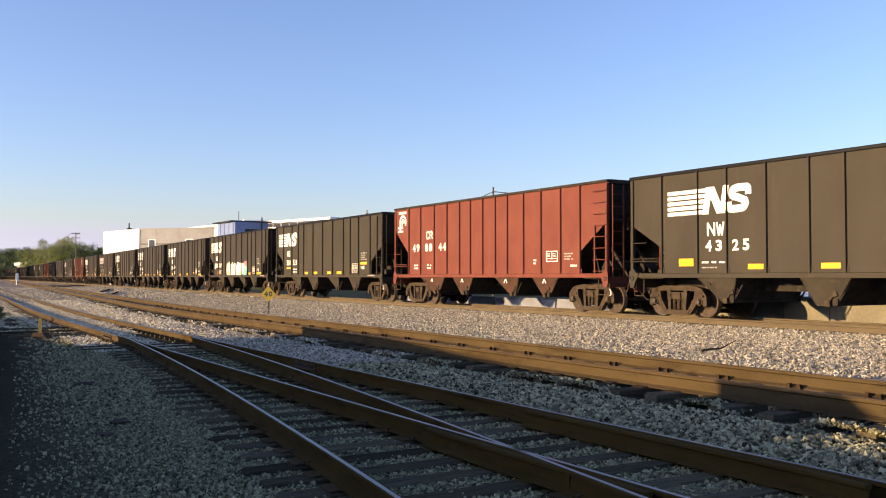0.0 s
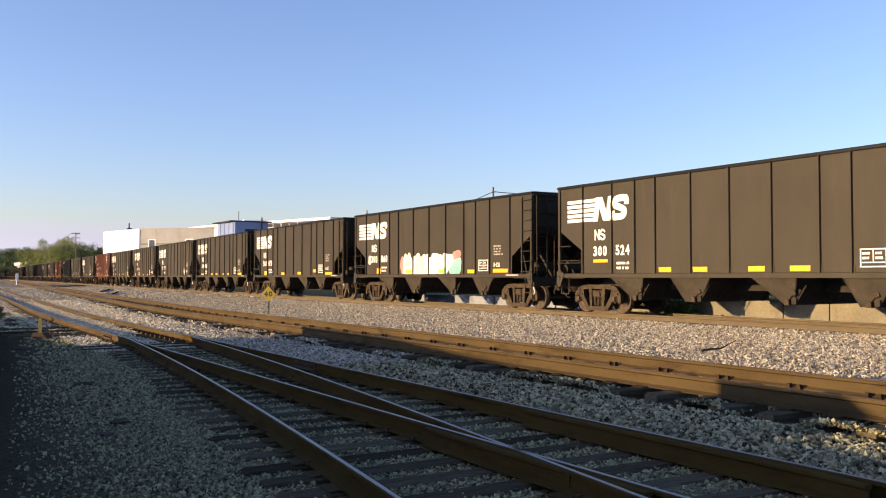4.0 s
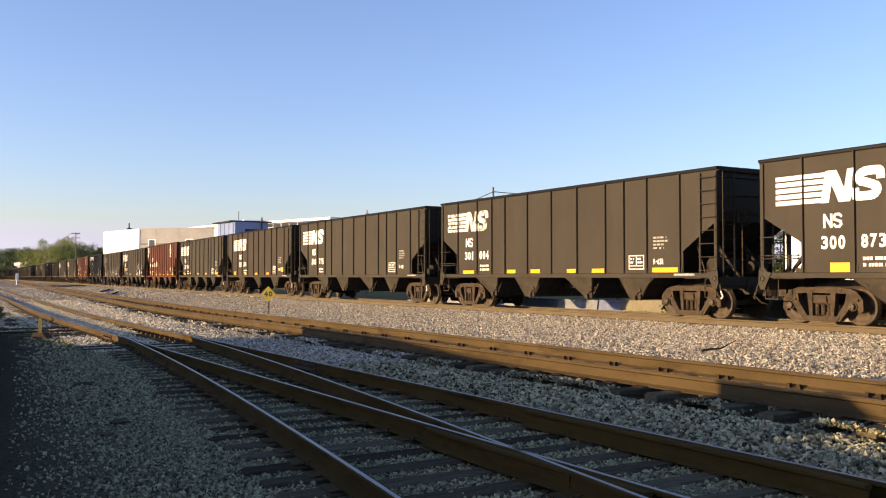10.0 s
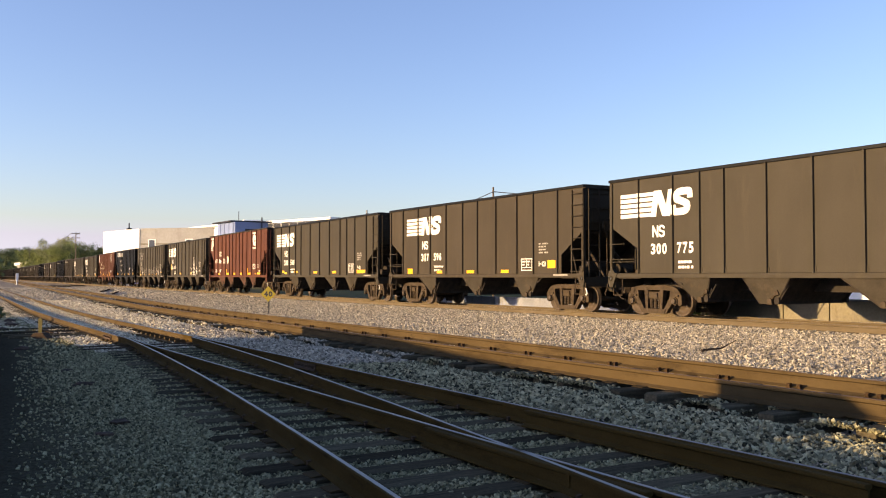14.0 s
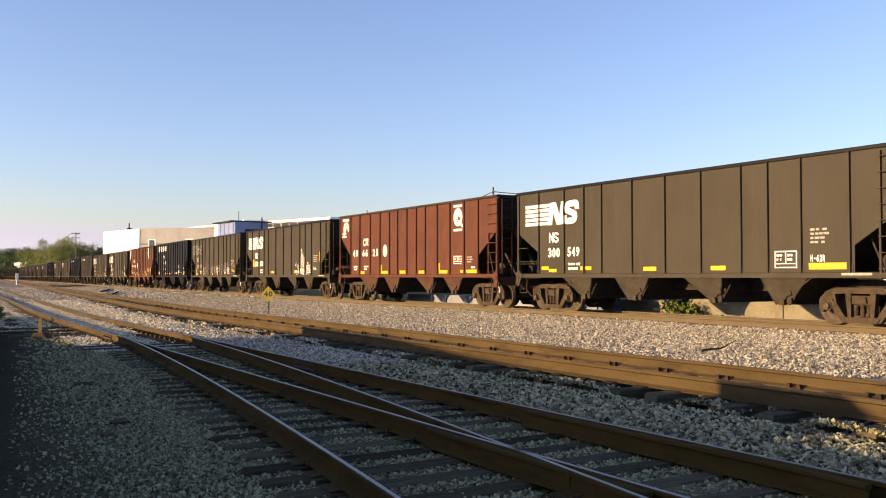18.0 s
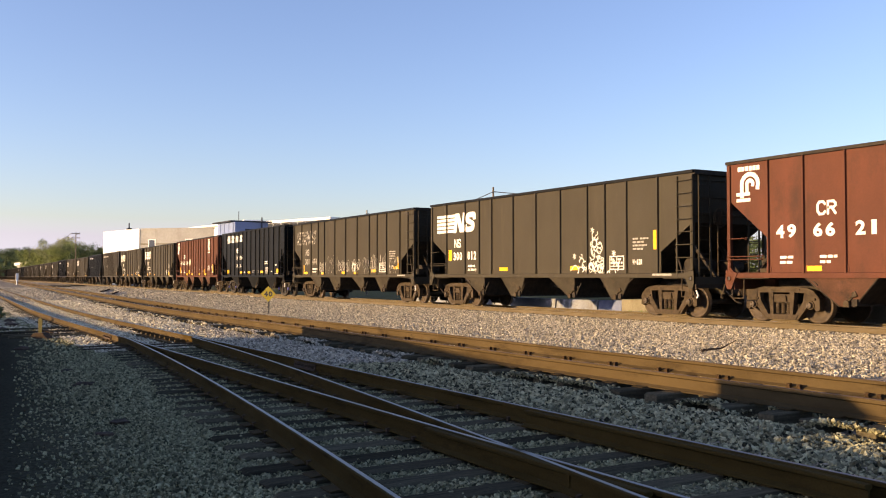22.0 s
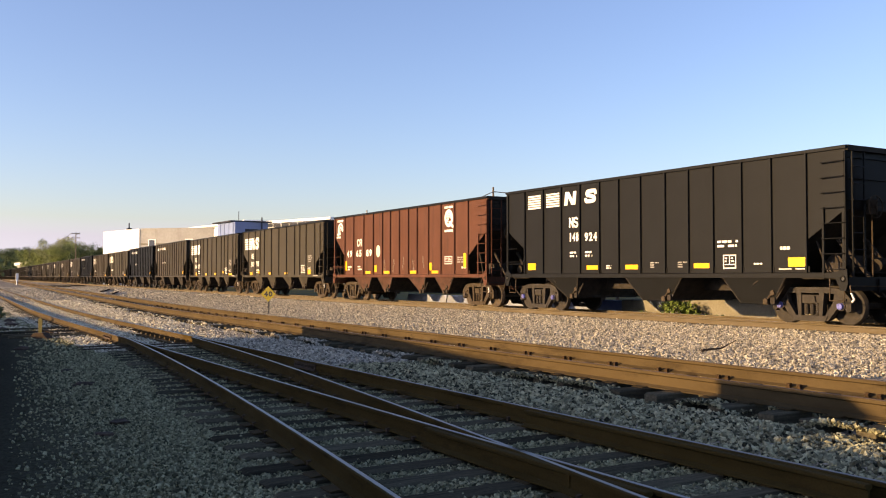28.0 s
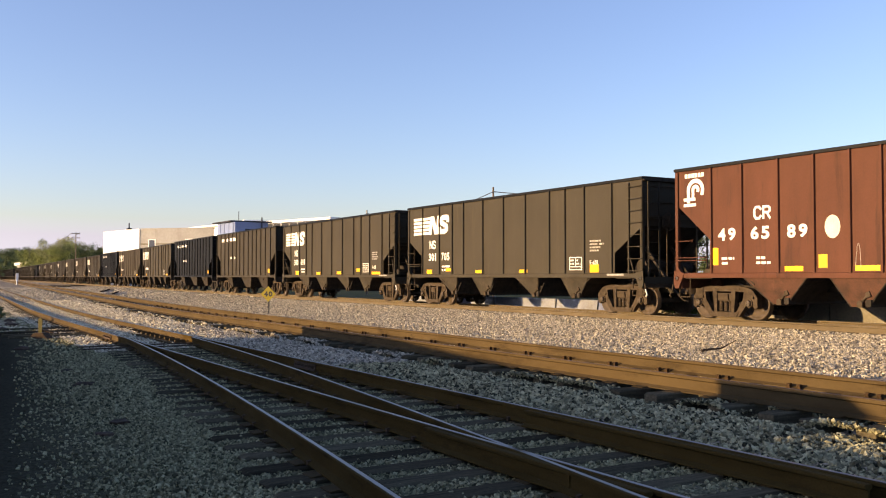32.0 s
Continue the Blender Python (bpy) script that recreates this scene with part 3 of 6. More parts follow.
    joint_bar(t, -24.0, YARD_Y - HALF, YARD_Z)
    # slide plates under the points
    for k in range(15):
        x = -29.4 + 0.52 * k
        for y in (YARD_Y - HALF, YARD_Y + HALF - 0.42):
            part("slide_plate", cached("slide_plate", lambda bm: [box(bm, -0.11, 0.11, -0.14, 0.50, 0.0, 0.028), box(bm, -0.05, 0.05, 0.10, 0.34, 0.028, 0.075)]), "rail", t, at=pose(x, y, YARD_Z - 0.178))
    # switch rods across the points
    bm = bmesh.new()
    for x in (-21.3, -20.6):
        box(bm, x - 0.03, x + 0.03, YARD_Y - 1.9, YARD_Y + 0.75, 0.035, 0.06)
    part("switch_rod", bm, "spike", t)
    return t


def build_siding():
    t = thing("siding_track", "rust-brown siding track on dark timber ties in pale ballast", "railway track", kind="structure")
    line = steps(-60, 10, 2.0)
    far = steps(-360, -60, 6.0)[:-1]
    for s in (-HALF, HALF):
        rail(t, [(x, SIDING_Y + s + siding_bend(x)) for x in far + line], SIDING_Z, "dullhead", heavy=True, steel="rail")

    def slope(x):
        return siding_bend(x - 0.5) - siding_bend(x + 0.5)

    def plates(x):
        return [SIDING_Y + s + siding_bend(x) for s in (-HALF, HALF)] if x > -45 else ()
    lay_ties(t, lambda x: SIDING_Y + siding_bend(x), slope, SIDING_Z, -110, 4.0, 0.58, 5, plates=plates, foot=0.211, spikes=True)


def build_main():
    t = thing("main_track", "main line track with brown rails under the passing train", "railway track", kind="structure")
    for s in (-HALF, HALF):
        rail(t, [(x, MAIN_Y + s + main_bend(x)) for x in steps(-760, -60, 6.0)[:-1] + steps(-60, 20, 2.0)], MAIN_Z, heavy=True, steel="dustrail")

    def slope(x):
        return main_bend(x - 0.5) - main_bend(x + 0.5)

    def plates(x):
        return [MAIN_Y - HALF + main_bend(x)] if x > -40 else ()
    lay_ties(t, lambda x: MAIN_Y + main_bend(x), slope, MAIN_Z, -120, -4.0, 0.52, 7, plates=plates, foot=0.211)


build_yard()
build_siding()
build_main()


# ---- hopper cars ----
# A car's own space: x along the track, z up from the rail heads, its near side at y = -1.55.
SKIN = -1.505
BOT, TOP = 1.20, 4.27


def sheet_pts(half, left, right, TOP=TOP):
    """The outline of a side sheet, cut away under the slopes at both ends: (corner z, inner x, inner z)."""
    (lz, lx, liz), (rz, rx, riz) = left, right
    return [(-half, TOP - 0.06), (-half, lz), (lx, liz), (lx, BOT), (rx, BOT), (rx, riz), (half, rz), (half, TOP - 0.06)]


TYPES = {
    # half length, cut-aways, rib positions, hopper bays (top left, top right, bottom left, bottom right)
    "quad": dict(half=7.53, left=(2.78, -6.30, 2.06), right=(2.78, 6.22, 1.95),
                 ribs=(-6.24, -4.80, -3.75, -2.86, -1.43, -0.01, 1.40, 2.84, 3.72, 4.74, 6.11),
                 bays=((-4.95, -3.42, -3.97, -3.72), (-2.28, -0.72, -1.82, -1.30), (0.68, 2.12, 1.66, 1.90), (3.43, 4.92, 3.81, 4.20)), truck=6.06),
    "ribbed": dict(half=7.38, top=4.33, left=(3.30, -6.08, 2.22), right=(3.02, 6.00, 2.06),
                   ribs=(-6.03, -4.95, -3.77, -2.70, -1.70, -0.88, 0.03, 0.91, 1.72, 2.76, 3.82, 4.94, 5.99),
                   bays=((-5.00, -2.92, -4.10, -3.72), (-2.32, -0.70, -1.85, -1.42), (0.80, 2.40, 1.70, 1.98), (3.22, 4.80, 3.72, 4.02)), truck=6.0),
    "older": dict(half=7.53, left=(2.78, -6.15, 2.0), right=(2.78, 6.18, 1.95),
                  ribs=(-6.21, -4.80, -3.74, -2.41, -1.09, -0.09, 1.25, 2.55, 3.70, 4.80, 6.10),
                  bays=((-4.88, -3.46, -4.04, -3.76), (-1.42, 0.05, -1.04, -0.55), (1.05, 2.50, 1.95, 2.25), (3.60, 5.05, 4.00, 4.45)), truck=6.06),
    "triple": dict(half=7.12, top=4.36, left=(2.90, -5.97, 2.15), right=(2.84, 5.98, 2.10),
                   ribs=(-5.98, -4.88, -3.85, -2.84, -1.85, -0.93, 0.06, 1.11, 2.04, 2.97, 3.97, 4.94, 6.01),
                   bays=((-4.80, -3.02, -3.72, -3.30), (-0.70, 1.75, -0.05, 1.05), (3.24, 5.35, 3.76, 4.78)), truck=5.75),
    "short": dict(half=7.02, left=(2.78, -5.82, 2.06), right=(2.78, 5.78, 1.95),
                  ribs=(-5.77, -4.37, -3.29, -1.96, -0.64, 0.46, 1.77, 3.16, 4.18, 5.59),
                  bays=((-4.30, -2.85, -3.50, -3.18), (-0.76, 0.80, 0.02, 0.36), (2.92, 4.48, 3.23, 3.74)), truck=5.55),
}


def rib_draw(bm, TOP=TOP):
    prism(bm, [(-0.036, 0.0), (-RIB_HALF, -RIB_DEPTH), (RIB_HALF, -RIB_DEPTH), (0.036, 0.0)], BOT + 0.09, TOP - 0.075, "z")
    prism(bm, [(-0.075, 0.0), (-0.075, -0.012), (0.075, -0.012), (0.075, 0.0)], BOT + 0.075, BOT + 0.26, "z")


def truck_frame_draw(bm):
    """One cast side frame: a deep arched top, two triangular windows, columns round the springs; outer face towards -y."""
    a, b = -0.08, 0.07
    prism(bm, [(-1.06, 0.72), (-0.98, 0.83), (-0.80, 0.90), (-0.50, 0.935), (0.50, 0.935), (0.80, 0.90), (0.98, 0.83), (1.06, 0.72), (0.90, 0.70), (0.70, 0.775), (0.46, 0.79), (-0.46, 0.79), (-0.70, 0.775), (-0.90, 0.70)], a, b)
    prism(bm, [(-0.56, 0.845), (0.56, 0.845), (0.56, 0.89), (-0.56, 0.89)], a - 0.022, a)
    prism(bm, [(-0.44, 0.08), (0.44, 0.08), (0.52, 0.22), (-0.52, 0.22)], a - 0.03, b)
    for s in (-1, 1):
        prism(bm, [(s * 0.36, 0.085), (s * 0.52, 0.10), (s * 0.80, 0.44), (s * 0.86, 0.72), (s * 0.70, 0.78), (s * 0.66, 0.56), (s * 0.44, 0.24)], a - 0.012, b - 0.01)
        prism(bm, [(s * 0.26, 0.20), (s * 0.35, 0.20), (s * 0.41, 0.80), (s * 0.26, 0.80)], a - 0.016, b - 0.02)
        prism(bm, [(s * 0.76, 0.80), (s * 1.05, 0.755), (s * 1.145, 0.64), (s * 1.155, 0.36), (s * 1.06, 0.32), (s * 0.99, 0.40), (s * 0.80, 0.40), (s * 0.72, 0.46)], a - 0.006, b - 0.004)
        prism(bm, [(s * 0.74, 0.60), (s * 1.04, 0.60), (s * 1.04, 0.66), (s * 0.74, 0.66)], a - 0.05, a)
        rod(bm, (s * 0.89, a - 0.035, 0.47), (s * 0.89, b, 0.47), 0.115, 14)


def spring_draw(bm):
    for x in (-0.17, 0.0, 0.17):
        prof = []
        for i in range(12):
            prof.append((0.068 if i % 2 else 0.052, 0.235 + i * 0.026))
        n = 10
        rings = [[bm.verts.new((x + r * math.cos(2 * math.pi * k / n), r * math.sin(2 * math.pi * k / n), z)) for k in range(n)] for r, z in prof]
        for p, q in zip(rings, rings[1:]):
            for k in range(n):
                bm.faces.new((p[k], p[(k + 1) % n], q[(k + 1) % n], q[k]))
        bm.faces.new(rings[-1])
    box(bm, -0.25, 0.25, -0.07, 0.08, 0.53, 0.74)
    prism(bm, [(-0.17, 0.56), (0.17, 0.56), (0.14, 0.71), (-0.14, 0.71)], -0.115, 0.0)


def bolster_draw(bm):
    prism(bm, [(-1.0, 0.50), (-0.5, 0.42), (0.5, 0.42), (1.0, 0.50), (1.0, 0.68), (0.4, 0.76), (-0.4, 0.76), (-1.0, 0.68)], -0.18, 0.18, "x")
    rod(bm, (0, 0, 0.74), (0, 0, 0.90), 0.2, 14)
    box(bm, -0.55, -0.42, -0.85, 0.85, 0.34, 0.44)
    box(bm, 0.42, 0.55, -0.85, 0.85, 0.34, 0.44)


R_WHEEL = 0.457


def wheelset_draw(bm):
    """Axle and two wheels turned about y; the spin shows in the spokeless plates' bolt marks."""
    for s in (-1, 1):
        lathe(bm, [(0.10, s * 0.80), (0.15, s * 0.80), (0.17, s * 0.765), (0.36, s * 0.745), (0.395, s * 0.80), (0.452, s * 0.80), (R_WHEEL, s * 0.79), (R_WHEEL + 0.002, s * 0.70),
                   (R_WHEEL + 0.028, s * 0.685), (R_WHEEL + 0.022, s * 0.67), (0.395, s * 0.668), (0.36, s * 0.70), (0.17, s * 0.72), (0.10, s * 0.69)], 32)
    rod(bm, (0, -1.02, 0), (0, 1.02, 0), 0.078, 12)


def cap_draw(bm):
    rod(bm, (0, 0, 0), (0, -0.07, 0), 0.088, 12, 0.075)
    for k in range(3):
        a = 2 * math.pi * k / 3
        rod(bm, (0.045 * math.cos(a), -0.07, 0.045 * math.sin(a)), (0.045 * math.cos(a), -0.09, 0.045 * math.sin(a)), 0.014, 6)


def brake_beam_draw(bm):
    prism(bm, [(-0.10, 0.30), (0.0, 0.34), (0.0, 0.42), (-0.10, 0.46)], -0.70, 0.70)
    for s in (-1, 1):
        prism(bm, [(-0.08, 0.26), (0.015, 0.24), (0.04, 0.50), (-0.08, 0.50)], s * 0.74 - 0.05, s * 0.74 + 0.05)


def build_truck(car, x, rich, capmat, wheels, cast="cast"):
    t = part("truck", cached("truck_bolster", bolster_draw), "under", car, "cast-steel two-axle truck", at=pose(x, 0, 0))
    for s in (-1, 1):
        part("side_frame", cached("side_frame", truck_frame_draw), cast, t, at=pose(0, s * 0.99, 0, 0, 0, 0 if s < 0 else 180))
        if rich:
            part("spring_pack", cached("spring_pack", spring_draw), cast, t, at=pose(0, s * 0.99, 0))
    for s in (-1, 1):
        w = part("wheelset", cached("wheelset", wheelset_draw, True), "grease" if cast == "cast" else cast, t, at=pose(s * 0.89, 0, R_WHEEL))
        wheels.append((w, s * 0.89))
        if rich:
            part("brake_beam", cached("brake_beam", brake_beam_draw), "under", t, at=pose(s * 0.36, 0, 0, 0, 0, 0 if s > 0 else 180))
            for k in (-1, 1):
                part("bearing_cap", cached("bearing_cap", cap_draw), capmat, t, at=pose(s * 0.89, k * 1.10, 0.47, 0, 0, 0 if k < 0 else 180))
    return t


def rung_draw(width):
    def draw(bm):
        rod(bm, (0.0, -0.06, 0), (width, -0.06, 0), 0.014, 6)
        for x in (0.012, width - 0.012):
            rod(bm, (x, -0.062, 0), (x, 0.012, 0), 0.013, 6)
            box(bm, x - 0.025, x + 0.025, -0.01, 0.004, -0.03, 0.03)
    return draw


def bay_draw(b):
    def draw(bm):
        a0, a1, c0, c1 = b
        z0, z1 = 0.48, BOT + 0.02
        v = []
        for z, x0, x1, h in ((z1, a0, a1, 1.48), (z0, c0, c1, 1.30)):
            v.append([bm.verts.new(p) for p in ((x0, -h, z), (x1, -h, z), (x1, h, z), (x0, h, z))])
        for i in range(4):
            bm.faces.new((v[0][i], v[0][(i + 1) % 4], v[1][(i + 1) % 4], v[1][i]))
        bm.faces.new(v[1])
        bm.faces.new(v[0][::-1])
        # stiffening lip along the near edges
        for s in (-1, 1):
            for p, q in (((a0, z1), (c0, z0)), ((a1, z1), (c1, z0))):
                rod(bm, (p[0], s * 1.485, p[1]), (q[0], s * 1.305, q[1]), 0.03, 5)
    return draw


def plate_of_bay(b):
    """The side plate of a bay, just proud of it."""
    def draw(bm):
        a0, a1, c0, c1 = b
        pts = ((a0, -1.488, BOT + 0.02), (a1, -1.488, BOT + 0.02), (c1, -1.308, 0.48), (c0, -1.308, 0.48))
        v = [[bm.verts.new((x, y - d, z)) for x, y, z in pts] for d in (0.0, 0.02)]
        for i in range(4):
            bm.faces.new((v[0][i], v[0][(i + 1) % 4], v[1][(i + 1) % 4], v[1][i]))
        bm.faces.new(v[0])
        bm.faces.new(v[1][::-1])
        bmesh.ops.recalc_face_normals(bm, faces=bm.faces[:])
    return draw


def door_draw(b):
    def draw(bm):
        c0, c1 = b[2], b[3]
        for s in (-1, 1):
            prism(bm, [(c0 - 0.06, 0.52), (c1 + 0.04, 0.50), (c1 + 0.24, 0.86), (c1 + 0.16, 0.90), (c1, 0.60), (c0 - 0.06, 0.58)], s * 1.28 - 0.05, s * 1.28 + 0.05)
            box(bm, c1 + 0.02, c1 + 0.16, s * 1.38 - 0.05, s * 1.38 + 0.05, 0.50, 0.66)
            rod(bm, (c1 + 0.1, s * 1.36, 0.52), (c1 + 0.42, s * 1.36, 0.98), 0.022, 6)
        box(bm, c0 - 0.08, c1 + 0.08, -1.25, 1.25, 0.49, 0.55)
    return draw


def latch_draw(b):
    """The lock and lever at the foot of a bay's door."""
    def draw(bm):
        c1 = b[3]
        for s in (-1,):
            y = s * 1.40
            box(bm, c1 - 0.20, c1 - 0.05, y - 0.05, y + 0.05, 0.47, 0.60)
            rod(bm, (c1 - 0.12, y - 0.06, 0.56), (c1 - 0.12, y + 0.06, 0.56), 0.075, 8)
            rod(bm, (c1 - 0.12, y, 0.58), (c1 + 0.08, y, 0.80), 0.028, 6)
            prism(bm, [(c1 + 0.04, 0.70), (c1 + 0.16, 0.74), (c1 + 0.12, 0.86), (c1 + 0.02, 0.82)], y - 0.04, y + 0.04)
    return draw


def lug_draw(bm):
    """The corner gusset with its towing eye."""
    prism(bm, [(-0.34, 1.30), (0.06, 1.38), (0.08, 1.02), (0.02, 0.86), (-0.12, 0.86), (-0.20, 1.05)], -0.012, 0.012)
    n = 10
    for k in range(n):
        a, b = 2 * math.pi * k / n, 2 * math.pi * (k + 1) / n
        rod(bm, (-0.05 + 0.062 * math.cos(a), -0.02, 1.15 + 0.062 * math.sin(a)), (-0.05 + 0.062 * math.cos(b), -0.02, 1.15 + 0.062 * math.sin(b)), 0.018, 5)


# flat black disc that stands for the shaded hole of the eye
def eye_draw(bm):
    rod(bm, (-0.05, -0.017, 1.15), (-0.05, -0.011, 1.15), 0.05, 10)


def lever_draw(bm):
    """The bent uncoupling lever across the corner."""
    pts = [(0.10, -0.05, 0.98), (0.14, -0.06, 0.80), (0.22, -0.07, 0.66), (0.16, -0.07, 0.60)]
    for p, q in zip(pts, pts[1:]):
        rod(bm, p, q, 0.020, 6)
    rod(bm, pts[0], (0.12, 1.30, 0.96), 0.018, 6)


def handle_draw(bm):
    """The white-painted grip of the uncoupling lever."""
    rod(bm, (0.14, -0.065, 0.81), (0.225, -0.075, 0.655), 0.024, 6)
    rod(bm, (0.225, -0.075, 0.66), (0.16, -0.075, 0.595), 0.024, 6)


def end_gear_draw(bm):
    """Brake cylinder, reservoir, levers and pipes on the platform under the end slope (towards +x)."""
    rod(bm, (-0.15, -0.75, 1.52), (-0.15, 0.15, 1.52), 0.24, 14)
    rod(bm, (0.25, 0.35, 1.48), (0.25, 0.95, 1.48), 0.17, 12)
    box(bm, -0.05, 0.30, -1.10, -0.80, 1.30, 1.55)
    for y in (-1.25, -0.4, 0.7):
        rod(bm, (0.1, y, 1.18), (-0.35, y + 0.1, 2.1), 0.028, 6)
    rod(bm, (0.34, -1.35, 1.30), (0.34, 1.35, 1.30), 0.022, 6)
    rod(bm, (0.30, -1.3, 1.75), (0.30, 1.3, 1.62), 0.02, 6)


def wheel_draw(bm):
    for k in range(20):
        a, b = 2 * math.pi * k / 20, 2 * math.pi * (k + 1) / 20
        rod(bm, (0, 0.27 * math.cos(a), 0.27 * math.sin(a)), (0, 0.27 * math.cos(b), 0.27 * math.sin(b)), 0.016, 5)
    for k in range(5):
        a = 2 * math.pi * k / 5
        rod(bm, (0, 0, 0), (0, 0.27 * math.cos(a), 0.27 * math.sin(a)), 0.012, 5)
    rod(bm, (-0.05, 0, 0), (0.03, 0, 0), 0.04, 8)


def coupler_draw(bm):
    box(bm, -0.25, 0.36, -0.07, 0.07, 0.74, 0.90)
    prism(bm, [(0.34, -0.16), (0.48, -0.16), (0.56, -0.04), (0.62, 0.10), (0.54, 0.16), (0.34, 0.14)], 0.66, 0.96, "z")


def hose_draw(bm):
    pts = [(0.1, -0.32, 0.80), (0.28, -0.30, 0.62), (0.42, -0.27, 0.48), (0.58, -0.24, 0.44)]
    for p, q in zip(pts, pts[1:]):
        rod(bm, p, q, 0.025, 6)


def stirrup_draw(bm):
    for x in (-0.2, 0.2):
        rod(bm, (x, 0, 0.62), (x, 0.02, 1.2), 0.016, 5)
    rod(bm, (-0.2, 0, 0.62), (0.2, 0, 0.62), 0.016, 5)


def mirror_x(v, s):
    """Mirror a corner fitting for the other end."""
    v.co.x *= s


def build_hopper(style, paint, label, rich=True, cap="bearing"):
    T = TYPES[style]
    h = T["half"]
    TOP = T.get("top", 4.27)
    car = thing("hopper_car", label, "freight car", group="hopper cars of the train")
    RIBS[:] = T["ribs"]
    wheels = []
    under = "under"

    def sheet(bm):
        prism(bm, sheet_pts(h, T["left"], T["right"], TOP), -0.012, 0.012)
    for s in (-1, 1):
        part("side_sheet", cached((style, "side_sheet"), sheet), paint, car, at=pose(0, s * 1.493, 0))
        for x in T["ribs"] if (s < 0 or rich) else ():
            part("rib", cached(("rib", TOP), lambda bm: rib_draw(bm, TOP)), paint, car, at=pose(x, s * 1.505, 0, 0, 0, 0 if s < 0 else 180))

        def chord(bm):
            prism(bm, [(-0.075, TOP - 0.085), (0.04, TOP - 0.085), (0.04, TOP - 0.02), (0.0, TOP), (-0.05, TOP), (-0.075, TOP - 0.02)], -h - 0.03, h + 0.03, "x")

        def sill(bm):
            prism(bm, [(-0.055, BOT - 0.03), (0.06, BOT - 0.03), (0.06, BOT + 0.11), (-0.02, BOT + 0.11), (-0.055, BOT + 0.085)], -h + 0.05, h - 0.05, "x")
        part("top_chord", cached((style, "top_chord"), chord), "black" if paint not in ("oxide", "red") else "under", car, at=pose(0, s * 1.50, 0, 0, 0, 0 if s < 0 else 180))
        part("side_sill", cached((style, "side_sill"), sill), paint, car, at=pose(0, s * 1.50, 0, 0, 0, 0 if s < 0 else 180))

    def post(bm):
        box(bm, -0.05, 0.05, -0.05, 0.05, BOT - 0.25, TOP - 0.12)
        prism(bm, [(-0.05, 0.95), (0.05, 0.95), (0.05, 1.45), (-0.05, 1.45), (-0.28, 1.2)], -0.056, 0.052)

    def end_sheet(bm):
        z = T["right"][0]
        box(bm, -0.012, 0.012, -1.48, 1.48, z - 0.02, TOP - 0.02)
        for k in range(3):
            zz = z + (TOP - z) * (k + 0.5) / 3
            box(bm, 0.0, 0.06, -1.46, 1.46, zz - 0.035, zz + 0.035)

    def end_sill(bm):
        box(bm, -0.14, 0.06, -1.50, 1.50, 0.86, BOT - 0.005)
        box(bm, -0.5, 0.10, -0.32, 0.32, 0.70, 1.14)

    def plat(bm):
        box(bm, -1.25, -0.15, -1.46, 1.46, BOT - 0.06, BOT - 0.02)
        for y in (-0.55, 0.55):
            prism(bm, [(0.0, BOT), (-0.08, BOT), (-0.95, 2.15), (-0.85, 2.2)], y - 0.04, y + 0.04)
    for s in (-1, 1):
        turn = 0 if s > 0 else 180
        # red cars' unlit ends: shade put in with the dark underframe colour
        part("end_sheet", cached((style, "end_sheet"), end_sheet), "under" if style == "ribbed" else paint, car, at=pose(s * (h - 0.07), 0, 0, 0, 0, turn))
        part("end_chord", cached(("end_chord", TOP), lambda bm: prism(bm, [(-1.5, TOP - 0.125), (1.5, TOP - 0.125), (1.5, TOP + 0.003), (-1.5, TOP + 0.003)], -0.05, 0.07, "x")), "under", car, at=pose(s * (h - 0.02), 0, 0, 0, 0, turn))
        z1 = (T["right"] if s > 0 else T["left"])[0]

        def slope(bm):
            run = abs((T["right"] if s > 0 else T["left"])[1])
            iz = (T["right"] if s > 0 else T["left"])[2]
            k = (z1 - iz) / (h - run)
            xe = h - (z1 - 1.0) / k
            prism(bm, [(h - 0.08, z1), (h - 0.06, z1 - 0.03), (xe, 0.97), (xe, 1.01)], -1.478, 1.478)
        part("slope_sheet", cached((style, "slope_sheet", s), slope), under, car, at=pose(0, 0, 0, 0, 0, turn))
        part("end_sill", cached("end_sill", end_sill), paint if rich else under, car, at=pose(s * (h - 0.06), 0, 0, 0, 0, turn))
        part("end_platform", cached("end_platform", plat), under, car, at=pose(s * (h - 0.04), 0, 0, 0, 0, turn))
        part("coupler", cached("coupler", coupler_draw), "cast", car, at=pose(s * h, 0, 0, 0, 0, turn))
        if rich:
            part("air_hose", cached("air_hose", hose_draw), "under", car, at=pose(s * h, 0, 0, 0, 0, turn))
        for k in (-1, 1):
            part("corner_post", cached(("corner_post", TOP), post), paint, car, at=pose(s * (h - 0.05), k * 1.50, 0, 0, 0, 0 if s > 0 else 180))
            if rich:
                if k < 0:
                    lug = part("corner_lug", cached(("corner_lug", s), lambda bm: [lug_draw(bm), [mirror_x(v, s) for v in bm.verts]]), paint, car, at=pose(s * (h - 0.02), k * 1.565, 0))
                    part("towing_eye", cached(("towing_eye", s), lambda bm: [eye_draw(bm), [mirror_x(v, s) for v in bm.verts]]), "signblack", lug, "black disc drawn for the towing eye's dark hole")
                    part("uncoupling_lever", cached(("uncoupling_lever", s), lambda bm: [lever_draw(bm), [mirror_x(v, s) for v in bm.verts]]), "cast", car, at=pose(s * h, k * 1.50, 0))
                    if s > 0:
                        part("lever_grip", cached("lever_grip", handle_draw), "white", car, "white-painted lever grip", at=pose(h, k * 1.50, 0))
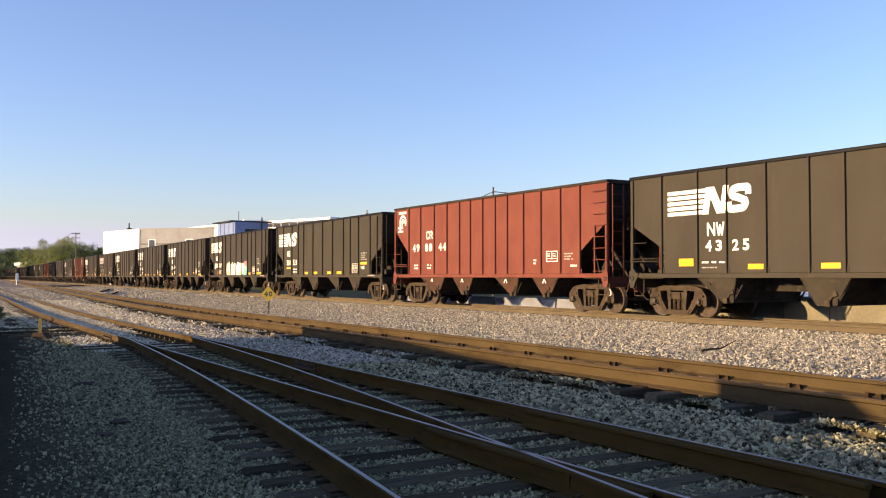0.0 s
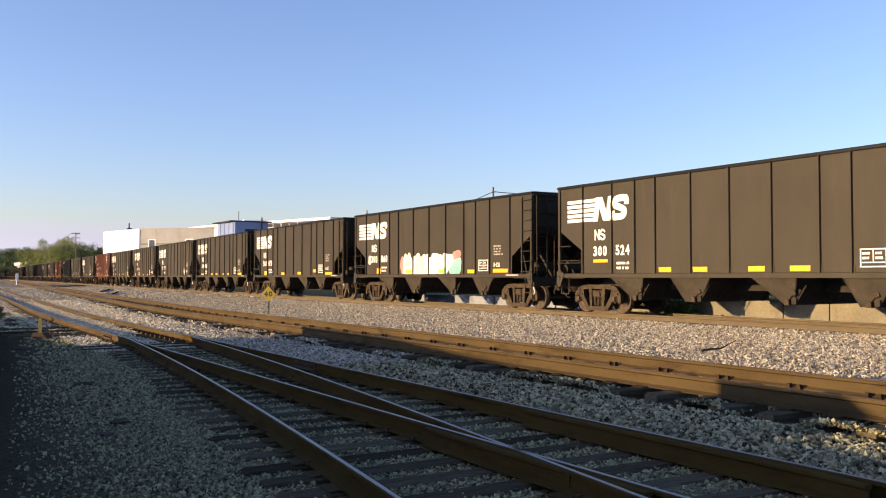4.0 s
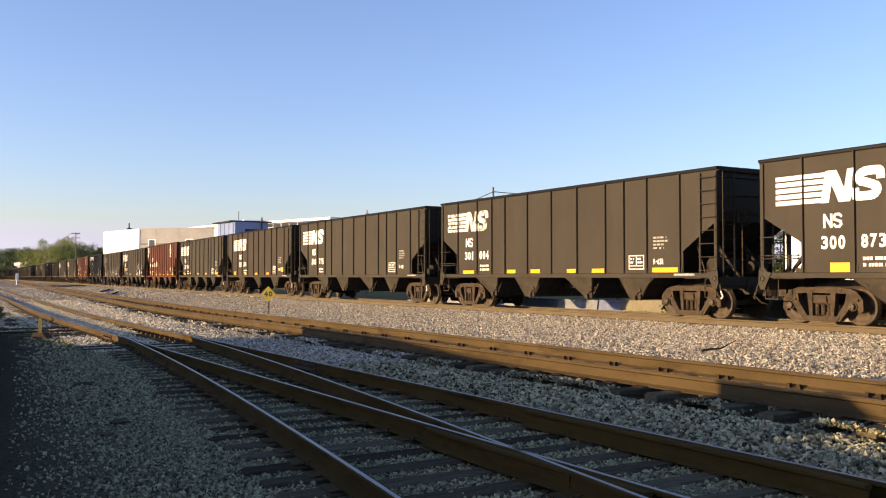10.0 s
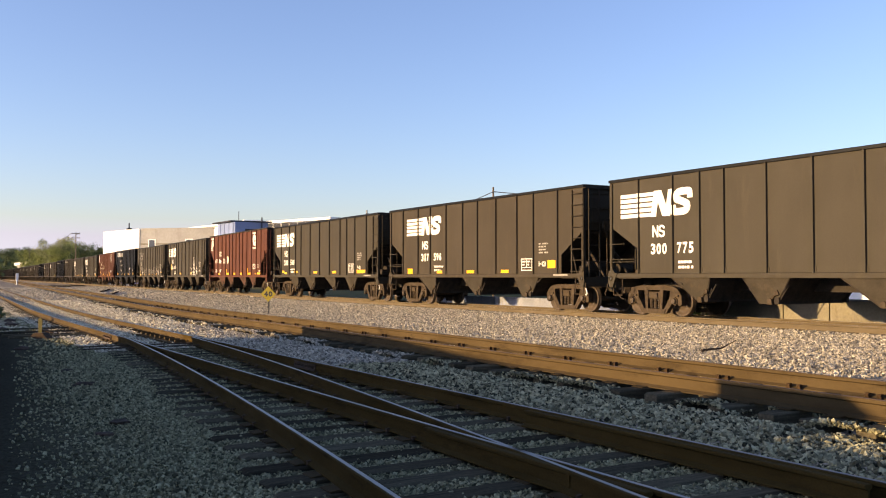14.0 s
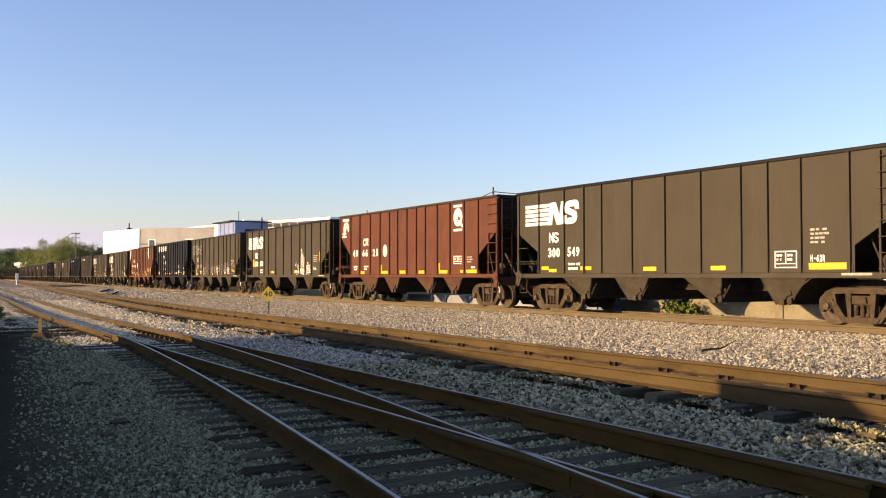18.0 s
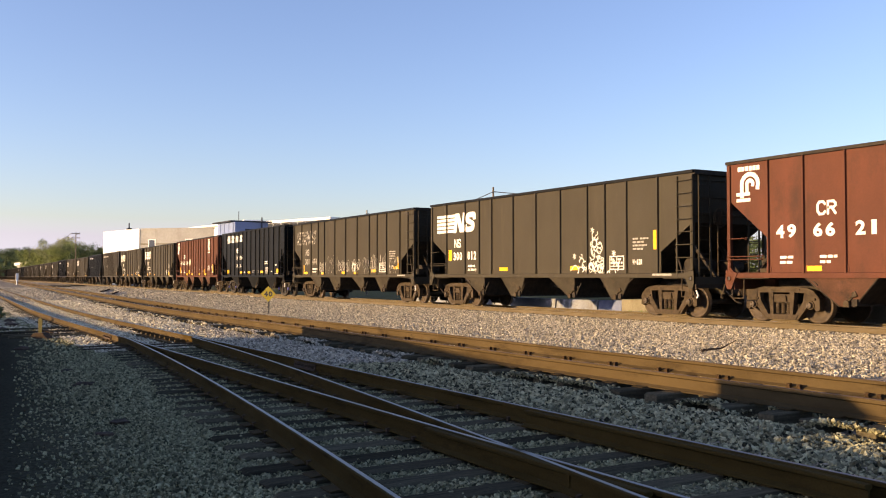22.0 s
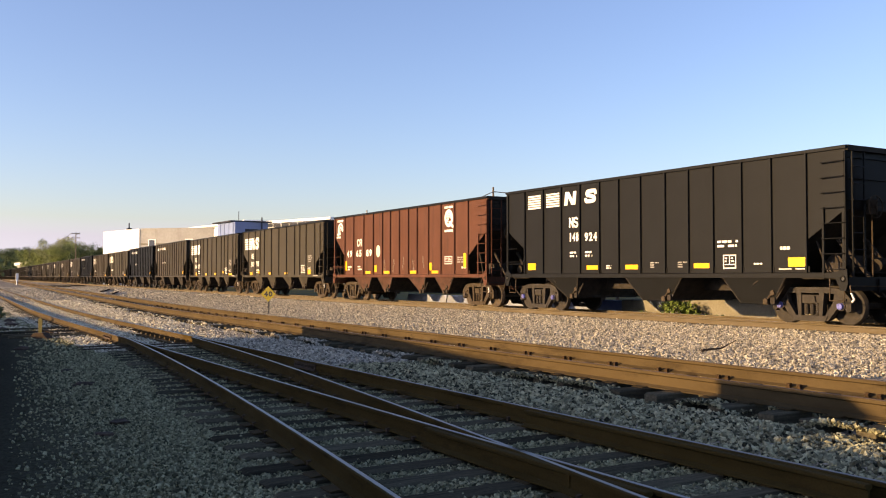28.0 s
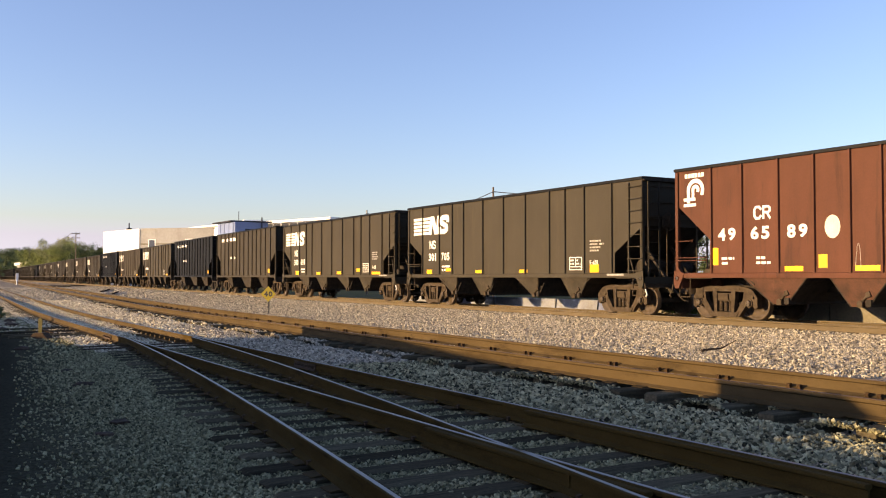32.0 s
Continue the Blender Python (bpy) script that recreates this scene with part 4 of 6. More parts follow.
                part("step", cached("step", stirrup_draw), "cast", car, at=pose(s * (h - 0.3), k * 1.49, 0, 0, 0, 0 if k < 0 else 180))

    # dark plate added to stop the bright background showing under the slope
    def blocker(bm):
        k = T["right"]
        prism(bm, [(h - 0.42, BOT - 0.03), (k[1] - 0.5, BOT - 0.03), (k[1] - 0.5, k[2] - 0.45), (h - 0.42, k[0] - 0.22)], 1.20, 1.24)
    if rich:
        part("web_plate", cached((style, "web_plate"), blocker), under, car)

    def csill(bm):
        box(bm, -h + 0.3, h - 0.3, -0.18, 0.18, 0.80, 1.12)
    part("center_sill", cached((style, "center_sill"), csill), under, car)
    for b in T["bays"]:
        # flanks coloured dark to paint their shade; the side plate keeps the bay's colour
        bay = part("hopper_bay", cached(("hopper_bay", b), bay_draw(b)), under, car)
        if rich:
            part("bay_plate", cached(("bay_plate", b), plate_of_bay(b)), "redbay" if style == "ribbed" else paint if paint == "black" else "bay", bay, "dusty brown side plate of the bay" if paint != "black" else "")
        if rich:
            part("bay_door", cached(("bay_door", b), door_draw(b)), "under", car)
            part("door_latch", cached(("door_latch", b), latch_draw(b)), "cast", car)
    # ladders: whole height at the brake end, short at the other, mirrored on the far side
    if rich:
        for s in (-1, 1):
            turn = 0 if s < 0 else 180
            lad = part("ladder", cached((style, "stile"), lambda bm: [box(bm, x - 0.025, x + 0.025, -0.05, -0.005, BOT - 0.05, z) for x, z in ((-0.62, TOP - 0.15 if style in ("quad", "short") else 2.9), (-0.05, TOP - 0.15))]), paint, car, at=pose(-s * (h + 0.0), s * 1.51, 0, 0, 0, turn))
            for i in range(8):
                z = BOT + 0.18 + i * 0.372
                part("rung", cached("rung", rung_draw(0.62)), paint, lad, at=pose(-0.64, -0.03, z))
            lad = part("ladder", cached((style, "short_stile"), lambda bm: box(bm, 0.02, 0.065, -0.045, -0.005, BOT - 0.05, 2.72)), paint, car, at=pose(s * h, s * 1.51, 0, 0, 0, turn))
            for width, z in ((1.16, 0.46), (1.16, 0.54), (0.62, 1.02)):
                part("grab_iron", cached(("grab_iron", width), rung_draw(width)), paint, lad, at=pose(0.02, -0.025, BOT + z))
        part("brake_gear", cached("brake_gear", end_gear_draw), "under", car, "air reservoir, cylinder and brake levers", at=pose(h - 0.75, 0, 0))
        part("brake_gear", cached("brake_gear_small", lambda bm: [rod(bm, (0.1, -1.2, 1.18), (0.45, -0.9, 2.0), 0.03, 6), rod(bm, (0.2, -0.5, 1.4), (0.2, 0.6, 1.4), 0.14, 12), rod(bm, (-0.3, -1.3, 1.3), (-0.3, 1.3, 1.3), 0.02, 6), box(bm, 0.05, 0.35, -1.2, -0.9, 1.18, 1.42)]), "cast", car, "brake rod and valve", at=pose(-h + 0.75, 0, 0))
        part("brake_wheel", cached("brake_wheel", wheel_draw), "cast", car, at=pose(h + 0.12, -0.55, 2.9))
        part("brake_housing", cached("brake_housing", lambda bm: [box(bm, 0.0, 0.12, -0.14, 0.14, -0.18, 0.18), rod(bm, (0.06, 0, -0.15), (0.06, 0, -1.7), 0.02, 6)]), "cast", car, at=pose(h - 0.04, -0.55, 2.9))
        for y in (-1.15, 0.9):
            end_lad = part("end_ladder", cached(("end_stile", TOP), lambda bm: [box(bm, 0.0, 0.04, y - 0.02, y + 0.02, BOT, TOP - 0.15) for y in (0.0, 0.46)]), paint, car, at=pose(h + 0.03, y - 0.2, 0))
            for i in range(7):
                part("rung", cached("end_rung", lambda bm: rod(bm, (0.05, 0.0, 0), (0.05, 0.46, 0), 0.014, 6)), paint, end_lad, at=pose(0, 0, BOT + 0.25 + i * 0.4))
    for s in (-1, 1):
        build_truck(car, s * T["truck"], rich, cap, wheels, "darkcast" if paint == "black" else "cast")
    return car, wheels


# ---- painted marks ----
def bars(bm, x, z, w, h, rows, cols, y, rng):
    """Lines of small stencilled writing that cannot be read."""
    rh = h / rows
    for r in range(rows):
        zz = z + h - (r + 1) * rh
        a = x
        end = x + w * (1.0 if rows == 1 else rng.uniform(0.6, 1.0))
        while a < end - 0.01:
            b = min(end, a + rng.uniform(0.4, 0.9) * w / cols)
            box(bm, a, b, y - 0.004, y, zz + rh * 0.26, zz + rh * 0.78)
            a = b + w / cols * rng.choice((0.14, 0.14, 0.2, 0.55))


def frame_box(bm, x0, x1, z0, z1, t, y):
    for a, b, c, d in ((x0, x1, z0, z0 + t), (x0, x1, z1 - t, z1), (x0, x0 + t, z0 + t, z1 - t), (x1 - t, x1, z0 + t, z1 - t)):
        box(bm, a, b, y - 0.004, y, c, d)


def glyph(bm, ch, x, z, w, h, t, y):
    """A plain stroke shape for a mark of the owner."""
    L = {"n": [[(0, 0), (0, 1), (1, 0), (1, 1)]], "s": [[(1, 0.84), (0.72, 1), (0.25, 1), (0, 0.82), (0.05, 0.60), (0.95, 0.40), (1, 0.18), (0.75, 0), (0.28, 0), (0, 0.16)]],
         "c": [[(1, 0.8), (0.75, 1), (0.25, 1), (0, 0.75), (0, 0.25), (0.25, 0), (0.75, 0), (1, 0.2)]], "r": [[(0, 0), (0, 1), (0.75, 1), (1, 0.82), (1, 0.65), (0.75, 0.5), (0, 0.5)], [(0.5, 0.5), (1, 0)]],
         "w": [[(0, 1), (0.27, 0), (0.5, 0.8), (0.73, 0), (1, 1)]]}[ch]
    for k, line in enumerate(L):
        stroke(bm, [(x + p * w, z + q * h) for p, q in line], t, y - 0.001 * k)


def curved_s():
    """The spine of a heavy double curve, as smooth points in a unit square."""
    pts = [(1.0, 0.70), (0.95, 0.82), (0.80, 0.87), (0.35, 0.87), (0.12, 0.81), (0.06, 0.69), (0.16, 0.59), (0.42, 0.53), (0.64, 0.47), (0.88, 0.39), (0.94, 0.27), (0.84, 0.165), (0.62, 0.13), (0.2, 0.13), (0.03, 0.18), (-0.02, 0.29)]
    out = []
    for i in range(len(pts) - 1):
        p0, p1, p2, p3 = (Vector(pts[min(max(i + k, 0), len(pts) - 1)]) for k in (-1, 0, 1, 2))
        for t in (0.0, 0.5):
            out.append(tuple(0.5 * (2 * p1 + (p2 - p0) * t + (2 * p0 - 5 * p1 + 4 * p2 - p3) * t * t + (3 * p1 - p0 - 3 * p2 + p3) * t ** 3)))
    return out + [pts[-1]]


def striped_logo(car, x0, z0, w, h, mat, slant=0.16):
    """Five white speed stripes that run into two heavy slanted shapes."""
    bm = bmesh.new()
    ws = w * 0.52
    for k in range(5):
        z = z0 + h * (0.02 + k * 0.20)
        e = ws * (0.90 + 0.05 * k)
        lay(bm, [(x0, z), (x0 + e, z), (x0 + e + h * 0.13 * slant, z + h * 0.145), (x0, z + h * 0.145)], SKIN - 0.004)
    part("logo_stripes", bm, mat, car)
    sh, st = 0.19 * h, 0.29 * h

    def quad(pts, k):
        lay(bm, [(p + q * sh, z0 + q * h) for p, q in pts], SKIN - 0.006 - 0.002 * k)
    bm = bmesh.new()
    a, b = x0 + w * 0.445, x0 + w * 0.715
    quad([(a, 0), (a + st, 0), (a + st, 1), (a, 1)], 0)
    quad([(b - st * 0.95, 0), (b, 0), (b, 1), (b - st * 0.95, 1)], 0)
    quad([(b - st * 1.35, 0), (b - 0.01, 0), (a + st * 1.35, 1), (a + 0.01, 1)], 1)
    part("logo_shape", bm, mat, car)
    bm = bmesh.new()
    c, d = x0 + w * 0.752, x0 + w * 0.945
    stroke(bm, [(c + u * (d - c) + q * sh, z0 + q * h) for u, q in curved_s()], h * 0.265, SKIN - 0.010)
    part("logo_shape", bm, mat, car)


def rail_mark(bm, x, z, w, h, y):
    """Two nested arcs that run down into stepped bars."""
    cx, cz = x + w * 0.60, z + h * 0.60
    for r, wide in ((0.36, 0.15), (0.13, 0.13)):
        pts = [(cx + w * r * math.cos(a), cz + h * r * 0.92 * math.sin(a)) for a in (radians(d) for d in range(-20, 200, 20))]
        pts.append((cx - w * r, z + h * (0.20 if r > 0.2 else 0.30)))
        stroke(bm, pts, w * wide, y - r * 0.01)
    stroke(bm, [(cx + w * 0.36, cz), (cx + w * 0.34, z + h * 0.45)], w * 0.15, y - 0.006)
    for k in range(2):
        box(bm, x + w * 0.0, x + w * (0.62 - 0.02 * k), y - 0.007 - 0.001 * k, y, z + h * (0.02 + 0.20 * k), z + h * (0.13 + 0.20 * k))


def name_bar(bm, x0, x1, z0, z1, y, gaps=6):
    """A short name as a plain broken bar."""
    step = (x1 - x0) / gaps
    for k in range(gaps):
        box(bm, x0 + k * step, x0 + (k + 0.80) * step, y - 0.004, y, z0, z1)


def arc_logo(car, x, z, w, h, mat):
    """Nested arcs under a broken bar, the owner's old mark as plain shapes."""
    bm = bmesh.new()
    name_bar(bm, x + w * 0.10, x + w * 0.95, z + h * 0.88, z + h * 1.0, SKIN - 0.002)
    rail_mark(bm, x + w * 0.05, z + h * 0.04, w * 0.85, h * 0.80, SKIN - 0.004)
    part("logo_shape", bm, mat, car)


def ring_logo(car, x, z, w, h, mat):
    """A heavy ring with a tail round the same arcs, between two broken bars."""
    bm = bmesh.new()
    cx, cz, n = x + w / 2, z + h * 0.53, 28
    name_bar(bm, x + 0.02, x + w - 0.02, z + h * 0.91, z + h * 1.0, SKIN - 0.002)
    name_bar(bm, x + 0.02, x + w - 0.02, z + h * 0.0, z + h * 0.09, SKIN - 0.002, 7)
    pts = [(cx + w * 0.37 * math.cos(2 * math.pi * k / n), cz + h * 0.27 * math.sin(2 * math.pi * k / n)) for k in range(n + 1)]
    stroke(bm, pts, w * 0.20, SKIN - 0.004)
    stroke(bm, [(cx + w * 0.12, cz - h * 0.17), (x + w * 0.97, z + h * 0.19)], w * 0.17, SKIN - 0.010)
    rail_mark(bm, cx - w * 0.27, cz - h * 0.15, w * 0.52, h * 0.33, SKIN - 0.012)
    part("logo_shape", bm, mat, car)


def reflector(car, x0, x1, z0, z1):
    bm = bmesh.new()
    box(bm, x0, x1, SKIN - 0.005, SKIN, z0, z1)
    return part("reflector", bm, "yellow", car)


def stencil_box(car, x0, x1, z0, z1, mat="white", seed=0):
    bm = bmesh.new()
    rng = random.Random(seed)
    frame_box(bm, x0, x1, z0, z1, 0.03, SKIN)
    box(bm, (x0 + x1) / 2 - 0.015, (x0 + x1) / 2 + 0.015, SKIN - 0.004, SKIN, z0 + 0.13, z1 - 0.04)
    box(bm, x0 + 0.05, x1 - 0.05, SKIN - 0.003, SKIN, z0 + 0.10, z0 + 0.125)
    bars(bm, x0 + 0.06, z0 + 0.16, (x1 - x0) / 2 - 0.12, (z1 - z0) - 0.22, 2, 2, SKIN, rng)
    bars(bm, (x0 + x1) / 2 + 0.05, z0 + 0.16, (x1 - x0) / 2 - 0.12, (z1 - z0) - 0.22, 2, 2, SKIN, rng)
    part("stencil_box", bm, mat, car)


def small_print(car, x, z, w, h, rows, cols, mat="dim_white", seed=0):
    bm = bmesh.new()
    bars(bm, x, z, w, h, rows, cols, SKIN, random.Random(seed))
    part("stencil_text", bm, mat, car)["kind"] = "stuff"


def owner_mark(car, text, x, z, w, h, mat):
    bm = bmesh.new()
    step = w / len(text)
    for i, ch in enumerate(text):
        glyph(bm, ch, x + i * step + 0.03, z, step * 0.72, h, 0.062, SKIN - 0.002)
    part("owner_mark", bm, mat, car)["kind"] = "stuff"


def quad_marks(car, style, front, back, logo="white", num="white", yellow=(), seed=0, shift=0.0, prefix="", dim=False):
    """The usual markings of the black four-bay cars."""
    x0 = shift
    striped_logo(car, -7.06 + x0, 3.0, 3.0, 0.78, logo)
    owner_mark(car, "ns", -5.66 + x0, 2.41, 0.54, 0.30, num)
    lettering(front, -5.72 + x0, 1.87, 0.325, 0.66, SKIN - 0.004, num, car)
    lettering(back, -4.64 + x0, 1.88, 0.325, 0.64, SKIN - 0.004, num, car)
    small_print(car, -4.60 + x0, 1.40, 0.76, 0.30, 2, 6, "white", seed)
    half = TYPES[style]["half"]
    k = half - 7.53
    stencil_box(car, 3.92 + k, 4.60 + k, 1.42, 1.86, "white", seed)
    small_print(car, 5.0 + k, 2.0, 0.70, 0.42, 4, 4, "dim_white", seed + 1)
    lettering("H-62R", 5.0 + k, 1.57, 0.17, 0.42, SKIN - 0.004, "white", car, "lettering")
    bm = bmesh.new()
    box(bm, 5.9 + k, 6.7 + k, -0.004, 0, 0, 0.06)
    part("stencil_text", bm, "dim_white", car, at=pose(0, SKIN - 0.055, BOT + 0.03))
    for x0_, x1_, z0_, z1_ in yellow:
        reflector(car, x0_, x1_, z0_, z1_)


def scribble(bm, x0, x1, z0, z1, seed, width, turns=7):
    """Looping spray lines that spell nothing."""
    rng = random.Random(seed)
    n = turns * 15
    ph = [rng.uniform(0, 6.28) for _ in range(6)]
    pts = []
    for i in range(n + 1):
        u = i / n
        x = x0 + (x1 - x0) * min(1, max(0, u + 0.10 * math.sin(turns * 6.28 * u + ph[0]) + 0.04 * math.sin(turns * 2.3 * 6.28 * u + ph[1])))
        z = (z0 + z1) / 2 + (z1 - z0) * (0.36 * math.sin(turns * 6.28 * u + ph[2]) + 0.14 * math.sin(turns * 1.7 * 6.28 * u + ph[3]))
        pts.append((x, z))
    stroke(bm, pts, width, SKIN - 0.006)


def tag(car, x0, x1, z0, z1, seed, mat="worn_white", width=0.03, turns=6):
    bm = bmesh.new()
    scribble(bm, x0, x1, z0, z1, seed, width, turns)
    part("spray_tag", bm, mat, car)


def curl_tag(car, x0, x1, z0, z1, seed, mat="white", width=0.024, curls=24):
    """A dense pile of small spray loops, narrower towards its top."""
    rng = random.Random(seed)
    bm = bmesh.new()
    for k in range(curls):
        u = rng.random() ** 1.3
        cz = z0 + (z1 - z0) * u
        half = (x1 - x0) / 2 * (1.0 - 0.65 * u)
        cx = (x0 + x1) / 2 + rng.uniform(-half, half)
        r, a0, sweep = rng.uniform(0.05, 0.13), rng.uniform(0, 6.28), rng.uniform(2.2, 5.2) * rng.choice((-1, 1))
        pts = [(cx + r * (1 + 0.12 * i / 8) * math.cos(a0 + sweep * i / 8), cz + r * 1.15 * math.sin(a0 + sweep * i / 8)) for i in range(9)]
        stroke(bm, pts, width, SKIN - 0.004 - 0.0007 * (k % 6))
    part("spray_tag", bm, mat, car)


def star_tag(car, x, z, r, mat="white"):
    bm = bmesh.new()
    for k in range(3):
        a = radians(60 * k + 20)
        stroke(bm, [(x - r * math.cos(a), z - r * math.sin(a)), (x + r * math.cos(a), z + r * math.sin(a))], 0.022, SKIN - 0.004 - 0.001 * k)
    part("spray_tag", bm, mat, car)


def bubble(car, cx, cz, rx, rz, seed, mat, lift):
    rng = random.Random(seed)
    n = 18
    ph = [rng.uniform(0, 6.28) for _ in range(3)]
    pts = []
    for i in range(n):
        a = 2 * math.pi * i / n
        k = 1 + 0.05 * math.sin(3 * a + ph[0]) + 0.04 * math.sin(5 * a + ph[1])
        pts.append((cx + rx * k * math.cos(a), max(BOT + 0.12, cz + rz * k * math.sin(a))))
    bm = bmesh.new()
    prism(bm, pts, SKIN - 0.003 - lift, SKIN)
    part("spray_patch", bm, mat, car)


def mural(car):
    """The big bubble-lettered spray piece on one car, as plain shapes."""
    rng = random.Random(8)
    layers = [(-2.46, 1.72, 0.22, 0.42, "pink"), (2.10, 1.58, 0.50, 0.44, "teal"), (2.42, 1.75, 0.22, 0.30, "teal"), (2.36, 2.12, 0.26, 0.18, "pink"), (2.12, 2.08, 0.20, 0.17, "pink")]
    for i in range(13):
        cx = -2.16 + i * 0.285
        layers.append((cx, 1.68 + 0.10 * math.sin(i * 2.1), rng.uniform(0.25, 0.36), rng.uniform(0.40, 0.54), "cream" if i in (0, 1, 4, 5, 6) else "white"))
    layers += [(1.36, 1.74, 0.34, 0.42, "white"), (1.72, 1.84, 0.26, 0.32, "white"), (1.30, 1.42, 0.24, 0.16, "teal"), (1.92, 1.92, 0.14, 0.20, "cream"), (-1.9, 1.42, 0.5, 0.13, "cream"), (-0.4, 1.40, 0.6, 0.12, "cream")]
    for i, (cx, cz, rx, rz, c) in enumerate(layers):
        bubble(car, cx, cz, rx, rz, 20 + i, c, 0.0011 * (i + 1))
    for i in range(12):
        bm = bmesh.new()
        x = -2.2 + i * 0.36
        pts = [(x + 0.16 * math.cos(a) * (1 + 0.3 * math.sin(2 * a + i)), 1.70 + 0.05 * (i % 3) + 0.27 * math.sin(a + 0.3 * i)) for a in (0.42 * k for k in range(9 + i % 4))]
        stroke(bm, pts, 0.012, SKIN - 0.006)
        part("spray_line", bm, "teal" if i > 8 else "dim_white", car, at=pose(0, -0.030, 0))
    for x0, x1 in ((-2.05, -1.55), (0.85, 1.30)):
        reflector(car, x0, x1, 1.36, 1.50).location.y = -0.036


def red_marks(car, nums, plain=False, yellow=(), seed=0, dx=0.0, dz=0.0):
    arc_logo(car, -7.12, 3.15, 0.88, 1.0, "white")
    owner_mark(car, "cr", -4.58 + dx, 2.74 + dz, 0.58, 0.30, "white")
    for s, x in zip(nums, (-5.80, -4.68, -3.52)):
        lettering(s, x + dx, 2.19 + dz, 0.34, 0.61, SKIN - 0.004, "white", car, fill=0.74)
    small_print(car, -5.68 + dx, 1.50, 0.5, 0.26, 2, 2, "white", seed)
    small_print(car, -4.5 + dx, 1.50, 0.5, 0.26, 2, 2, "white", seed + 1)
    if plain:
        stencil_box(car, 4.1, 4.75, 1.72, 2.1, "white", seed)
    else:
        ring_logo(car, 4.07, 3.06, 0.72, 1.08, "white")
        bm = bmesh.new()
        prism(bm, [(-2.20 + 0.215 * math.cos(2 * math.pi * k / 20), 2.42 + 0.285 * math.sin(2 * math.pi * k / 20)) for k in range(20)], SKIN - 0.004, SKIN)
        part("round_patch", bm, "cream", car, "pale round painted patch")
        stencil_box(car, 4.10, 4.70, 1.72, 2.05, "white", seed)
    small_print(car, 5.12, 1.75, 0.55, 0.28, 3, 3, "dim_white", seed + 2)
    small_print(car, 5.45, 1.50, 0.35, 0.14, 1, 2, "white", seed + 3)
    for a in yellow:
        reflector(car, *a)


def triple_marks(car, front, back, seed=0, clean=True):
    m = "white"
    for k in range(2):
        bm = bmesh.new()
        for i in range(6):
            box(bm, -5.80 + 1.08 * k, -5.05 + 1.08 * k, SKIN - 0.004, SKIN, 3.62 + i * 0.085, 3.675 + i * 0.085)
        part("logo_stripes", bm, m, car)
    bm = bmesh.new()
    for k, pts in enumerate((((-3.70, 3.63), (-3.53, 3.63), (-3.47, 4.08), (-3.64, 4.08)), ((-3.27, 3.63), (-3.10, 3.63), (-3.04, 4.08), (-3.21, 4.08)), ((-3.30, 3.63), (-3.11, 3.63), (-3.44, 4.08), (-3.63, 4.08)))):
        lay(bm, pts, SKIN - 0.006 - 0.002 * (k == 2))
    part("logo_shape", bm, m, car)
    bm = bmesh.new()
    stroke(bm, [(-2.56 + u * 0.46 + q * 0.06, 3.63 + q * 0.45) for u, q in curved_s()], 0.125, SKIN - 0.010)
    part("logo_shape", bm, m, car)
    owner_mark(car, "ns", -3.44, 2.88, 0.48, 0.30, m)
    lettering(front, -3.44, 2.39, 0.29, 0.50, SKIN - 0.004, m, car)
    lettering(back, -2.62, 2.37, 0.29, 0.62, SKIN - 0.004, m, car)
    for x in (-3.4, -2.6):
        small_print(car, x, 1.83, 0.42, 0.24, 2, 2, m, seed)
    stencil_box(car, 3.30, 3.75, 1.42, 1.80, m, seed)
    small_print(car, 3.1, 1.98, 0.8, 0.24, 2, 3, m, seed + 1)
    for x in (0.45, 1.6):
        small_print(car, x, 1.45, 0.42, 0.2, 3, 2, "dim_white", seed + 2)
    small_print(car, 4.35, 1.50, 0.28, 0.08, 1, 2, m, seed + 3)
    small_print(car, 5.2, 1.85, 0.3, 0.16, 1, 2, m, seed + 3)
    small_print(car, 5.15, 1.37, 0.85, 0.05, 1, 1, m, seed + 3)
    small_print(car, -1.55, 1.44, 0.3, 0.14, 2, 1, m, seed + 4)
    for a in ((-5.82, -5.35, 1.44, 1.68), (-2.52, -1.96, 1.43, 1.57), (-0.65, -0.08, 1.43, 1.57), (2.22, 2.80, 1.44, 1.58), (5.44, 5.95, 1.45, 1.69)):
        reflector(car, *a)


# ---- the train: the near cars one by one, from the head to the tail ----
TRAIN = []                                     # car, wheels, its place in the train


def couple(style, paint, label, place, rich=True, cap="bearing"):
    car, wheels = build_hopper(style, paint, label, rich, cap)
    TRAIN.append((car, wheels if rich else [], place))
    return car


FIVE = ((-5.48, -4.95, 1.30, 1.54), (-2.21, -1.66, 1.31, 1.46), (0.65, 1.20, 1.33, 1.48), (3.15, 3.68, 1.45, 1.61), (4.95, 5.88, 1.31, 1.44))

c = couple("older", "olive", "faded black four-bay hopper car with white stripe markings", 96.9)
striped_logo(c, -5.98, 2.95, 3.05, 0.76, "white")
owner_mark(c, "nw", -4.46, 2.36, 0.66, 0.33, "white")
lettering("43", -4.52, 1.91, 0.31, 0.60, SKIN - 0.004, "white", c, fill=0.62)
lettering("25", -3.56, 1.91, 0.31, 0.58, SKIN - 0.004, "white", c, fill=0.62)
small_print(c, -4.66, 1.55, 0.85, 0.10, 1, 4, "white", 1)
small_print(c, -4.66, 1.42, 0.55, 0.07, 1, 3, "dim_white", 2)
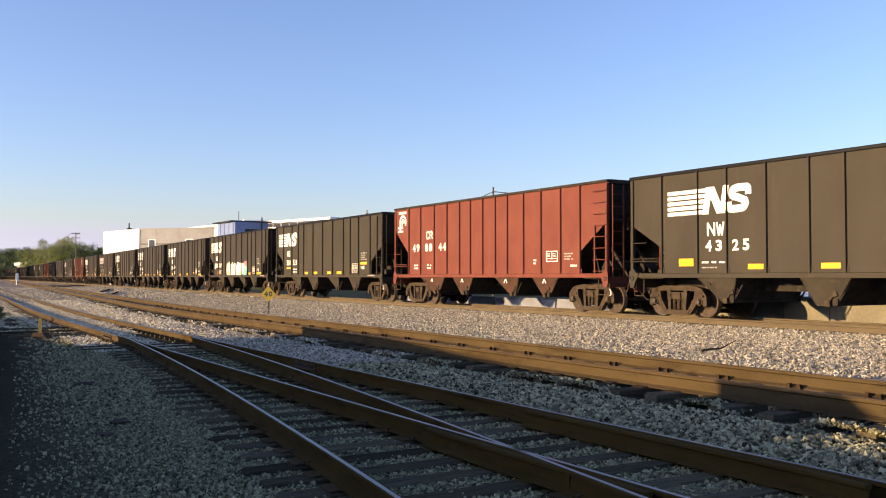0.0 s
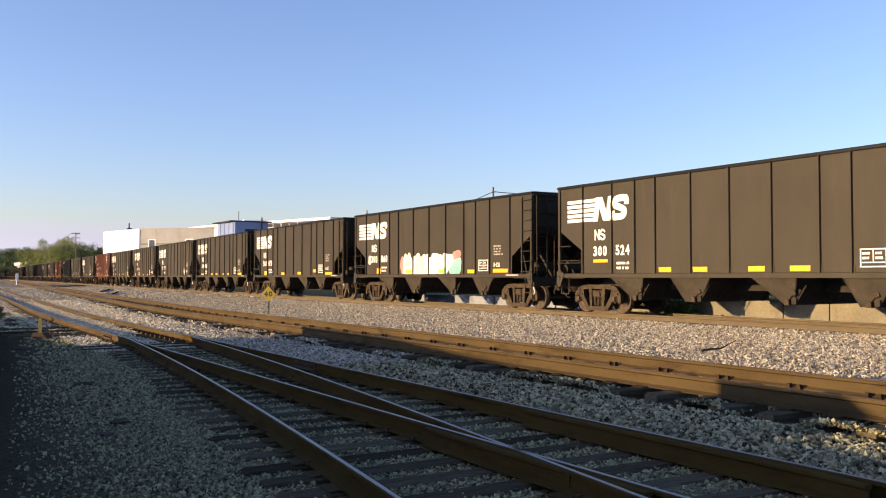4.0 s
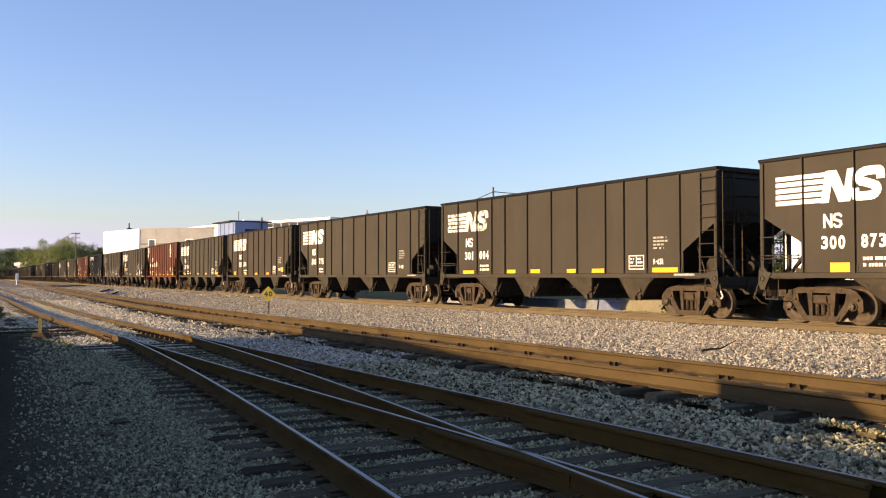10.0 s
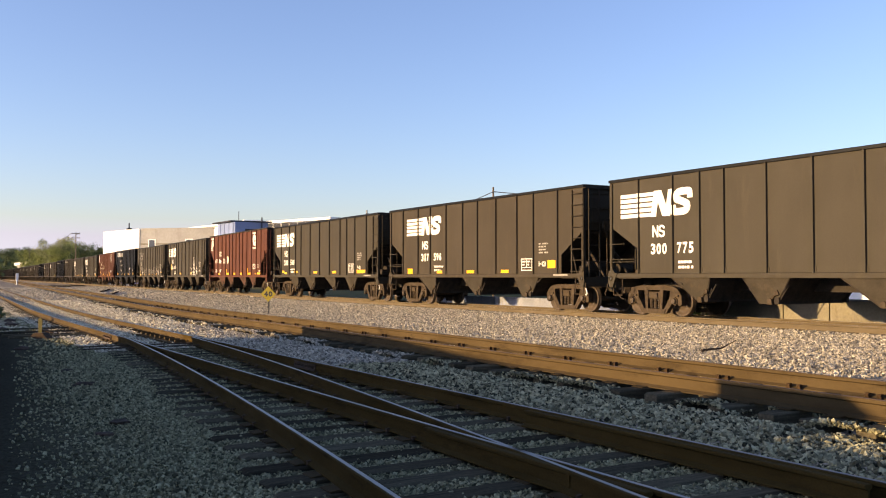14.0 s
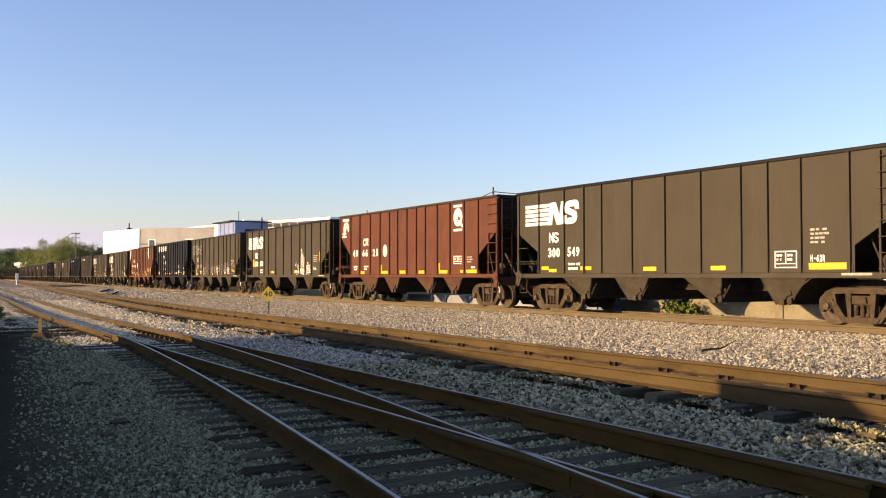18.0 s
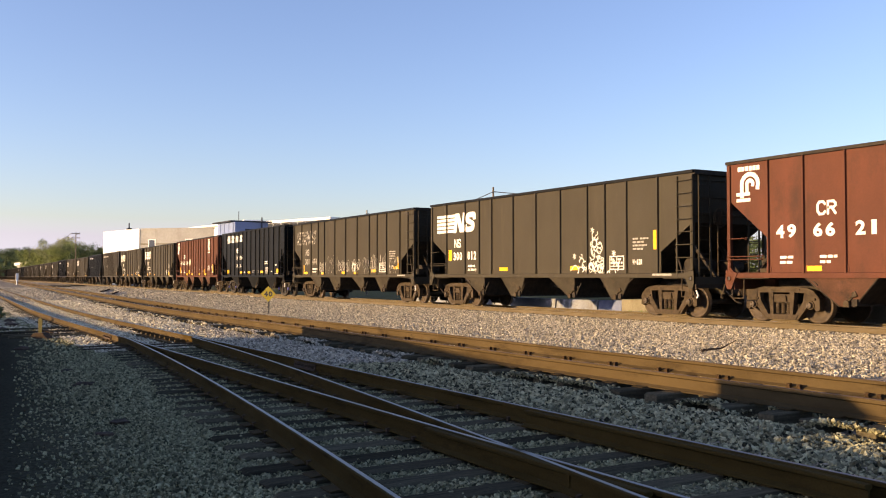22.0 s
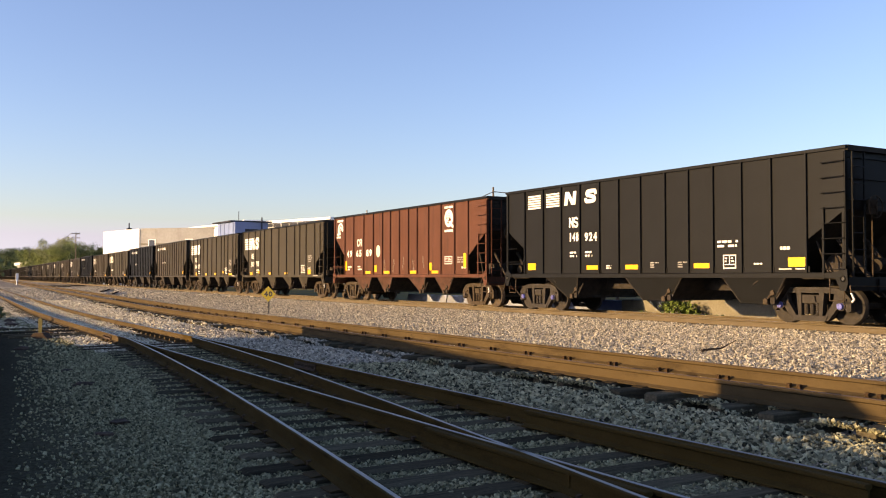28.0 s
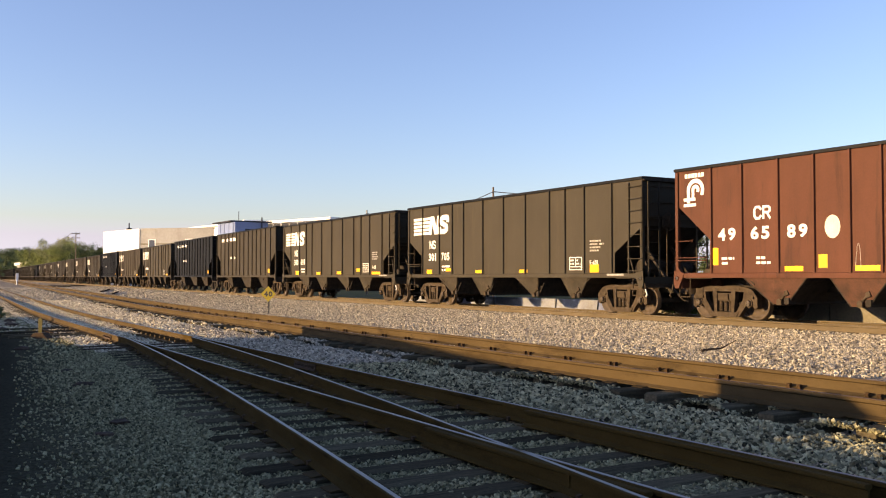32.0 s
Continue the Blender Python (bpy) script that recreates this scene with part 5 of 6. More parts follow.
for a in ((-5.54, -4.98, 1.50, 1.72), (-3.03, -2.52, 1.40, 1.54), (-0.78, -0.24, 1.40, 1.54), (2.4, 2.95, 1.40, 1.54)):
    reflector(c, *a)

c = couple("ribbed", "red", "faded red four-bay hopper car with chalk-white lettering", 80.88)
red_marks(c, ("49", "88", "44"), plain=True, seed=3, dx=0.10, dz=0.10)
small_print(c, 3.35, 1.62, 0.22, 0.22, 2, 1, "white", 9)
for b in TYPES["ribbed"]["bays"]:
    bm = bmesh.new()
    x = (b[0] + b[1]) / 2 - 0.15
    stroke(bm, [(x + 0.04, 0.98), (x + 0.11, 1.09), (x + 0.15, 1.09), (x + 0.22, 0.98)], 0.045, -1.515)
    part("bay_mark", bm, "white", c)

c = couple("quad", "olive", "black four-bay hopper car, brown with road dust", 64.75)
quad_marks(c, "quad", "300", "524", seed=5, yellow=((-5.72, -5.02, 1.66, 1.76), (-2.72, -2.22, 1.34, 1.48), (-1.38, -0.82, 1.34, 1.48), (0.62, 1.16, 1.34, 1.48), (1.95, 2.55, 1.34, 1.48), (4.95, 5.7, 1.80, 1.93)))

c = couple("quad", "dark", "dark four-bay hopper car with a pale spray-painted mural", 48.15)
quad_marks(c, "quad", "300", "860", seed=7, yellow=((-5.1, -4.68, 1.34, 1.60), (3.10, 3.62, 1.34, 1.48), (4.95, 5.95, 1.36, 1.50)))
lettering("8", -6.02, 1.78, 0.44, 0.26, SKIN - 0.004, "white", c)
mural(c)

c = couple("quad", "dark", "dark four-bay hopper car with bright stripe markings", 31.7)
quad_marks(c, "quad", "300", "873", seed=9, yellow=FIVE)

c = couple("quad", "dark", "dark four-bay hopper car with worn peeling markings", 15.15)
quad_marks(c, "quad", "301", "004", logo="worn_white", seed=11, yellow=((-5.85, -5.05, 1.32, 1.45), (-2.75, -2.2, 1.33, 1.46), (-1.25, -0.7, 1.33, 1.46), (0.85, 1.45, 1.33, 1.46), (2.15, 2.75, 1.33, 1.46), (4.95, 6.0, 1.33, 1.47)))

c = couple("quad", "olive", "faded black four-bay hopper car with clean markings", -1.28)
quad_marks(c, "quad", "300", "775", seed=13)

c = couple("short", "brownish", "brown-dusted black hopper car, slightly shorter than its neighbours", -17.15)
quad_marks(c, "short", "317", "596", seed=15, shift=1.63, yellow=((-5.35, -4.9, 1.32, 1.56), (-2.75, -2.3, 1.34, 1.46), (-0.35, 0.2, 1.34, 1.46), (2.1, 2.6, 1.34, 1.46), (5.0, 5.45, 1.5, 1.78)))

c = couple("quad", "olive", "olive-tinged black four-bay hopper car with clean markings", -32.9)
quad_marks(c, "quad", "300", "549", seed=17, yellow=((-6.1, -5.7, 1.44, 1.56), (-5.68, -5.25, 1.36, 1.47), (-3.95, -3.4, 1.42, 1.54), (-0.95, -0.4, 1.38, 1.50), (1.75, 2.28, 1.38, 1.50), (4.95, 6.0, 1.38, 1.54)))

c = couple("ribbed", "oxide", "sooty oxide-red hopper car with white lettering", -49.12)
red_marks(c, ("49", "66", "21"), seed=19, yellow=((5.08, 5.85, 1.35, 1.48), (4.62, 4.84, 1.36, 1.47), (2.87, 2.96, 1.48, 1.77), (2.88, 3.58, 1.34, 1.47), (1.10, 1.62, 1.34, 1.47), (-0.70, -0.16, 1.34, 1.48), (-2.62, -2.54, 1.48, 1.76), (-2.62, -1.9, 1.34, 1.47), (-5.0, -4.45, 1.34, 1.47)))

c = couple("quad", "olive", "faded black hopper car with a white scribbled tag", -65.3)
quad_marks(c, "quad", "300", "812", seed=21, yellow=((-6.1, -5.85, 1.86, 2.3), (-2.35, -1.8, 1.42, 1.55), (1.92, 2.4, 1.42, 1.56), (5.9, 6.05, 2.02, 2.6)))
curl_tag(c, 2.86, 3.66, 1.40, 2.40, 31, curls=40)
curl_tag(c, 2.95, 3.40, 2.25, 2.72, 32, curls=5)
tag(c, 1.95, 2.80, 1.28, 1.60, 33, "white", 0.024, 2)
curl_tag(c, 2.30, 2.72, 1.45, 1.95, 36, curls=5)
curl_tag(c, 3.75, 4.45, 1.30, 1.80, 35, curls=8)
for x, z in ((2.15, 1.88), (4.12, 1.95), (3.08, 2.72)):
    star_tag(c, x, z, 0.09)

c = couple("quad", "olive", "weathered hopper car covered with pale spray tags", -81.83)
quad_marks(c, "quad", "301", "474", logo="ghost_white", num="dim_white", seed=23, yellow=((-5.95, -5.85, 1.5, 1.85), (-5.95, -5.35, 1.36, 1.48), (-3.35, -2.85, 1.33, 1.45), (-0.55, 0.0, 1.35, 1.47), (1.0, 1.5, 1.34, 1.44), (3.05, 3.55, 1.42, 1.55), (5.35, 5.95, 1.55, 1.67), (5.82, 5.95, 1.68, 2.1)))
for i, (a, b, z0, z1, t) in enumerate(((-2.4, -1.15, 1.35, 2.35, 5), (-0.95, 0.4, 1.45, 2.05, 6), (0.75, 1.75, 1.40, 2.1, 5), (2.05, 3.2, 1.35, 2.2, 8), (3.0, 3.75, 1.4, 2.3, 4), (3.9, 4.7, 1.4, 2.3, 3), (5.05, 5.95, 1.35, 2.2, 6), (-3.6, -2.7, 1.4, 2.0, 5))):
    tag(c, a, b, z0, z1, 41 + i, "dim_white" if i % 3 else "ghost_white", 0.028, t)
tag(c, 0.8, 1.5, 1.45, 1.95, 61, "white", 0.05, 3)

c = couple("triple", "black", "clean glossy black three-bay hopper car", -98.05, cap="bluecap")
triple_marks(c, "148", "924", 25)

c = couple("ribbed", "rusty", "rust-red hopper car streaked with old paint", -113.9)
red_marks(c, ("49", "65", "89"), seed=27, yellow=((-6.02, -5.8, 1.52, 2.0), (-3.6, -3.05, 1.34, 1.47), (-2.6, -2.35, 1.42, 1.75), (-1.6, -0.95, 1.34, 1.47), (1.05, 1.6, 1.34, 1.47), (2.8, 3.0, 1.48, 1.8), (3.0, 3.55, 1.34, 1.46), (5.6, 5.8, 1.56, 2.15)))
for i in range(5):
    tag(c, -1.6 + i * 0.95, -1.45 + i * 0.95, 1.4, 2.1, 80 + i, "dim_white", 0.012, 1)

c = couple("quad", "olive", "faded black four-bay hopper car with white markings", -130.2)
quad_marks(c, "quad", "301", "705", seed=29, yellow=((-5.9, -5.45, 1.32, 1.5), (-4.3, -3.85, 1.42, 1.55), (-2.0, -1.5, 1.34, 1.46), (1.0, 1.5, 1.34, 1.46), (5.0, 5.45, 1.34, 1.6)))

c = couple("quad", "olive", "faded black four-bay hopper car with white markings", -146.5)
quad_marks(c, "quad", "300", "618", seed=33, yellow=FIVE)

# the long tail up the line: plainer cars that stay far off
FAR = ("triple:dark triple:black quad:olive quad:brownish triple:black quad:dark quad:brownish quad:olive quad:dark quad:olive quad:brownish "
       "quad:dark quad:black quad:olive quad:dark quad:brownish quad:olive quad:dark quad:olive triple:black quad:brownish quad:dark quad:olive quad:dark quad:brownish quad:olive quad:dark quad:olive").split()
place = -146.5
names = {"black": "black", "brownish": "brown-dusted", "oxide": "oxide-red", "olive": "faded black", "dark": "dusty dark", "rusty": "rust-red"}
for i, spec in enumerate(FAR):
    style, paint = spec.split(":")
    prev = TYPES[("quad" if i == 0 else FAR[i - 1].split(":")[0])]["half"]
    place -= prev + TYPES[style]["half"] + 1.38
    c = couple(style, paint, names[paint] + " hopper car far up the line", place, rich=False)
    if style == "quad":
        striped_logo(c, -7.06, 3.0, 3.0, 0.78, "white" if i % 3 else "worn_white")
        small_print(c, -5.6, 1.85, 1.7, 0.36, 1, 4, "white", i)
        stencil_box(c, 3.92, 4.60, 1.42, 1.86, "white", i)
        reflector(c, -5.4, -4.9, 1.32, 1.5)
        reflector(c, 5.0, 5.8, 1.34, 1.48)
    elif style == "ribbed":
        arc_logo(c, -7.12, 3.15, 0.88, 1.0, "white")
        small_print(c, -5.8, 2.19, 2.9, 0.37, 1, 4, "white", i)
        ring_logo(c, 4.07, 3.06, 0.72, 1.08, "white")
    else:
        small_print(c, -5.8, 3.64, 3.8, 0.42, 1, 4, "white", i)
        small_print(c, -3.4, 2.39, 1.4, 0.3, 1, 2, "white", i)
        reflector(c, 5.44, 5.95, 1.45, 1.69)


# ---- behind the camera: unseen low blocks, added and stepped to throw the yard's shade ----
def build_shade():
    t = thing("shade_block", "unseen brick block added behind the camera to shade the yard", "building", kind="structure")
    # each stretch: from x, to x, and the height of its roof at both ends
    for x0, x1, h0, h1 in ((-90.0, -41.4, 0.52, 0.52), (-41.4, -32.0, 1.075, 1.075), (-32.0, -24.6, 0.90, 0.90), (-24.6, -23.8, 1.30, 1.30), (-23.8, -19.3, 2.10, 2.09),
                           (-19.3, -14.4, 2.09, 1.86), (-14.4, -10.55, 1.86, 1.85), (-10.55, -8.85, 2.09, 2.09), (-8.85, 45.0, 1.63, 1.63)):
        bm = bmesh.new()
        prism(bm, [(x0 + 0.002, -0.12), (x1 - 0.002, -0.12), (x1 - 0.002, h1 - 0.06), (x0 + 0.002, h0 - 0.06)], -13.0, -3.0)
        part("wall", bm, "brickwall", t)
        bm = bmesh.new()
        prism(bm, [(x0 + 0.002, h0 - 0.056), (x1 - 0.002, h1 - 0.056), (x1 - 0.002, h1), (x0 + 0.002, h0)], -13.1, -2.97)
        part("roof_edge", bm, "darkroof", t)


build_shade()


# ---- things beside the tracks ----
def build_speed_sign():
    t = thing("speed_sign", "yellow diamond speed board on a short black post in the ballast", "sign", pose(-33.2, 11.80, 0.24, 0, 0, 50))
    bm = bmesh.new()
    box(bm, -0.025, 0.025, -0.02, 0.02, -0.15, 0.62)
    part("post", bm, "signblack", t)
    bm = bmesh.new()
    r = 0.30
    prism(bm, [(0, 0.70 - r), (r, 0.70), (0, 0.70 + r), (-r, 0.70)], -0.035, -0.022)
    board = part("board", bm, "signyellow", t)
    lettering("40", -0.17, 0.60, 0.20, 0.34, -0.037, "signblack", board, "numeral", 0.05, 0.86)


def build_switch_stand():
    t = thing("switch_stand", "small switch stand with a faded yellow target beside the points", "switch stand", pose(-26.1, 3.0, -0.04, 0, 0, 55))
    bm = bmesh.new()
    prism(bm, [(-0.25, 0), (0.25, 0), (0.12, 0.16), (-0.12, 0.16)], -0.16, 0.16)
    part("base", bm, "spike", t)
    bm = bmesh.new()
    rod(bm, (0, 0, 0.14), (0, 0, 0.34), 0.03, 8)
    rod(bm, (0, 0, 0.22), (0.34, 0.0, 0.15), 0.018, 6)
    part("mast", bm, "spike", t)
    bm = bmesh.new()
    prism(bm, [(-0.045, 0.16), (0.045, 0.16), (0.06, 0.50), (0.0, 0.56), (-0.06, 0.50)], -0.05, -0.035)
    part("target", bm, "faded_target", t, "faded yellow target plate")


def build_head_blocks():
    for k, x in enumerate((-27.2, -26.55, -28.6, -30.3)):
        part_of = part("head_block", cached(("tie", 2.4, 9), tie_draw(2.4, 9)), "tie", at=pose(x, 3.35 + 0.1 * (k % 2), 0.035, 0, 0, 2.0 * k - 3))
        tagged(part_of, "long dark timber tie under the switch stand", "timber", group="timbers beside the points")


def build_twig():
    bm = bmesh.new()
    pts = [(-0.34, -0.22, 0.03), (-0.15, -0.10, 0.05), (0.05, 0.03, 0.055), (0.22, 0.20, 0.13), (0.36, 0.26, 0.20)]
    for i, (p, q) in enumerate(zip(pts, pts[1:])):
        rod(bm, p, q, 0.026 - 0.005 * i, 6, 0.021 - 0.005 * i)
    rod(bm, pts[2], (0.10, 0.16, 0.12), 0.012, 5, 0.005)
    tagged(part("stick", bm, "spike", at=pose(-12.1, 13.15, 0.19, 0, 0, 50)), "dark broken branch lying on the ballast", "stick")


def build_barriers():
    prof = [(-0.30, 0.0), (0.30, 0.0), (0.28, 0.10), (0.14, 0.34), (0.09, 0.80), (-0.09, 0.80), (-0.14, 0.34), (-0.28, 0.10)]
    for i, (x0, x1, mat) in enumerate(((-42.7, -38.65, "bluepaint"), (-38.55, -34.4, "bluepaint"), (-34.3, -29.85, "bluepaint"), (-29.75, -27.2, "bluepaint"), (-27.1, -25.8, "deepblue"))):
        bm = bmesh.new()
        prism(bm, [(23.05 + p, q * 0.96 - 0.08 + (0.0 if i < 4 else 0.02)) for p, q in prof], x0, x1, "x")
        tagged(part("barrier", bm, mat), "pale blue painted concrete barrier beyond the train" if i < 4 else "dark blue painted concrete block beyond the train", "barrier", group="barriers beyond the main track")


def leaves(bm, centre, radius, count, size, rng, squash=1.0):
    for _ in range(count):
        d = Vector((rng.gauss(0, 1), rng.gauss(0, 1), rng.gauss(0, 1))).normalized() * radius * rng.uniform(0.35, 1.05)
        p = Vector(centre) + Vector((d.x, d.y, d.z * squash))
        a, b = Vector((rng.gauss(0, 1), rng.gauss(0, 1), rng.gauss(0, 1))).normalized(), Vector((rng.gauss(0, 1), rng.gauss(0, 1), rng.gauss(0, 1)))
        b = a.cross(b).normalized()
        s = size * rng.uniform(0.6, 1.3)
        bm.faces.new([bm.verts.new(p + a * s * 0.5), bm.verts.new(p + b * s * 0.3), bm.verts.new(p - a * s * 0.5), bm.verts.new(p - b * s * 0.3)])


def build_tree(x, y, h, spread, seed, mat, label, sparse=1.0, trunk=0.35):
    rng = random.Random(seed)
    t = thing("tree", label, "tree", pose(x, y, -0.3), group="trees up the line")
    bm = bmesh.new()
    top = h * 0.55
    rod(bm, (0, 0, 0), (0.1, 0, h * trunk), h * 0.026, 9, h * 0.018)
    rod(bm, (0.1, 0, h * trunk), (0.0, 0.2, h * 0.8), h * 0.018, 7, h * 0.005)
    tips = [(0.0, 0.2, h * 0.82)]
    for k in range(11):
        a = k * 2.4 + rng.uniform(-0.3, 0.3)
        z0 = h * rng.uniform(trunk * 0.8, 0.62)
        r = spread * rng.uniform(0.55, 0.95)
        tip = (r * math.cos(a), r * math.sin(a), min(h * 0.96, z0 + h * rng.uniform(0.12, 0.32)))
        mid = (tip[0] * 0.5, tip[1] * 0.5, (z0 + tip[2]) / 2 + h * 0.02)
        rod(bm, (0, 0, z0), mid, h * 0.010, 6, h * 0.007)
        rod(bm, mid, tip, h * 0.007, 5, h * 0.002)
        tips += [tip, mid]
    part("trunk", bm, "bark", t)
    bm = bmesh.new()
    for tip in tips:
        for _ in range(3):
            c = Vector(tip) + Vector((rng.uniform(-1, 1), rng.uniform(-1, 1), rng.uniform(-0.5, 0.8))) * spread * 0.22
            leaves(bm, c, spread * rng.uniform(0.20, 0.40), int(150 * sparse), spread * 0.058, rng, 0.75)
    crown = part("crown", bm, mat, t)
    crown["kind"] = "stuff"
    return t


def build_bush(name, x, y, z, r, h, seed, mat, label, n=260, size=0.13):
    rng = random.Random(seed)
    t = thing(name, label, "shrub", pose(x, y, z))
    bm = bmesh.new()
    for k in range(7):
        a = rng.uniform(0, 6.28)
        rod(bm, (0.1 * math.cos(a), 0.1 * math.sin(a), -0.05), (r * 0.7 * math.cos(a), r * 0.7 * math.sin(a), h * 0.8), 0.018, 5, 0.006)
    part("stems", bm, "bark", t)
    bm = bmesh.new()
    for k in range(9):
        a = rng.uniform(0, 6.28)
        q = rng.uniform(0.1, 0.8) * r
        leaves(bm, (q * math.cos(a), q * math.sin(a), h * rng.uniform(0.25, 0.8)), r * 0.45, n // 9, size, rng, 0.7)
    part("leaves", bm, mat, t)["kind"] = "stuff"


# ---- buildings beyond the line ----
def wall_box(parent, name, pts, z0, z1, mat):
    bm = bmesh.new()
    prism(bm, pts, z0, z1, "z")
    return part(name, bm, mat, parent)


def along(p, q, u, out=0.0):
    d = Vector((q[0] - p[0], q[1] - p[1]))
    n = Vector((d.y, -d.x)).normalized()
    return (p[0] + d.x * u + n.x * out, p[1] + d.y * u + n.y * out)


def panel_on(parent, name, p, q, u0, u1, z0, z1, mat, proud=0.06, deep=0.1):
    a, b = along(p, q, u0, proud), along(p, q, u1, proud)
    c, d = along(p, q, u1, -deep), along(p, q, u0, -deep)
    return wall_box(parent, name, [a, b, c, d], z0, z1, mat)


def build_white_block():
    t = thing("warehouse", "white-fronted flat-roofed warehouse with a tan block end", "building")
    a, b, c = (-186.1, 32.5), (-170.2, 35.9), (-159.5, 46.5)
    d = (a[0] + c[0] - b[0], a[1] + c[1] - b[1])
    wall_box(t, "wall", [a, b, c, d], -0.4, 10.15, "tanwall")
    panel_on(t, "front_cladding", a, b, -0.002, 1.004, -0.3, 10.35, "whitewall", 0.12, 0.0)
    panel_on(t, "parapet", b, c, 0.012, 1.0, 10.15, 10.4, "tanwall", 0.05, 0.3)
    for u in (0.12, 0.62):
        w = panel_on(t, "window_frame", b, c, u, u + 0.10, 6.2, 8.4, "whitewall", 0.04, 0.0)
        panel_on(t, "window_pane", b, c, u + 0.012, u + 0.088, 6.35, 8.25, "glass", 0.055, 0.0).parent = w
    panel_on(t, "stain_band", b, c, 0.02, 0.98, 7.4, 7.65, "concrete", 0.03, 0.0)
    bm = bmesh.new()
    rod(bm, (-180, 36, 10.1), (-180, 36, 11.9), 0.12, 8)
    box(bm, -180.5, -179.5, 35.6, 36.4, 10.1, 10.9)
    part("roof_vent", bm, "darkroof", t)


def build_white_wing():
    t = thing("warehouse", "long low white warehouse with a pale sheet roof", "building")
    a, b = (-192.1, 48.0), (-169.8, 50.5)
    c, d = (-170.5, 66.0), (-194.0, 64.0)
    wall_box(t, "wall", [a, b, c, d], -0.4, 11.2, "whitewall")
    wall_box(t, "roof", [along(a, b, -0.02, 0.5), along(a, b, 1.02, 0.5), c, d], 11.25, 11.55, "whitewall")
    for u in (0.25, 0.55, 0.8):
        w = panel_on(t, "vent", a, b, u, u + 0.035, 9.4, 10.2, "darkroof", 0.05, 0.0)
    bm = bmesh.new()
    prism(bm, [(-204, 12.2), (-178, 13.1), (-178, 12.6), (-204, 11.7)], 58, 74)
    part("upper_roof", bm, "whitewall", t)
    bm = bmesh.new()
    box(bm, -203, -179, 58.3, 73.5, 10.9, 12.0)
    part("upper_wall", bm, "tanwall", t)


def build_blue_tower():
    t = thing("loading_tower", "light blue metal-clad tower block with a dark overhanging roof", "building")
    a, b, c = (-155.0, 45.8), (-146.8, 46.3), (-147.6, 52.3)
    d = (a[0] + c[0] - b[0], a[1] + c[1] - b[1])
    wall_box(t, "wall", [a, b, c, d], -0.4, 10.75, "bluewall")
    wall_box(t, "roof", [(a[0] - 1.6, a[1] - 0.5), (b[0] - 0.3, b[1] - 0.7), (c[0] + 0.5, c[1] + 0.6), (d[0] - 0.9, d[1] + 0.9)], 10.77, 10.98, "darkroof")
    for u in (0.18, 0.42, 0.66, 0.9):
        panel_on(t, "cladding_rib", a, b, u, u + 0.015, -0.3, 10.7, "bluewall", 0.08, 0.0)
    panel_on(t, "louvre", b, c, 0.3, 0.7, 8.6, 9.6, "darkroof", 0.05, 0.0)
    bm = bmesh.new()
    rod(bm, (-148.6, 47.5, 11.1), (-148.6, 47.5, 12.6), 0.06, 6)
    part("mast", bm, "darkroof", t)
    bm = bmesh.new()
    rod(bm, (-147.0, 51.0, -0.4), (-147.0, 51.0, 11.6), 0.12, 8)
    part("stack", bm, "darkroof", t)


def build_long_shed():
    t = thing("shed", "long white-roofed metal shed beyond the train", "building")
    a, b = (-139.0, 48.0), (-108.0, 47.4)
    c, d = (-107.0, 60.0), (-139.0, 60.0)
    wall_box(t, "wall", [a, b, c, d], -0.4, 8.2, "whitewall")
    bm = bmesh.new()
    prism(bm, [(46.6, 8.22), (46.6, 8.42), (54.0, 8.9), (61.0, 8.42), (61.0, 8.22)], -140.0, -107.4, "x")
    part("roof", bm, "whitewall", t)
    for x in (-133, -124, -117, -111):
        bm = bmesh.new()
        box(bm, x - 0.4, x + 0.4, 47.0, 47.9, 7.8, 8.9)
        part("roof_vent", bm, "darkroof", t)
    for u in (0.1, 0.35, 0.6, 0.85):
        panel_on(t, "downpipe", a, b, u, u + 0.006, -0.2, 8.2, "darkroof", 0.12, 0.0)


def build_high_shed():
    t = thing("shed", "tall white shed with a dark louvre band and pale roof", "building")
    a, b = (-167.6, 57.2), (-146.5, 63.6)
    c, d = (-152.0, 82.0), (-173.0, 75.5)
    wall_box(t, "wall", [a, b, c, d], -0.4, 11.6, "whitewall")
    for k in range(9):
        panel_on(t, "louvre", a, b, 0.015 + k * 0.11, 0.115 + k * 0.11, 10.9, 11.5, "darkroof", 0.06, 0.0)
    wall_box(t, "roof", [along(a, b, -0.03, 0.8), along(a, b, 1.02, 0.8), c, d], 11.62, 12.05, "whitewall")


def build_cream_store():
    t = thing("store_building", "cream painted low store building beyond the main line", "building")
    a, b = (-37.0, 46.0), (-25.0, 46.0)
    wall_box(t, "wall", [a, b, (-25.0, 56.0), (-37.0, 56.0)], -0.3, 4.1, "whitewall")
    wall_box(t, "roof", [(-37.4, 45.6), (-24.6, 45.6), (-24.6, 56.4), (-37.4, 56.4)], 4.12, 4.35, "darkroof")
    for u in (0.14, 0.62):
        w = panel_on(t, "door_frame", a, b, u, u + 0.10, -0.2, 2.1, "tanwall", 0.05, 0.0)
        panel_on(t, "door_leaf", a, b, u + 0.012, u + 0.088, -0.2, 2.0, "bluewall", 0.07, 0.0).parent = w


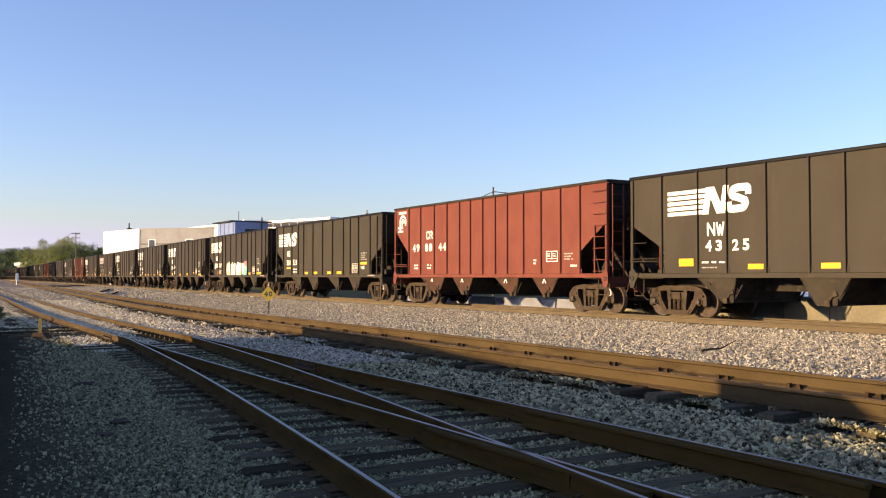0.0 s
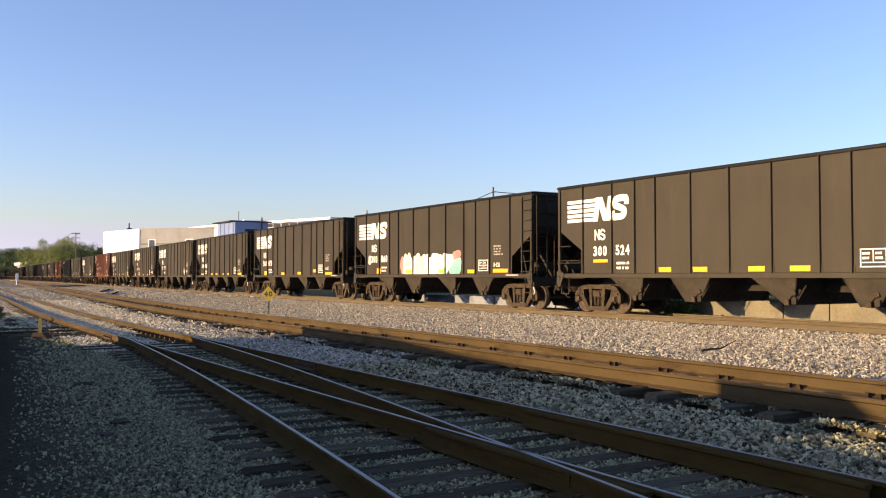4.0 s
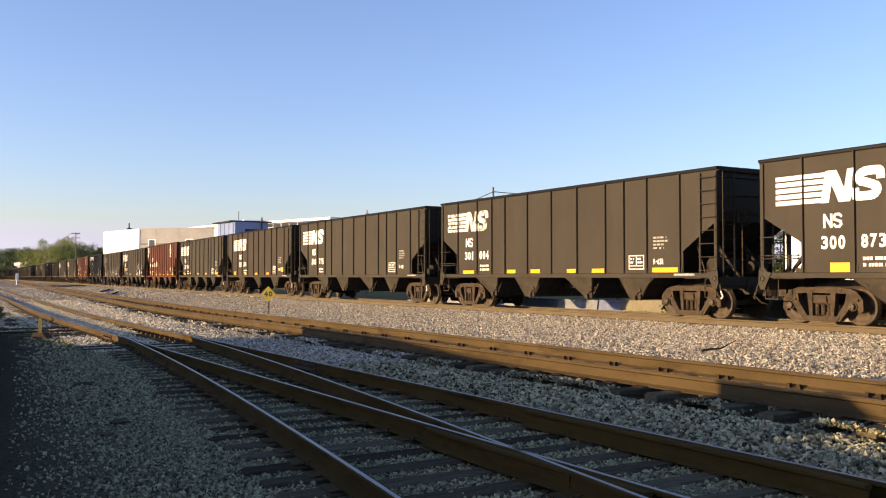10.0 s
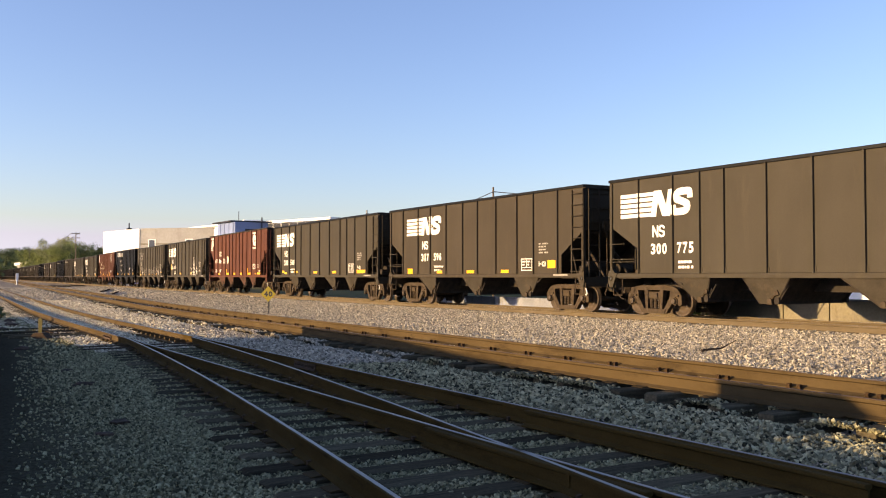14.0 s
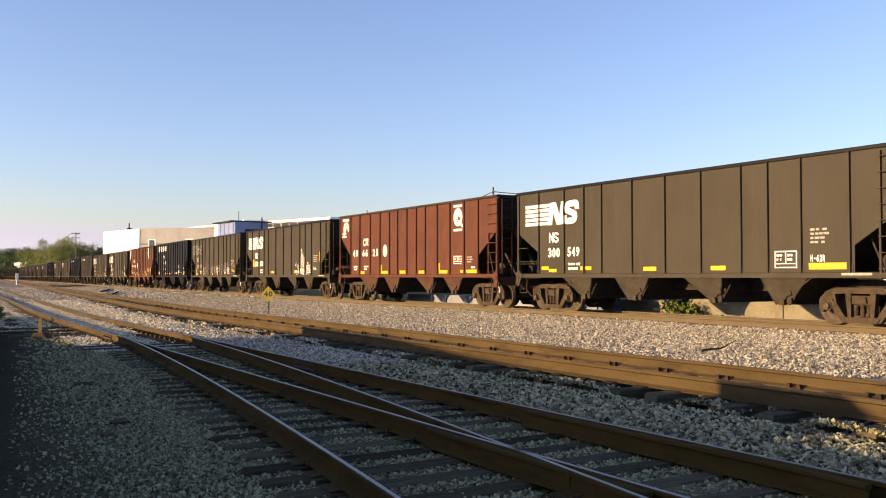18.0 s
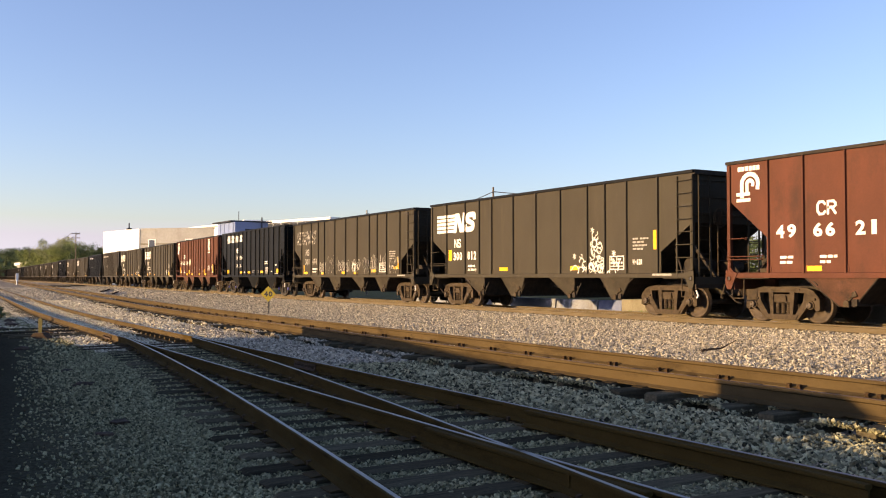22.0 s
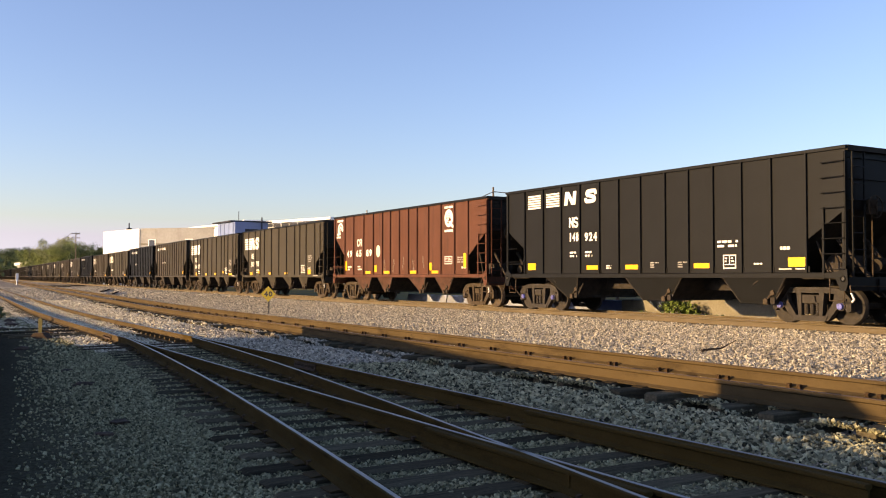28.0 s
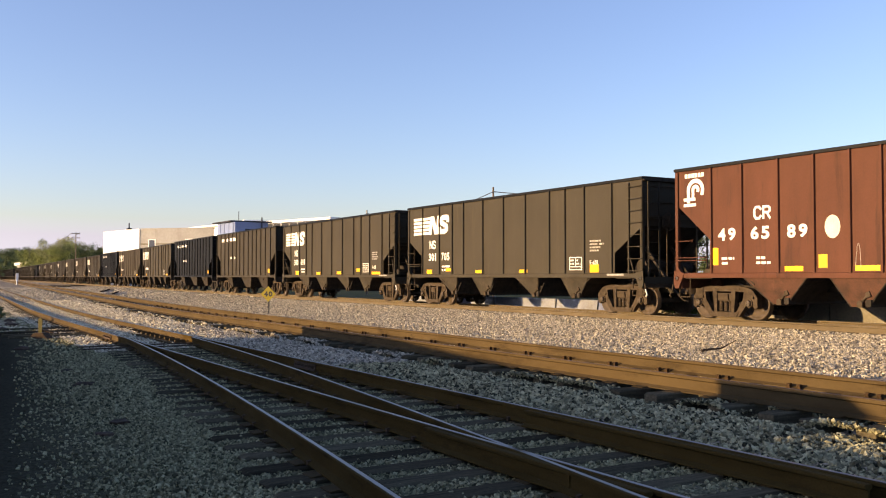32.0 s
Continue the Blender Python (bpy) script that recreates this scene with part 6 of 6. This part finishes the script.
def build_pole(x, y, h, turn, arms=1, girth=0.14):
    t = thing("utility_pole", "weathered timber utility pole with a short crossarm", "utility pole", pose(x, y, -0.3, 0, 0, turn), group="utility poles")
    bm = bmesh.new()
    rod(bm, (0, 0, 0), (0, 0, h), girth, 9, girth * 0.62)
    part("pole", bm, "poletimber", t)
    for k in range(arms):
        z = h - 0.35 - 0.9 * k
        bm = bmesh.new()
        box(bm, -0.055, 0.055, -0.85, 0.85, z - 0.06, z + 0.06)
        arm = part("crossarm", bm, "poletimber", t)
        for yy in (-0.75, -0.35, 0.35, 0.75):
            bm = bmesh.new()
            rod(bm, (0, yy, z + 0.06), (0, yy, z + 0.2), 0.045, 7, 0.03)
            part("insulator", bm, "concrete", arm)


def build_wire(p, q, sag, name="overhead_wire"):
    bm = bmesh.new()
    p, q = Vector(p), Vector(q)
    pts = [p.lerp(q, i / 14) - Vector((0, 0, sag * 4 * (i / 14) * (1 - i / 14))) for i in range(15)]
    for a, b in zip(pts, pts[1:]):
        rod(bm, a, b, 0.045 if p.x < -150 else 0.028, 5)
    tagged(part(name, bm, "wire"), "thin dark overhead wire between utility poles", "cable", group="overhead wires")


build_speed_sign()
build_switch_stand()
build_head_blocks()
build_twig()
for x0, x1, z1 in ((-25.7, -22.66, 0.78), (-22.62, -18.48, 0.91), (-18.44, -16.87, 1.0), (-16.83, -12.58, 0.95), (-12.54, -5.5, 0.97)):
    bm = bmesh.new()
    prism(bm, [(22.85, -0.1), (23.35, -0.1), (23.33, z1), (22.90, z1), (22.85, z1 - 0.04)], x0, x1, "x")
    tagged(part("wall_low", bm, "concrete"), "low stained concrete wall beyond the main track", "wall", kind="structure")
build_barriers()
build_bush("bush", -22.2, 22.55, 0.06, 0.75, 0.80, 5, "bushgreen", "low leafy green bush beside the concrete wall", 700, 0.13)
build_bush("bush", -22.6, 26.6, 0.0, 0.9, 0.7, 6, "leafdark", "dark scrubby bush behind the low wall")
for i in range(9):
    build_bush("weed_tuft", -25.6 + 0.62 * i, 22.45 + 0.1 * (i % 3), 0.08, 0.30, 0.3, 60 + i, "bushgreen", "pale grass tuft on the far trackside", 70, 0.10)
build_bush("bush", -35.2, 2.55, -0.05, 0.5, 0.8, 9, "leafdark", "small dark bush at the yard's edge", 240, 0.12)
build_white_block()
build_white_wing()
build_blue_tower()
build_long_shed()
build_high_shed()
build_cream_store()
build_pole(-50.0, 33.3, 7.85, 56, girth=0.10)
build_pole(-76.0, 36.5, 8.1, 64, girth=0.10)
build_pole(-202.8, 29.8, 11.3, 10, 2)
build_pole(-330.0, 34.0, 11.3, 10, 2)
build_wire((-50.0, 33.3, 7.25), (-76.0, 36.5, 7.5), 0.9)
build_wire((-50.0, 33.3, 7.25), (-20.0, 36.0, 6.6), 0.9)
for dy in (-0.7, 0.7):
    build_wire((-202.8, 29.8 + dy, 10.8), (-330.0, 34.0 + dy, 10.8), 1.2)
for x, y, h, s, m, sp in ((-300, 39.4, 15.6, 6.5, "leafpale", 0.75), (-330, 38.8, 15.5, 6.0, "leaf", 0.7), (-280, 38.9, 13.5, 5.5, "leaf", 0.8), (-360, 39.5, 13.5, 6.5, "leaf", 0.9), (-315, 41.0, 12.0, 6.0, "leaf", 1),
                          (-270, 40.5, 12.6, 4.5, "leafdark", 1), (-265, 42.0, 12.0, 4.5, "leafdark", 1), (-262, 44.8, 11.0, 4.5, "leafdark", 1), (-290, 43.0, 13.0, 5.0, "leafdark", 1),
                          (-610, 53.0, 21.0, 11.0, "leafdark", 1), (-590, 53.5, 20.0, 10.0, "leafdark", 1), (-560, 54.0, 17.0, 9.0, "leafdark", 1), (-545, 57.0, 16.0, 9.0, "leafdark", 1), (-620, 47.5, 18.0, 9.0, "leafdark", 1),
                          (-50.0, 44.0, 5.4, 2.6, "leafdark", 0.8), (-46.0, 45.5, 5.2, 2.6, "leafdark", 0.8), (-42.6, 47.5, 5.2, 2.6, "leafdark", 0.8), (-40.3, 49.5, 5.2, 2.4, "leafdark", 0.8)):
    build_tree(x, y, h, s, int(-x * 3 + y), m, {"leafpale": "pale half-bare spring tree up the line", "leafdark": "dark green tree beside the line", "leaf": "fresh green leafy tree beside the line"}[m], sp, 0.25 if h > 8.5 else 0.16)


def build_far_woods():
    """A low belt of woods along the horizon."""
    rng = random.Random(4)
    bm = bmesh.new()
    for i in range(520):
        a = rng.uniform(-0.3, 2.6)
        d = rng.uniform(430, 620)
        h = rng.uniform(7, 13)
        leaves(bm, (-d * math.cos(a), d * math.sin(a), h * 0.5), h * 0.75, 26, 3.0, rng, 0.75)
    tagged(part("far_woods", bm, "leafdark"), "hazy belt of dark woods along the horizon", "trees", kind="stuff")


build_far_woods()


def build_crossing():
    """Flat dark crossing panels between the tracks, far up the line."""
    for i, (x, y, lx, ly) in enumerate(((-142, 18.6, 9, 2.4), (-150, 22.0, 9, 2.2))):
        bm = bmesh.new()
        box(bm, -lx / 2, lx / 2, -ly / 2, ly / 2, 0.05, 0.30)
        tagged(part("crossing_panel", bm, "tie", at=pose(x, y, 0, 0, 0, -4)), "dark worn timber crossing panel between the tracks", "crossing panel")
    for x, y, half in ((-90.0, 15.9, 8.5), (-77.0, 14.4, 5.5)):
        bm = bmesh.new()
        swept(bm, [(-half, 0.0), (half, 0.0)], RAIL, 0.0)
        tagged(part("spare_rail", bm, "rustspike", at=pose(x, y, 0.18, 0, 0, -13)), "spare dark rusty rail lying on the stone between the tracks", "rail", "spare rails")
    t = thing("signal_box", "small white equipment box on a post beside the line", "equipment box", pose(-190, 17.5, -0.05))
    bm = bmesh.new()
    box(bm, -0.22, 0.22, -0.22, 0.22, 0.9, 2.3)
    part("cabinet", bm, "whitewall", t)
    bm = bmesh.new()
    rod(bm, (0, 0, 0), (0, 0, 0.95), 0.15, 8)
    part("post", bm, "steel", t)


build_crossing()


def build_low_shed():
    t = thing("shed", "small white-roofed shed far up the line", "building")
    wall_box(t, "wall", [(-496, 45.5), (-436, 45.0), (-436, 58), (-496, 58)], -0.4, 7.0, "tanwall")
    wall_box(t, "roof", [(-497, 44.5), (-435, 44.2), (-435, 59), (-497, 59)], 7.02, 8.4, "whitewall")


build_low_shed()


def build_clods():
    rng = random.Random(21)
    for x, y, s in ((-24.2, 1.2, 0.10), (-16.9, 2.35, 0.07), (-14.6, 2.3, 0.09), (-10.6, 2.05, 0.085), (-9.9, 1.75, 0.07), (-22.5, 2.2, 0.11), (-30.5, 2.4, 0.16), (-33.0, 2.9, 0.2), (-36.0, 3.1, 0.2), (-29.0, 3.4, 0.13)):
        bm = bmesh.new()
        bmesh.ops.create_icosphere(bm, subdivisions=2, radius=1.0)
        for v in bm.verts:
            v.co = Vector((v.co.x * 1.7, v.co.y * 1.1, v.co.z * 0.6)) * s * rng.uniform(0.75, 1.2)
        tagged(part("clod", bm, "spike", at=pose(x, y, level(y) + s * 0.15, 0, 0, rng.uniform(0, 180))), "dark clod of dirt lying on the yard gravel", "clod", group="clods on the gravel")


build_clods()


# ---- ballast: loose crushed stone over the yard and round the tracks ----
def build_ballast():
    rng = np.random.default_rng(11)

    def np_bend(x, a, b, s):
        u = -x
        return np.where(u < a, 0.0, np.where(u < b, s * (u - a) ** 2 / (2 * (b - a)), s * (u - (a + b) / 2)))

    def np_across(x, w):
        a, b, c = np_bend(x, 28, 48, 0.040), np_bend(x, 25, 45, 0.062), np_bend(x, 35, 65, 0.043)
        return w + np.where(w < 5.8, a, np.where(w < 8, a + (b - a) * (w - 5.8) / 2.2, np.where(w < 10.5, b, np.where(w < 19, b + (c - b) * (w - 10.5) / 8.5, c))))

    def scatter(n, x0, x1, w0, w1, size, spread, name, label, tmpl, mat="stone"):
        x = rng.uniform(x0, x1, n)
        w = rng.uniform(w0, w1, n)
        y = np_across(x, w)
        z = np.interp(w, [p for p, _ in LEVELS], [q for _, q in LEVELS])
        z = z + np.array([filled(p, q) for p, q in zip(x, w)]) if x0 < -24 and w0 < 7 else z
        heap = np.clip(np.sin(2.3 * x + 1.7 * np.sin(0.9 * x)) + 0.25, 0.0, 1.0) * ((w > 7.62) & (w < 8.12))
        z = z + 0.115 * heap
        keep = np.ones(n, bool)
        for c, top in ((YARD_Y, 0.0), (SIDING_Y, 0.0), (MAIN_Y, 0.0)):
            for s in (-HALF, HALF):
                keep &= np.abs(w - c - s) > 0.11
        d = np.clip(x - TURN, 0, None)
        sw = 0.06 * d + 0.0022 * d * d
        for s in (-HALF, HALF):
            keep &= np.abs(w - (YARD_Y + s - sw)) > 0.11
        # few stones lie on the ties
        for c, half, pitch_list in ((YARD_Y, 1.3, TIE_X[0]), (SIDING_Y, 1.3, TIE_X[1]), (MAIN_Y, 1.3, TIE_X[2])):
            tx = np.sort(np.array(pitch_list))
            i = np.clip(np.searchsorted(tx, x), 1, len(tx) - 1)
            near = np.minimum(np.abs(x - tx[i]), np.abs(x - tx[i - 1]))
            lo = w > c - half - (sw if c == YARD_Y else 0)
            on = (near < np.where((c == YARD_Y) & (x > -25), np.where(x > -13, 0.080, 0.105), 0.135)) & lo & (w < c + half)
            keep &= ~(on & (rng.random(n) < (np.where(x > -13.0, 0.70, np.where(x > -25.0, 0.86, 0.5)) if c == YARD_Y else 0.975)))
        # hollows between the tie ends of the siding
        keep &= ~((w > 7.70) & (w < 8.40) & (x > -40.0) & (rng.random(n) < 0.62 - 0.5 * heap))
        # bare dark soil beside the yard, kept stoneless to paint lens falloff too
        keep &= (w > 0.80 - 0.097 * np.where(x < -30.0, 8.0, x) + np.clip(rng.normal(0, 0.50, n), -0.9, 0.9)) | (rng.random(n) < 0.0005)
        # nothing out of the camera's reach
        ang = np.degrees(np.arctan2(y, -x))
        keep &= (ang > 2.5) & (ang < 59)
        x, y, z = x[keep], y[keep], z[keep]
        n = len(x)
        r = size * np.exp(np.clip(rng.normal(0, spread, n), -1.0, 1.7 * spread)) * 0.5
        q = rng.normal(size=(n, 4))
        q /= np.linalg.norm(q, axis=1, keepdims=True)
        a, b, c, d = q.T
        R = np.stack([1 - 2 * (c * c + d * d), 2 * (b * c - a * d), 2 * (b * d + a * c), 2 * (b * c + a * d), 1 - 2 * (b * b + d * d), 2 * (c * d - a * b),
                      2 * (b * d - a * c), 2 * (c * d + a * b), 1 - 2 * (b * b + c * c)], 1).reshape(n, 3, 3)
        tv, tf = tmpl
        k = len(tv)
        v = tv[None] * rng.uniform(0.65, 1.25, (n, k, 1)) * (r[:, None, None] * rng.uniform(0.6, 1.2, (n, 1, 3)))
        v = np.einsum("nij,nkj->nki", R, v)
        bump = 0.018 * np.array([noise.noise(Vector((p * 0.9, s * 0.9, 0))) for p, s in zip(x, y)]) if n < 60000 else 0.0
        v += np.stack([x, y, z + r * 0.35 + rng.uniform(-0.012, 0.010, n) + bump], 1)[:, None, :]
        f = (tf[None] + (np.arange(n) * k)[:, None, None]).reshape(-1, 3)
        me = bpy.data.meshes.new(name)
        me.vertices.add(n * k)
        me.vertices.foreach_set("co", v.astype(np.float32).ravel())
        m = len(f)
        me.loops.add(m * 3)
        me.loops.foreach_set("vertex_index", f.astype(np.int32).ravel())
        me.polygons.add(m)
        me.polygons.foreach_set("loop_start", np.arange(0, m * 3, 3, dtype=np.int32))
        me.update(calc_edges=True)
        me.materials.append(M[mat])
        me.polygons.foreach_set("use_smooth", np.zeros(m, bool))
        tagged(new(name, me), label, "ballast", kind="stuff")

    cv = np.array([(i, j, k) for i in (-1, 1) for j in (-1, 1) for k in (-1, 1)], float) * 0.72
    cf = np.array([(0, 1, 3), (0, 3, 2), (4, 6, 7), (4, 7, 5), (0, 4, 5), (0, 5, 1), (2, 3, 7), (2, 7, 6), (0, 2, 6), (0, 6, 4), (1, 5, 7), (1, 7, 3)])
    ov = np.array([(1, 0, 0), (-1, 0, 0), (0, 1, 0), (0, -1, 0), (0, 0, 1), (0, 0, -1)], float)
    of = np.array([(0, 2, 4), (2, 1, 4), (1, 3, 4), (3, 0, 4), (2, 0, 5), (1, 2, 5), (3, 1, 5), (0, 3, 5)])
    bv = np.array([(1, 0, 0), (-0.5, 0.87, 0), (-0.5, -0.87, 0), (0, 0, 0.85), (0, 0, -0.85)], float)
    bf = np.array([(0, 1, 3), (1, 2, 3), (2, 0, 3), (1, 0, 4), (2, 1, 4), (0, 2, 4)])
    # dark yard gravel, deepened for the shade; it ends where the sunlit ground begins
    scatter(130000, -12.0, -2.0, 0.5, 5.95, 0.023, 0.36, "ballast", "dark fine yard gravel, deepened in colour for the shade", (cv, cf), "shaded_gravel")
    scatter(62000, -20.5, -12.0, 0.8, 5.95, 0.030, 0.34, "ballast", "dark fine yard gravel, deepened in colour for the shade", (cv, cf), "shaded_gravel")
    scatter(16000, -46.0, -20.5, 0.8, 3.5, 0.05, 0.34, "ballast", "gravel beside the switch points, darkened to stand for shade", (cv, cf), "shaded_gravel")
    scatter(14000, -28.0, -20.5, 3.4, 6.6, 0.05, 0.34, "ballast", "pale crushed stone round the switch points", (cv, cf), "palestone")
    scatter(78000, -14.0, -2.0, 5.93, 11.0, 0.045, 0.36, "ballast", "angular crushed-stone ballast, darkened to carry the shade", (ov, of), "shade_stone")
    scatter(55000, -28.0, -14.0, 5.93, 11.0, 0.052, 0.36, "ballast", "pale angular crushed-stone ballast", (ov, of))
    scatter(135000, -34.0, -8.0, 11.0, 20.2, 0.054, 0.32, "ballast", "pale angular crushed-stone ballast beside the main line", (bv, bf))
    scatter(105000, -62.0, -26.0, 1.2, 11.0, 0.062, 0.26, "ballast", "pale crushed stone between the yard track and the siding", (bv, bf), "palestone")
    scatter(80000, -62.0, -26.0, 11.0, 20.2, 0.062, 0.26, "ballast", "pale crushed-stone ballast up the line", (bv, bf))
    scatter(85000, -130.0, -60.0, -1.0, 20.2, 0.13, 0.28, "ballast", "pale crushed-stone ballast far up the line", (ov, of))


build_ballast()


# ---- what moves: the train rolls past, slowing a little ----
def run(t):
    q = (t - 16.0) / 16.0
    return 106.04 * q - 4.254 * q * q + 0.2345 * q ** 3


def motions():
    for car, wheels, place in TRAIN:
        rows = []
        for i in range(17):
            t = 2.0 * i
            x = place + run(t)
            back, ahead = main_bend(x - 6), main_bend(x + 6)
            rows.append((t, pose(x, MAIN_Y + (back + ahead) / 2, MAIN_Z, 0, 0, math.degrees(math.atan2(ahead - back, 12)))))
        walk(car, rows)
        for w, x in wheels:
            rows = []
            for i in range(481):
                t = i / 15.0
                rows.append((t, pose(x, 0, R_WHEEL, 0, math.degrees((place + run(t)) / R_WHEEL), 0)))
            walk(w, rows)


motions()
